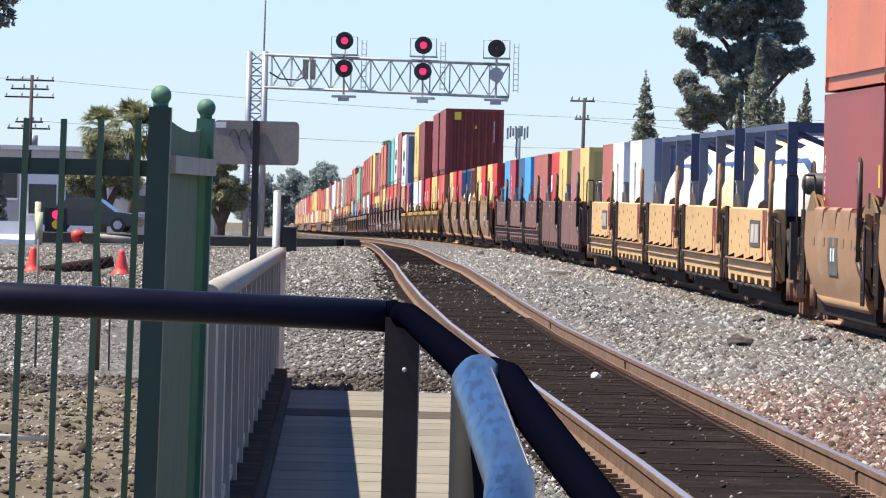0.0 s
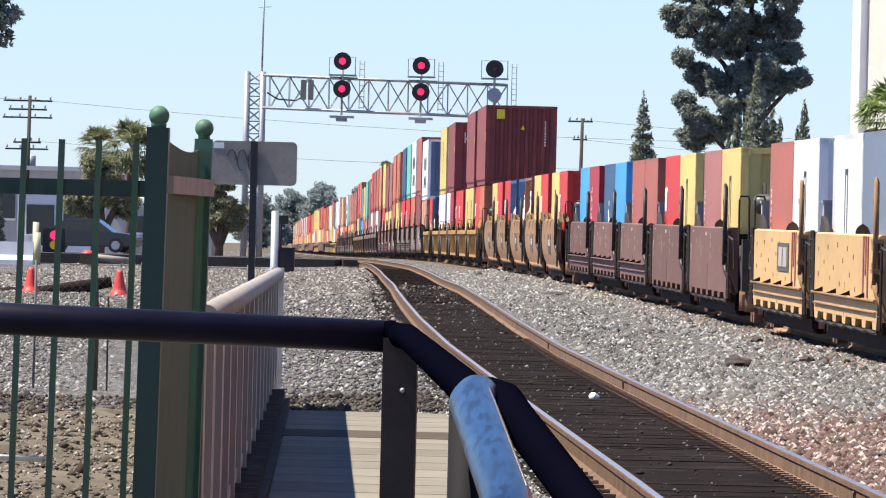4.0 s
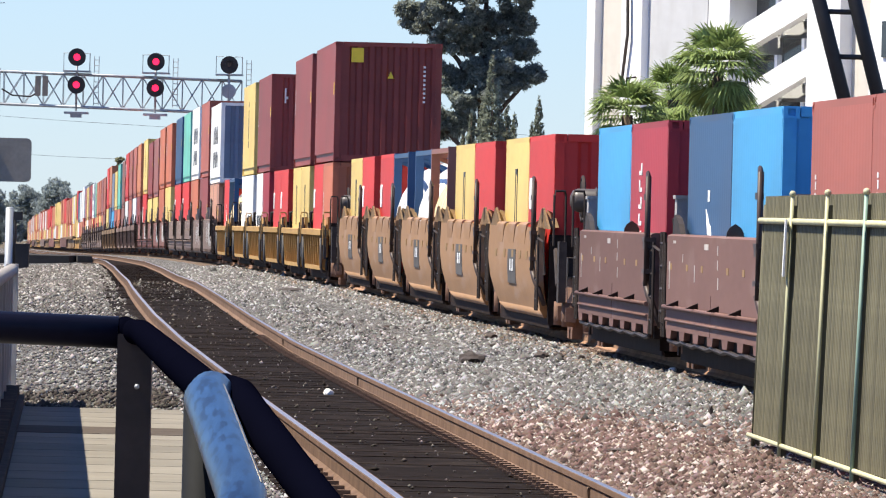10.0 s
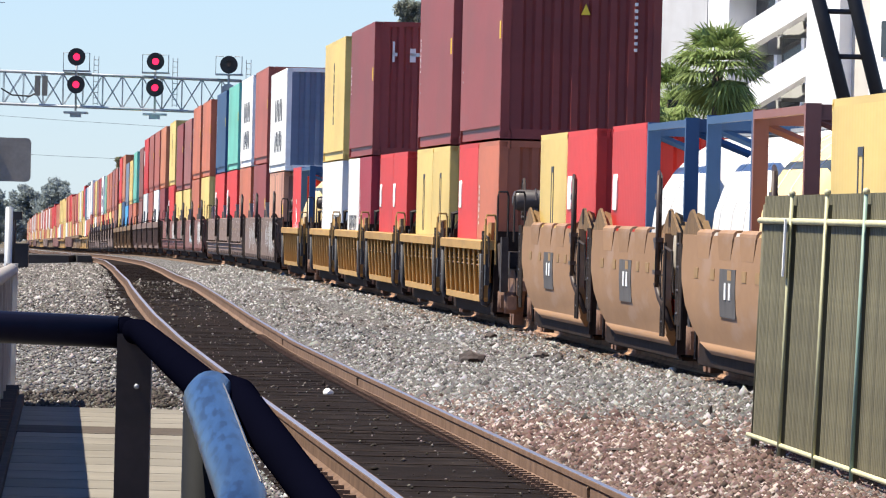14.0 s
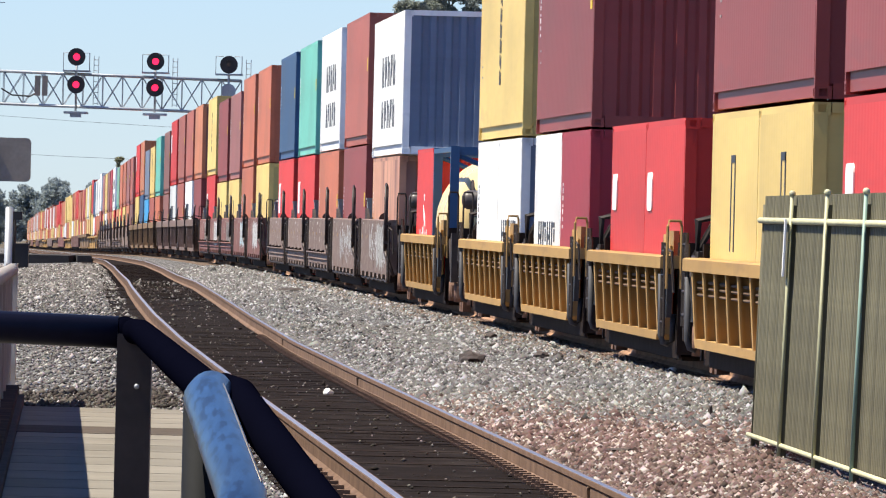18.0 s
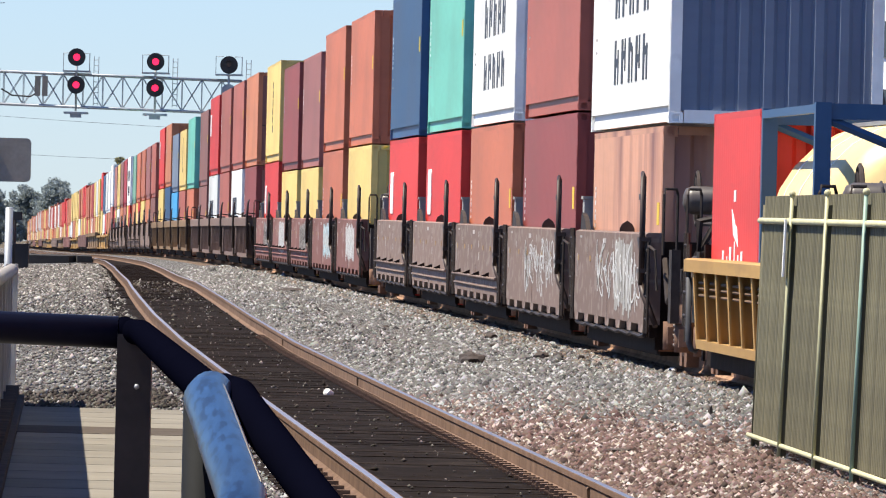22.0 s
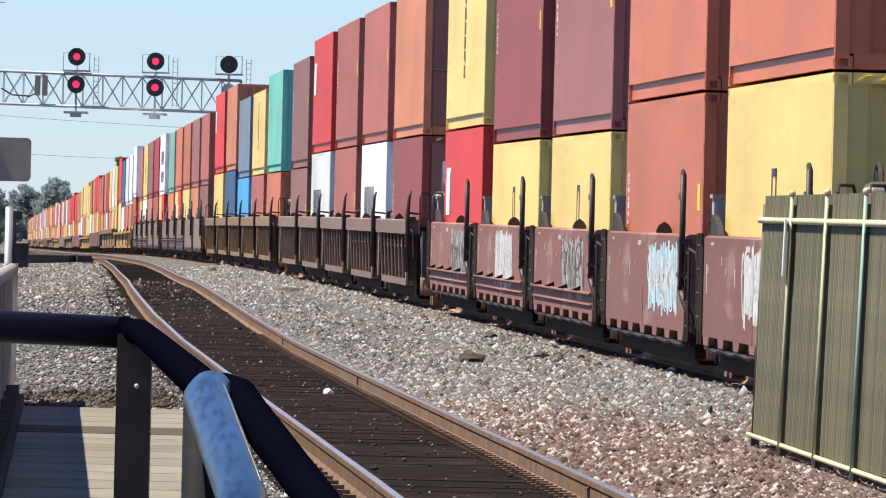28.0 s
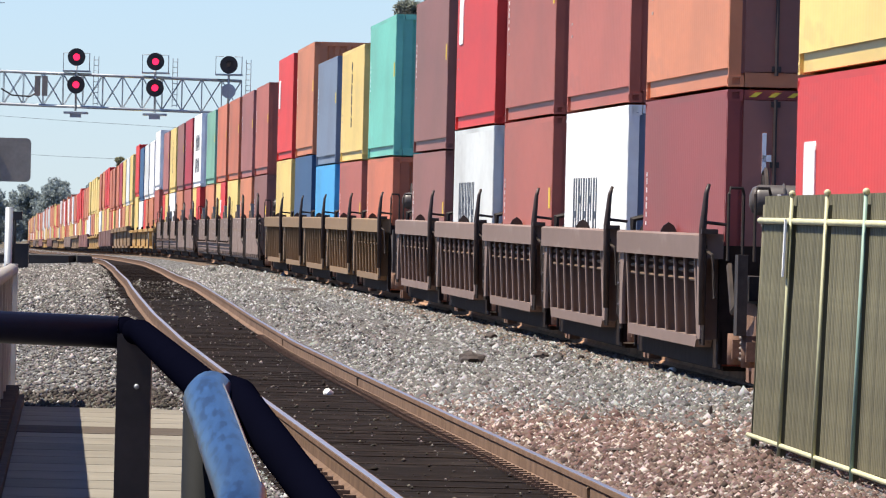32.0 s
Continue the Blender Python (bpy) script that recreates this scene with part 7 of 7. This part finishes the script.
# ---------------------------------------------------------------- poles and wires
def utility_pole(x, y, z0, z1, arms, label):
    p = thing("utility_pole", (x, y, 0), label, "utility pole", "utility poles")
    b = bm_new()
    tube(b, [(0, 0, z0), (0.12, 0, z1)], [0.15, 0.10], 10)
    part("pole", b, POLE_WOOD, p)
    for z, w in arms:
        b = bm_new()
        box(b, -w, w, -0.05, 0.05, z - 0.05, z + 0.05)
        a = part("crossarm", b, POLE_WOOD, p)
        for i in range(4):
            b = bm_new()
            tube(b, [(-w + 0.1 + i * (2 * w - 0.2) / 3, 0, z + 0.07), (-w + 0.1 + i * (2 * w - 0.2) / 3, 0, z + 0.27)], 0.05, 8)
            part("insulator", b, GALV, a)
    return p


utility_pole(-7.99, 550, -2, 8.3, [(8.1, 0.75), (7.0, 0.45)], "dark timber utility pole with short crossarms")
utility_pole(-39.4, 520, -1.5, 8.5, [(8.2, 1.4), (7.7, 1.1), (5.8, 0.8)], "dark timber utility pole with several crossarms")
pl = utility_pole(-41.3, 545, -1.5, 7.8, [(7.5, 1.5), (5.6, 1.3)], "grey timber utility pole with a transformer")
b = bm_new()
tube(b, [(0.3, -0.2, 4.4), (0.3, -0.2, 5.2)], 0.28, 12)
part("transformer", b, GALV, pl, "grey transformer can")
for k, (a, c, sag) in enumerate((((-120, 520, 9.2), (-39.4, 520, 8.3), 0.4), ((-39.4, 520, 8.3), (30, 560, 8.0), 1.2), ((-39.4, 520, 5.9), (30, 560, 6.8), 1.2), ((-7.99, 550, 8.2), (60, 560, 6.4), 0.8), ((-7.99, 550, 7.0), (60, 560, 4.9), 0.8))):
    b = bm_new()
    pts = [Vector(a).lerp(Vector(c), i / 12) - Vector((0, 0, sag * 4 * (i / 12) * (1 - i / 12))) for i in range(13)]
    tube(b, pts, 0.009, 5)
    tagged(part("overhead_wire", b, STEEL), "thin overhead wire against the sky", "wire", "overhead wires")


def antenna():
    a = thing("phone_mast", (-12.1, 560, 0), "grey phone mast with clustered panel antennas", "mast")
    b = bm_new()
    tube(b, [(0, 0, -2), (0, 0, 6.6)], 0.2, 10)
    part("mast", b, GALV, a)
    for i in range(8):
        b = bm_new()
        x = -0.62 + i * 0.175
        box(b, x - 0.06, x + 0.06, -0.3, -0.2, 5.75 + 0.1 * (i % 3), 6.45 + 0.12 * (i % 2))
        part("panel_antenna", b, GALV, a)


antenna()


# ---------------------------------------------------------------- trees
def leaf_mesh(name, blobs, n, size, material, seed, droop=0.0, aspect=1.6):
    """A crown of many small leaf clumps inside uneven blobs (x, y, z, rx, ry, rz)."""
    r = np.random.default_rng(seed)
    vol = np.array([q[3] * q[4] * q[5] for q in blobs]) ** 0.7
    pick_ = r.choice(len(blobs), n, p=vol / vol.sum())
    bl = np.array(blobs)[pick_]
    d = r.normal(0, 1, (n, 3))
    d /= np.linalg.norm(d, axis=1, keepdims=True)
    rad = r.uniform(0.30, 1.0, (n, 1)) ** 0.5 * r.uniform(0.75, 1.28, (n, 1))
    c = bl[:, :3] + d * rad * bl[:, 3:]
    a = r.normal(0, 1, (n, 3))
    a /= np.linalg.norm(a, axis=1, keepdims=True)
    b_ = np.cross(a, r.normal(0, 1, (n, 3)))
    b_ /= np.linalg.norm(b_, axis=1, keepdims=True)
    s = size * r.lognormal(0, 0.35, (n, 1))
    a, b_ = a * s * aspect, b_ * s
    a[:, 2] -= droop * s[:, 0]
    v = np.stack([c - a, c + b_ * 0.6, c + a, c - b_ * 0.6], 1)
    me = bpy.data.meshes.new(name)
    me.vertices.add(n * 4)
    me.vertices.foreach_set("co", v.reshape(-1))
    me.loops.add(n * 4)
    me.loops.foreach_set("vertex_index", np.arange(n * 4, dtype=np.int32))
    me.polygons.add(n)
    me.polygons.foreach_set("loop_start", np.arange(0, n * 4, 4, dtype=np.int32))
    me.materials.append(material)
    me.update(calc_edges=True)
    return me


def tree(base, trunk, limbs, blobs, n, size, leaf, label, category="tree", seed=1, name="tree", **kw):
    t = thing(name, base, label, category)
    b = bm_new()
    tube(b, [p[:3] for p in trunk], [p[3] for p in trunk], 12)
    part("trunk", b, BARK, t)
    for pts in limbs:
        b = bm_new()
        tube(b, [p[:3] for p in pts], [0.05 + 0.16 * (1 - i / len(pts)) for i in range(len(pts))], 8)
        part("limb", b, BARK, t)
    part("crown", leaf_mesh("crown", blobs, n, size, leaf, seed, **kw), None, t)
    return t


def scatter_blobs(core, n, spread, r, seed):
    """Small clumps round a few large ones."""
    g = random.Random(seed)
    out = []
    for _ in range(n):
        q = g.choice(core)
        a, c = g.uniform(0, math.tau), g.uniform(-1, 1)
        w = math.sqrt(1 - c * c)
        k = g.uniform(0.5, 1.0) * spread
        rr = r * g.uniform(0.6, 1.3)
        out.append((q[0] + q[3] * k * w * math.cos(a), q[1] + q[4] * k * w * math.sin(a), q[2] + q[5] * k * c, rr, rr, rr * 0.75))
    return out


# the tall pine; clumps as (x, y, z, rx, ry, rz) round its foot
core = [(x, y, z, r, r, r * 0.9) for x, y, z, r in (
        (-4.0, 1.1, 17.0, 1.13), (-4.9, 1.1, 17.5, 0.47), (-3.1, -1.1, 17.5, 0.93), (-1.1, -1.0, 17.4, 1.6), (0.6, 0.8, 16.7, 1.06), (2.3, 0.6, 17.5, 1.26),
        (2.9, 0.4, 16.7, 0.73), (-2.0, -0.5, 15.8, 1.26), (-0.3, 0.3, 15.3, 1.33), (1.9, 0.3, 16.0, 1.06), (2.7, 0.2, 15.0, 0.93), (1.2, -0.8, 13.9, 1.26),
        (3.6, -0.2, 13.4, 0.56), (2.2, -0.3, 13.0, 1.0), (-4.1, 0.5, 14.5, 0.56), (-3.2, 1.2, 13.6, 0.73), (-2.6, 1.1, 12.8, 0.56), (-1.6, 0.1, 12.4, 1.0),
        (-1.9, -0.1, 13.2, 0.66), (-0.2, -0.6, 13.5, 1.13), (-0.9, -1.1, 11.4, 0.8), (0.9, -1.1, 12.3, 1.06), (-4.0, -0.1, 11.8, 0.51), (-3.4, -0.4, 10.9, 0.82),
        (-2.8, -0.3, 10.2, 0.73), (-3.3, 0.9, 9.3, 1.0), (-1.7, 0.1, 10.0, 0.86), (-0.9, 0.1, 10.2, 0.66), (-4.4, -0.6, 19.0, 0.8), (-2.4, -1.1, 19.1, 1.46),
        (-0.0, -0.4, 19.4, 1.73), (2.4, -0.9, 19.1, 1.2), (-1.2, 0.0, 21.2, 1.46), (1.0, 1.2, 21.3, 1.2),
)]
tree((2.1, 600, -1.5), [(0.6, 0, 0, 0.5), (0.5, 0, 7, 0.42), (0.2, 0.6, 12, 0.30), (0.4, 0.6, 19.5, 0.12)],
     [[(0.5, 0, 6), (-1.2, 0, 8.6), (-3.2, -0.2, 10.6)], [(0.5, 0, 8.6), (-1.4, 0.3, 11.4), (-3.9, 0.5, 14.3)], [(0.4, 0, 9.5), (1.8, -0.3, 11.4), (3.5, -0.2, 13.3)], [(0.3, 0, 11), (-1.4, 0.5, 14.2), (-3.8, 1.0, 16.9)]],
     scatter_blobs(core, 1100, 0.95, 0.42, 3), 190000, 0.068, PINE, "tall dark pine with an uneven open crown beyond the tracks", seed=3)


def spruce(x, y, z0, h, w, seed, label="slender pointed conifer beyond the tracks"):
    blobs = []
    g = random.Random(seed)
    k = 0
    z = 0.12 * h
    while z < h:
        r = 1.35 * w * (1 - z / h) ** 0.8 + 0.05
        for _ in range(4):
            a = g.uniform(0, math.tau)
            blobs.append((r * 0.6 * math.cos(a), r * 0.6 * math.sin(a), z + g.uniform(-0.1, 0.1), r * 0.5, r * 0.5, 0.16 + r * 0.12))
        z += 0.30
        k += 1
    return tree((x, y, z0), [(0, 0, 0, 0.16), (0, 0, h * 0.98, 0.02)], [], blobs, int(7000 + 800 * h), 0.062, SPRUCE, label, seed=seed, droop=0.5)


spruce(-4.55, 600, 0.0, 10.7, 1.25, 21)
spruce(2.9, 578, -1, 14.0, 1.22, 22)
spruce(2.3, 580, -1, 11.0, 0.99, 23)
spruce(1.6, 582, -1, 10.1, 0.84, 24)
spruce(3.9, 584, -1, 10.7, 0.91, 25)
spruce(4.4, 586, -1, 10.2, 0.84, 26)
spruce(6.0, 588, -1, 11.3, 0.88, 27)
spruce(5.6, 590, -1, 9.6, 0.64, 28)
spruce(1.1, 592, -1, 9.0, 0.69, 29)
spruce(3.6, 594, -1, 9.9, 1.07, 30)


def palm(x, y, z0, h, r, seed, label, leaves=None):
    t = thing("palm_tree", (x, y, z0), label, "palm tree", "fan palms by the white building")
    b = bm_new()
    tube(b, [(0, 0, 0), (0.1, 0, h * 0.5), (0, 0, h)], [0.32, 0.24, 0.22], 12)
    part("trunk", b, BARK, t)
    g = random.Random(seed)
    verts, faces = [], []
    for i in range(64):
        az, el = g.uniform(0, math.tau), g.uniform(-1.05, 1.4)
        out = Vector((math.cos(az) * math.cos(el), math.sin(az) * math.cos(el), math.sin(el)))
        side = out.cross(Vector((0, 0, 1))).normalized()
        hub = Vector((0, 0, h)) + out * r * 0.42
        up = side.cross(out)
        for j in range(15):
            f = (j / 14 - 0.5) * 2.5
            tip_way = (out * math.cos(f) + side * math.sin(f)).normalized()
            ln = r * g.uniform(0.48, 0.62) * (0.75 + 0.25 * math.cos(f))
            wv = tip_way.cross(up).normalized() * 0.024 * r
            mid = hub + tip_way * ln * 0.6 - Vector((0, 0, 0.03))
            tip = hub + tip_way * ln - Vector((0, 0, 0.16 * r * g.uniform(0.5, 1.4)))
            k = len(verts)
            verts += [hub, mid + wv, tip, mid - wv]
            faces.append((k, k + 1, k + 2, k + 3))
        k = len(verts)
        st = side * 0.02
        verts += [Vector((0, 0, h)) + st, hub + st, hub - st, Vector((0, 0, h)) - st]
        faces.append((k, k + 1, k + 2, k + 3))
    part("fronds", soup("fronds", [tuple(v) for v in verts], faces, leaves or PALM), None, t)
    return t


palm(10.9, 365, -1, 9.2, 2.5, 1, "green fan palm in front of the white building")
palm(9.3, 372, -1, 8.1, 2.0, 2, "green fan palm in front of the white building")
palm(7.35, 368, -1, 7.4, 2.0, 3, "green fan palm in front of the white building")
palm(10.0, 380, -1, 7.4, 2.1, 4, "green fan palm in front of the white building")
palm(12.2, 378, -1, 7.0, 2.0, 5, "green fan palm in front of the white building")


def round_tree(x, y, z0, h, w, n, size, leaf, label, seed, category="tree"):
    core_ = [(0, 0, h * 0.72, w * 0.6, w * 0.6, h * 0.22), (-w * 0.45, 0, h * 0.6, w * 0.4, w * 0.4, h * 0.16), (w * 0.45, 0, h * 0.62, w * 0.42, w * 0.4, h * 0.18), (0, 0, h * 0.9, w * 0.35, w * 0.35, h * 0.12)]
    return tree((x, y, z0), [(0, 0, 0, 0.22), (0.1, 0, h * 0.4, 0.18), (0, 0, h * 0.75, 0.06)],
                [[(0.05, 0, h * 0.3), (w * 0.4, 0, h * 0.6)], [(0.05, 0, h * 0.3), (-w * 0.4, 0, h * 0.58)]],
                scatter_blobs(core_, 40, 0.95, w * 0.22, seed), n, size, leaf, label, category, seed=seed)


round_tree(-29.0, 430, -1, 5.4, 1.9, 34000, 0.046, OLIVE_LEAF, "olive-green tree beyond the green fence", 31)
round_tree(-23.9, 440, -1, 4.6, 1.6, 30000, 0.046, OLIVE_LEAF, "dull olive tree behind the sign", 32)
round_tree(-23.2, 400, -1, 3.4, 1.1, 22000, 0.04, BUSH, "grey-green bush behind the sign", 33, "bush")
round_tree(-26.3, 470, -1, 6.4, 1.3, 24000, 0.05, OLIVE_LEAF, "feathery tree behind the fence posts", 35)
t = palm(-29.2, 455, -1, 6.1, 1.9, 6, "tall palm beyond the crossing", DULL_PALM)
t = palm(-31.9, 470, -1, 6.2, 1.5, 7, "shaggy palm beyond the crossing", DULL_PALM)
spruce(-38.3, 480, -1, 6.5, 0.75, 36, "dark pointed conifer by the poles")
# an overhanging branch at the clip's left edge
tree((-13.6, 140, -0.5), [(0, 0, 0, 0.16), (0.1, 0, 3.0, 0.12), (0.6, 0, 5.6, 0.05)], [[(0.3, 0, 4.0), (1.6, 0, 5.4), (2.4, 0, 5.2)]],
     scatter_blobs([(2.45, 0, 5.15, 0.42, 0.5, 0.42), (1.6, 0, 5.5, 0.8, 0.8, 0.6), (2.3, 0, 5.7, 0.45, 0.5, 0.3)], 55, 0.9, 0.17, 8), 7000, 0.030, PINE, "dark-leaved tree hanging over the verge", seed=9)

# a lone tree behind the far train, and the woods along the line
round_tree(-32.3, 900, -4, 12.0, 1.3, 9000, 0.09, OLIVE_LEAF, "dull green treetop that shows above the far train", 37)
# the pale bluish leaf colour holds the haze of the distance
HAZE_GREEN = leaf_mat("haze_tinted_leaves", (0.275, 0.315, 0.310), 0.22, 0.4)
for k, (x, y, wdt, hgt) in enumerate(((-138, 2780, 8, 11.5), (-130, 2820, 7, 12.5), (-119, 2790, 7, 15.0), (-110, 2800, 6, 13.0), (-105, 2815, 6, 12.0), (-124, 2850, 17, 8.5))):
    g = random.Random(60 + k)
    blobs = []
    for _ in range(110):
        u = g.uniform(-1, 1)
        top = hgt * (0.72 + 0.28 * math.cos(u * 2.2)) * g.uniform(0.78, 1.0)
        blobs.append((x + u * wdt, y + g.uniform(-8, 8), -7 + (top + 5.5) * g.uniform(0.1, 1.0), g.uniform(1.0, 2.4), 2.0, g.uniform(0.9, 1.9)))
    tagged(new("far_woods", leaf_mesh("far_woods", blobs, 30000, 0.24, HAZE_GREEN, 70 + k)), "green woods far along the line with haze put into their colour", "trees", kind="stuff")


def motions():
    """The train rolls towards the camera at an even speed; the red cap of the gate slides away at the start."""
    walk(gate_cap, [(t, pose(x, 0, 0)) for t, x in ((0, 0.0), (1, 0.0), (1.5, 0.03), (2, 0.14), (2.5, 0.26), (3, 0.46), (32, 0.46))])
    times = [0, 4, 8, 12, 16, 20, 24, 28, 32]
    for ob, s, z in ROLLING:
        walk(ob, [(t, on_line(s - SPEED * (t - AT), 0.0, z)) for t in times])


motions()
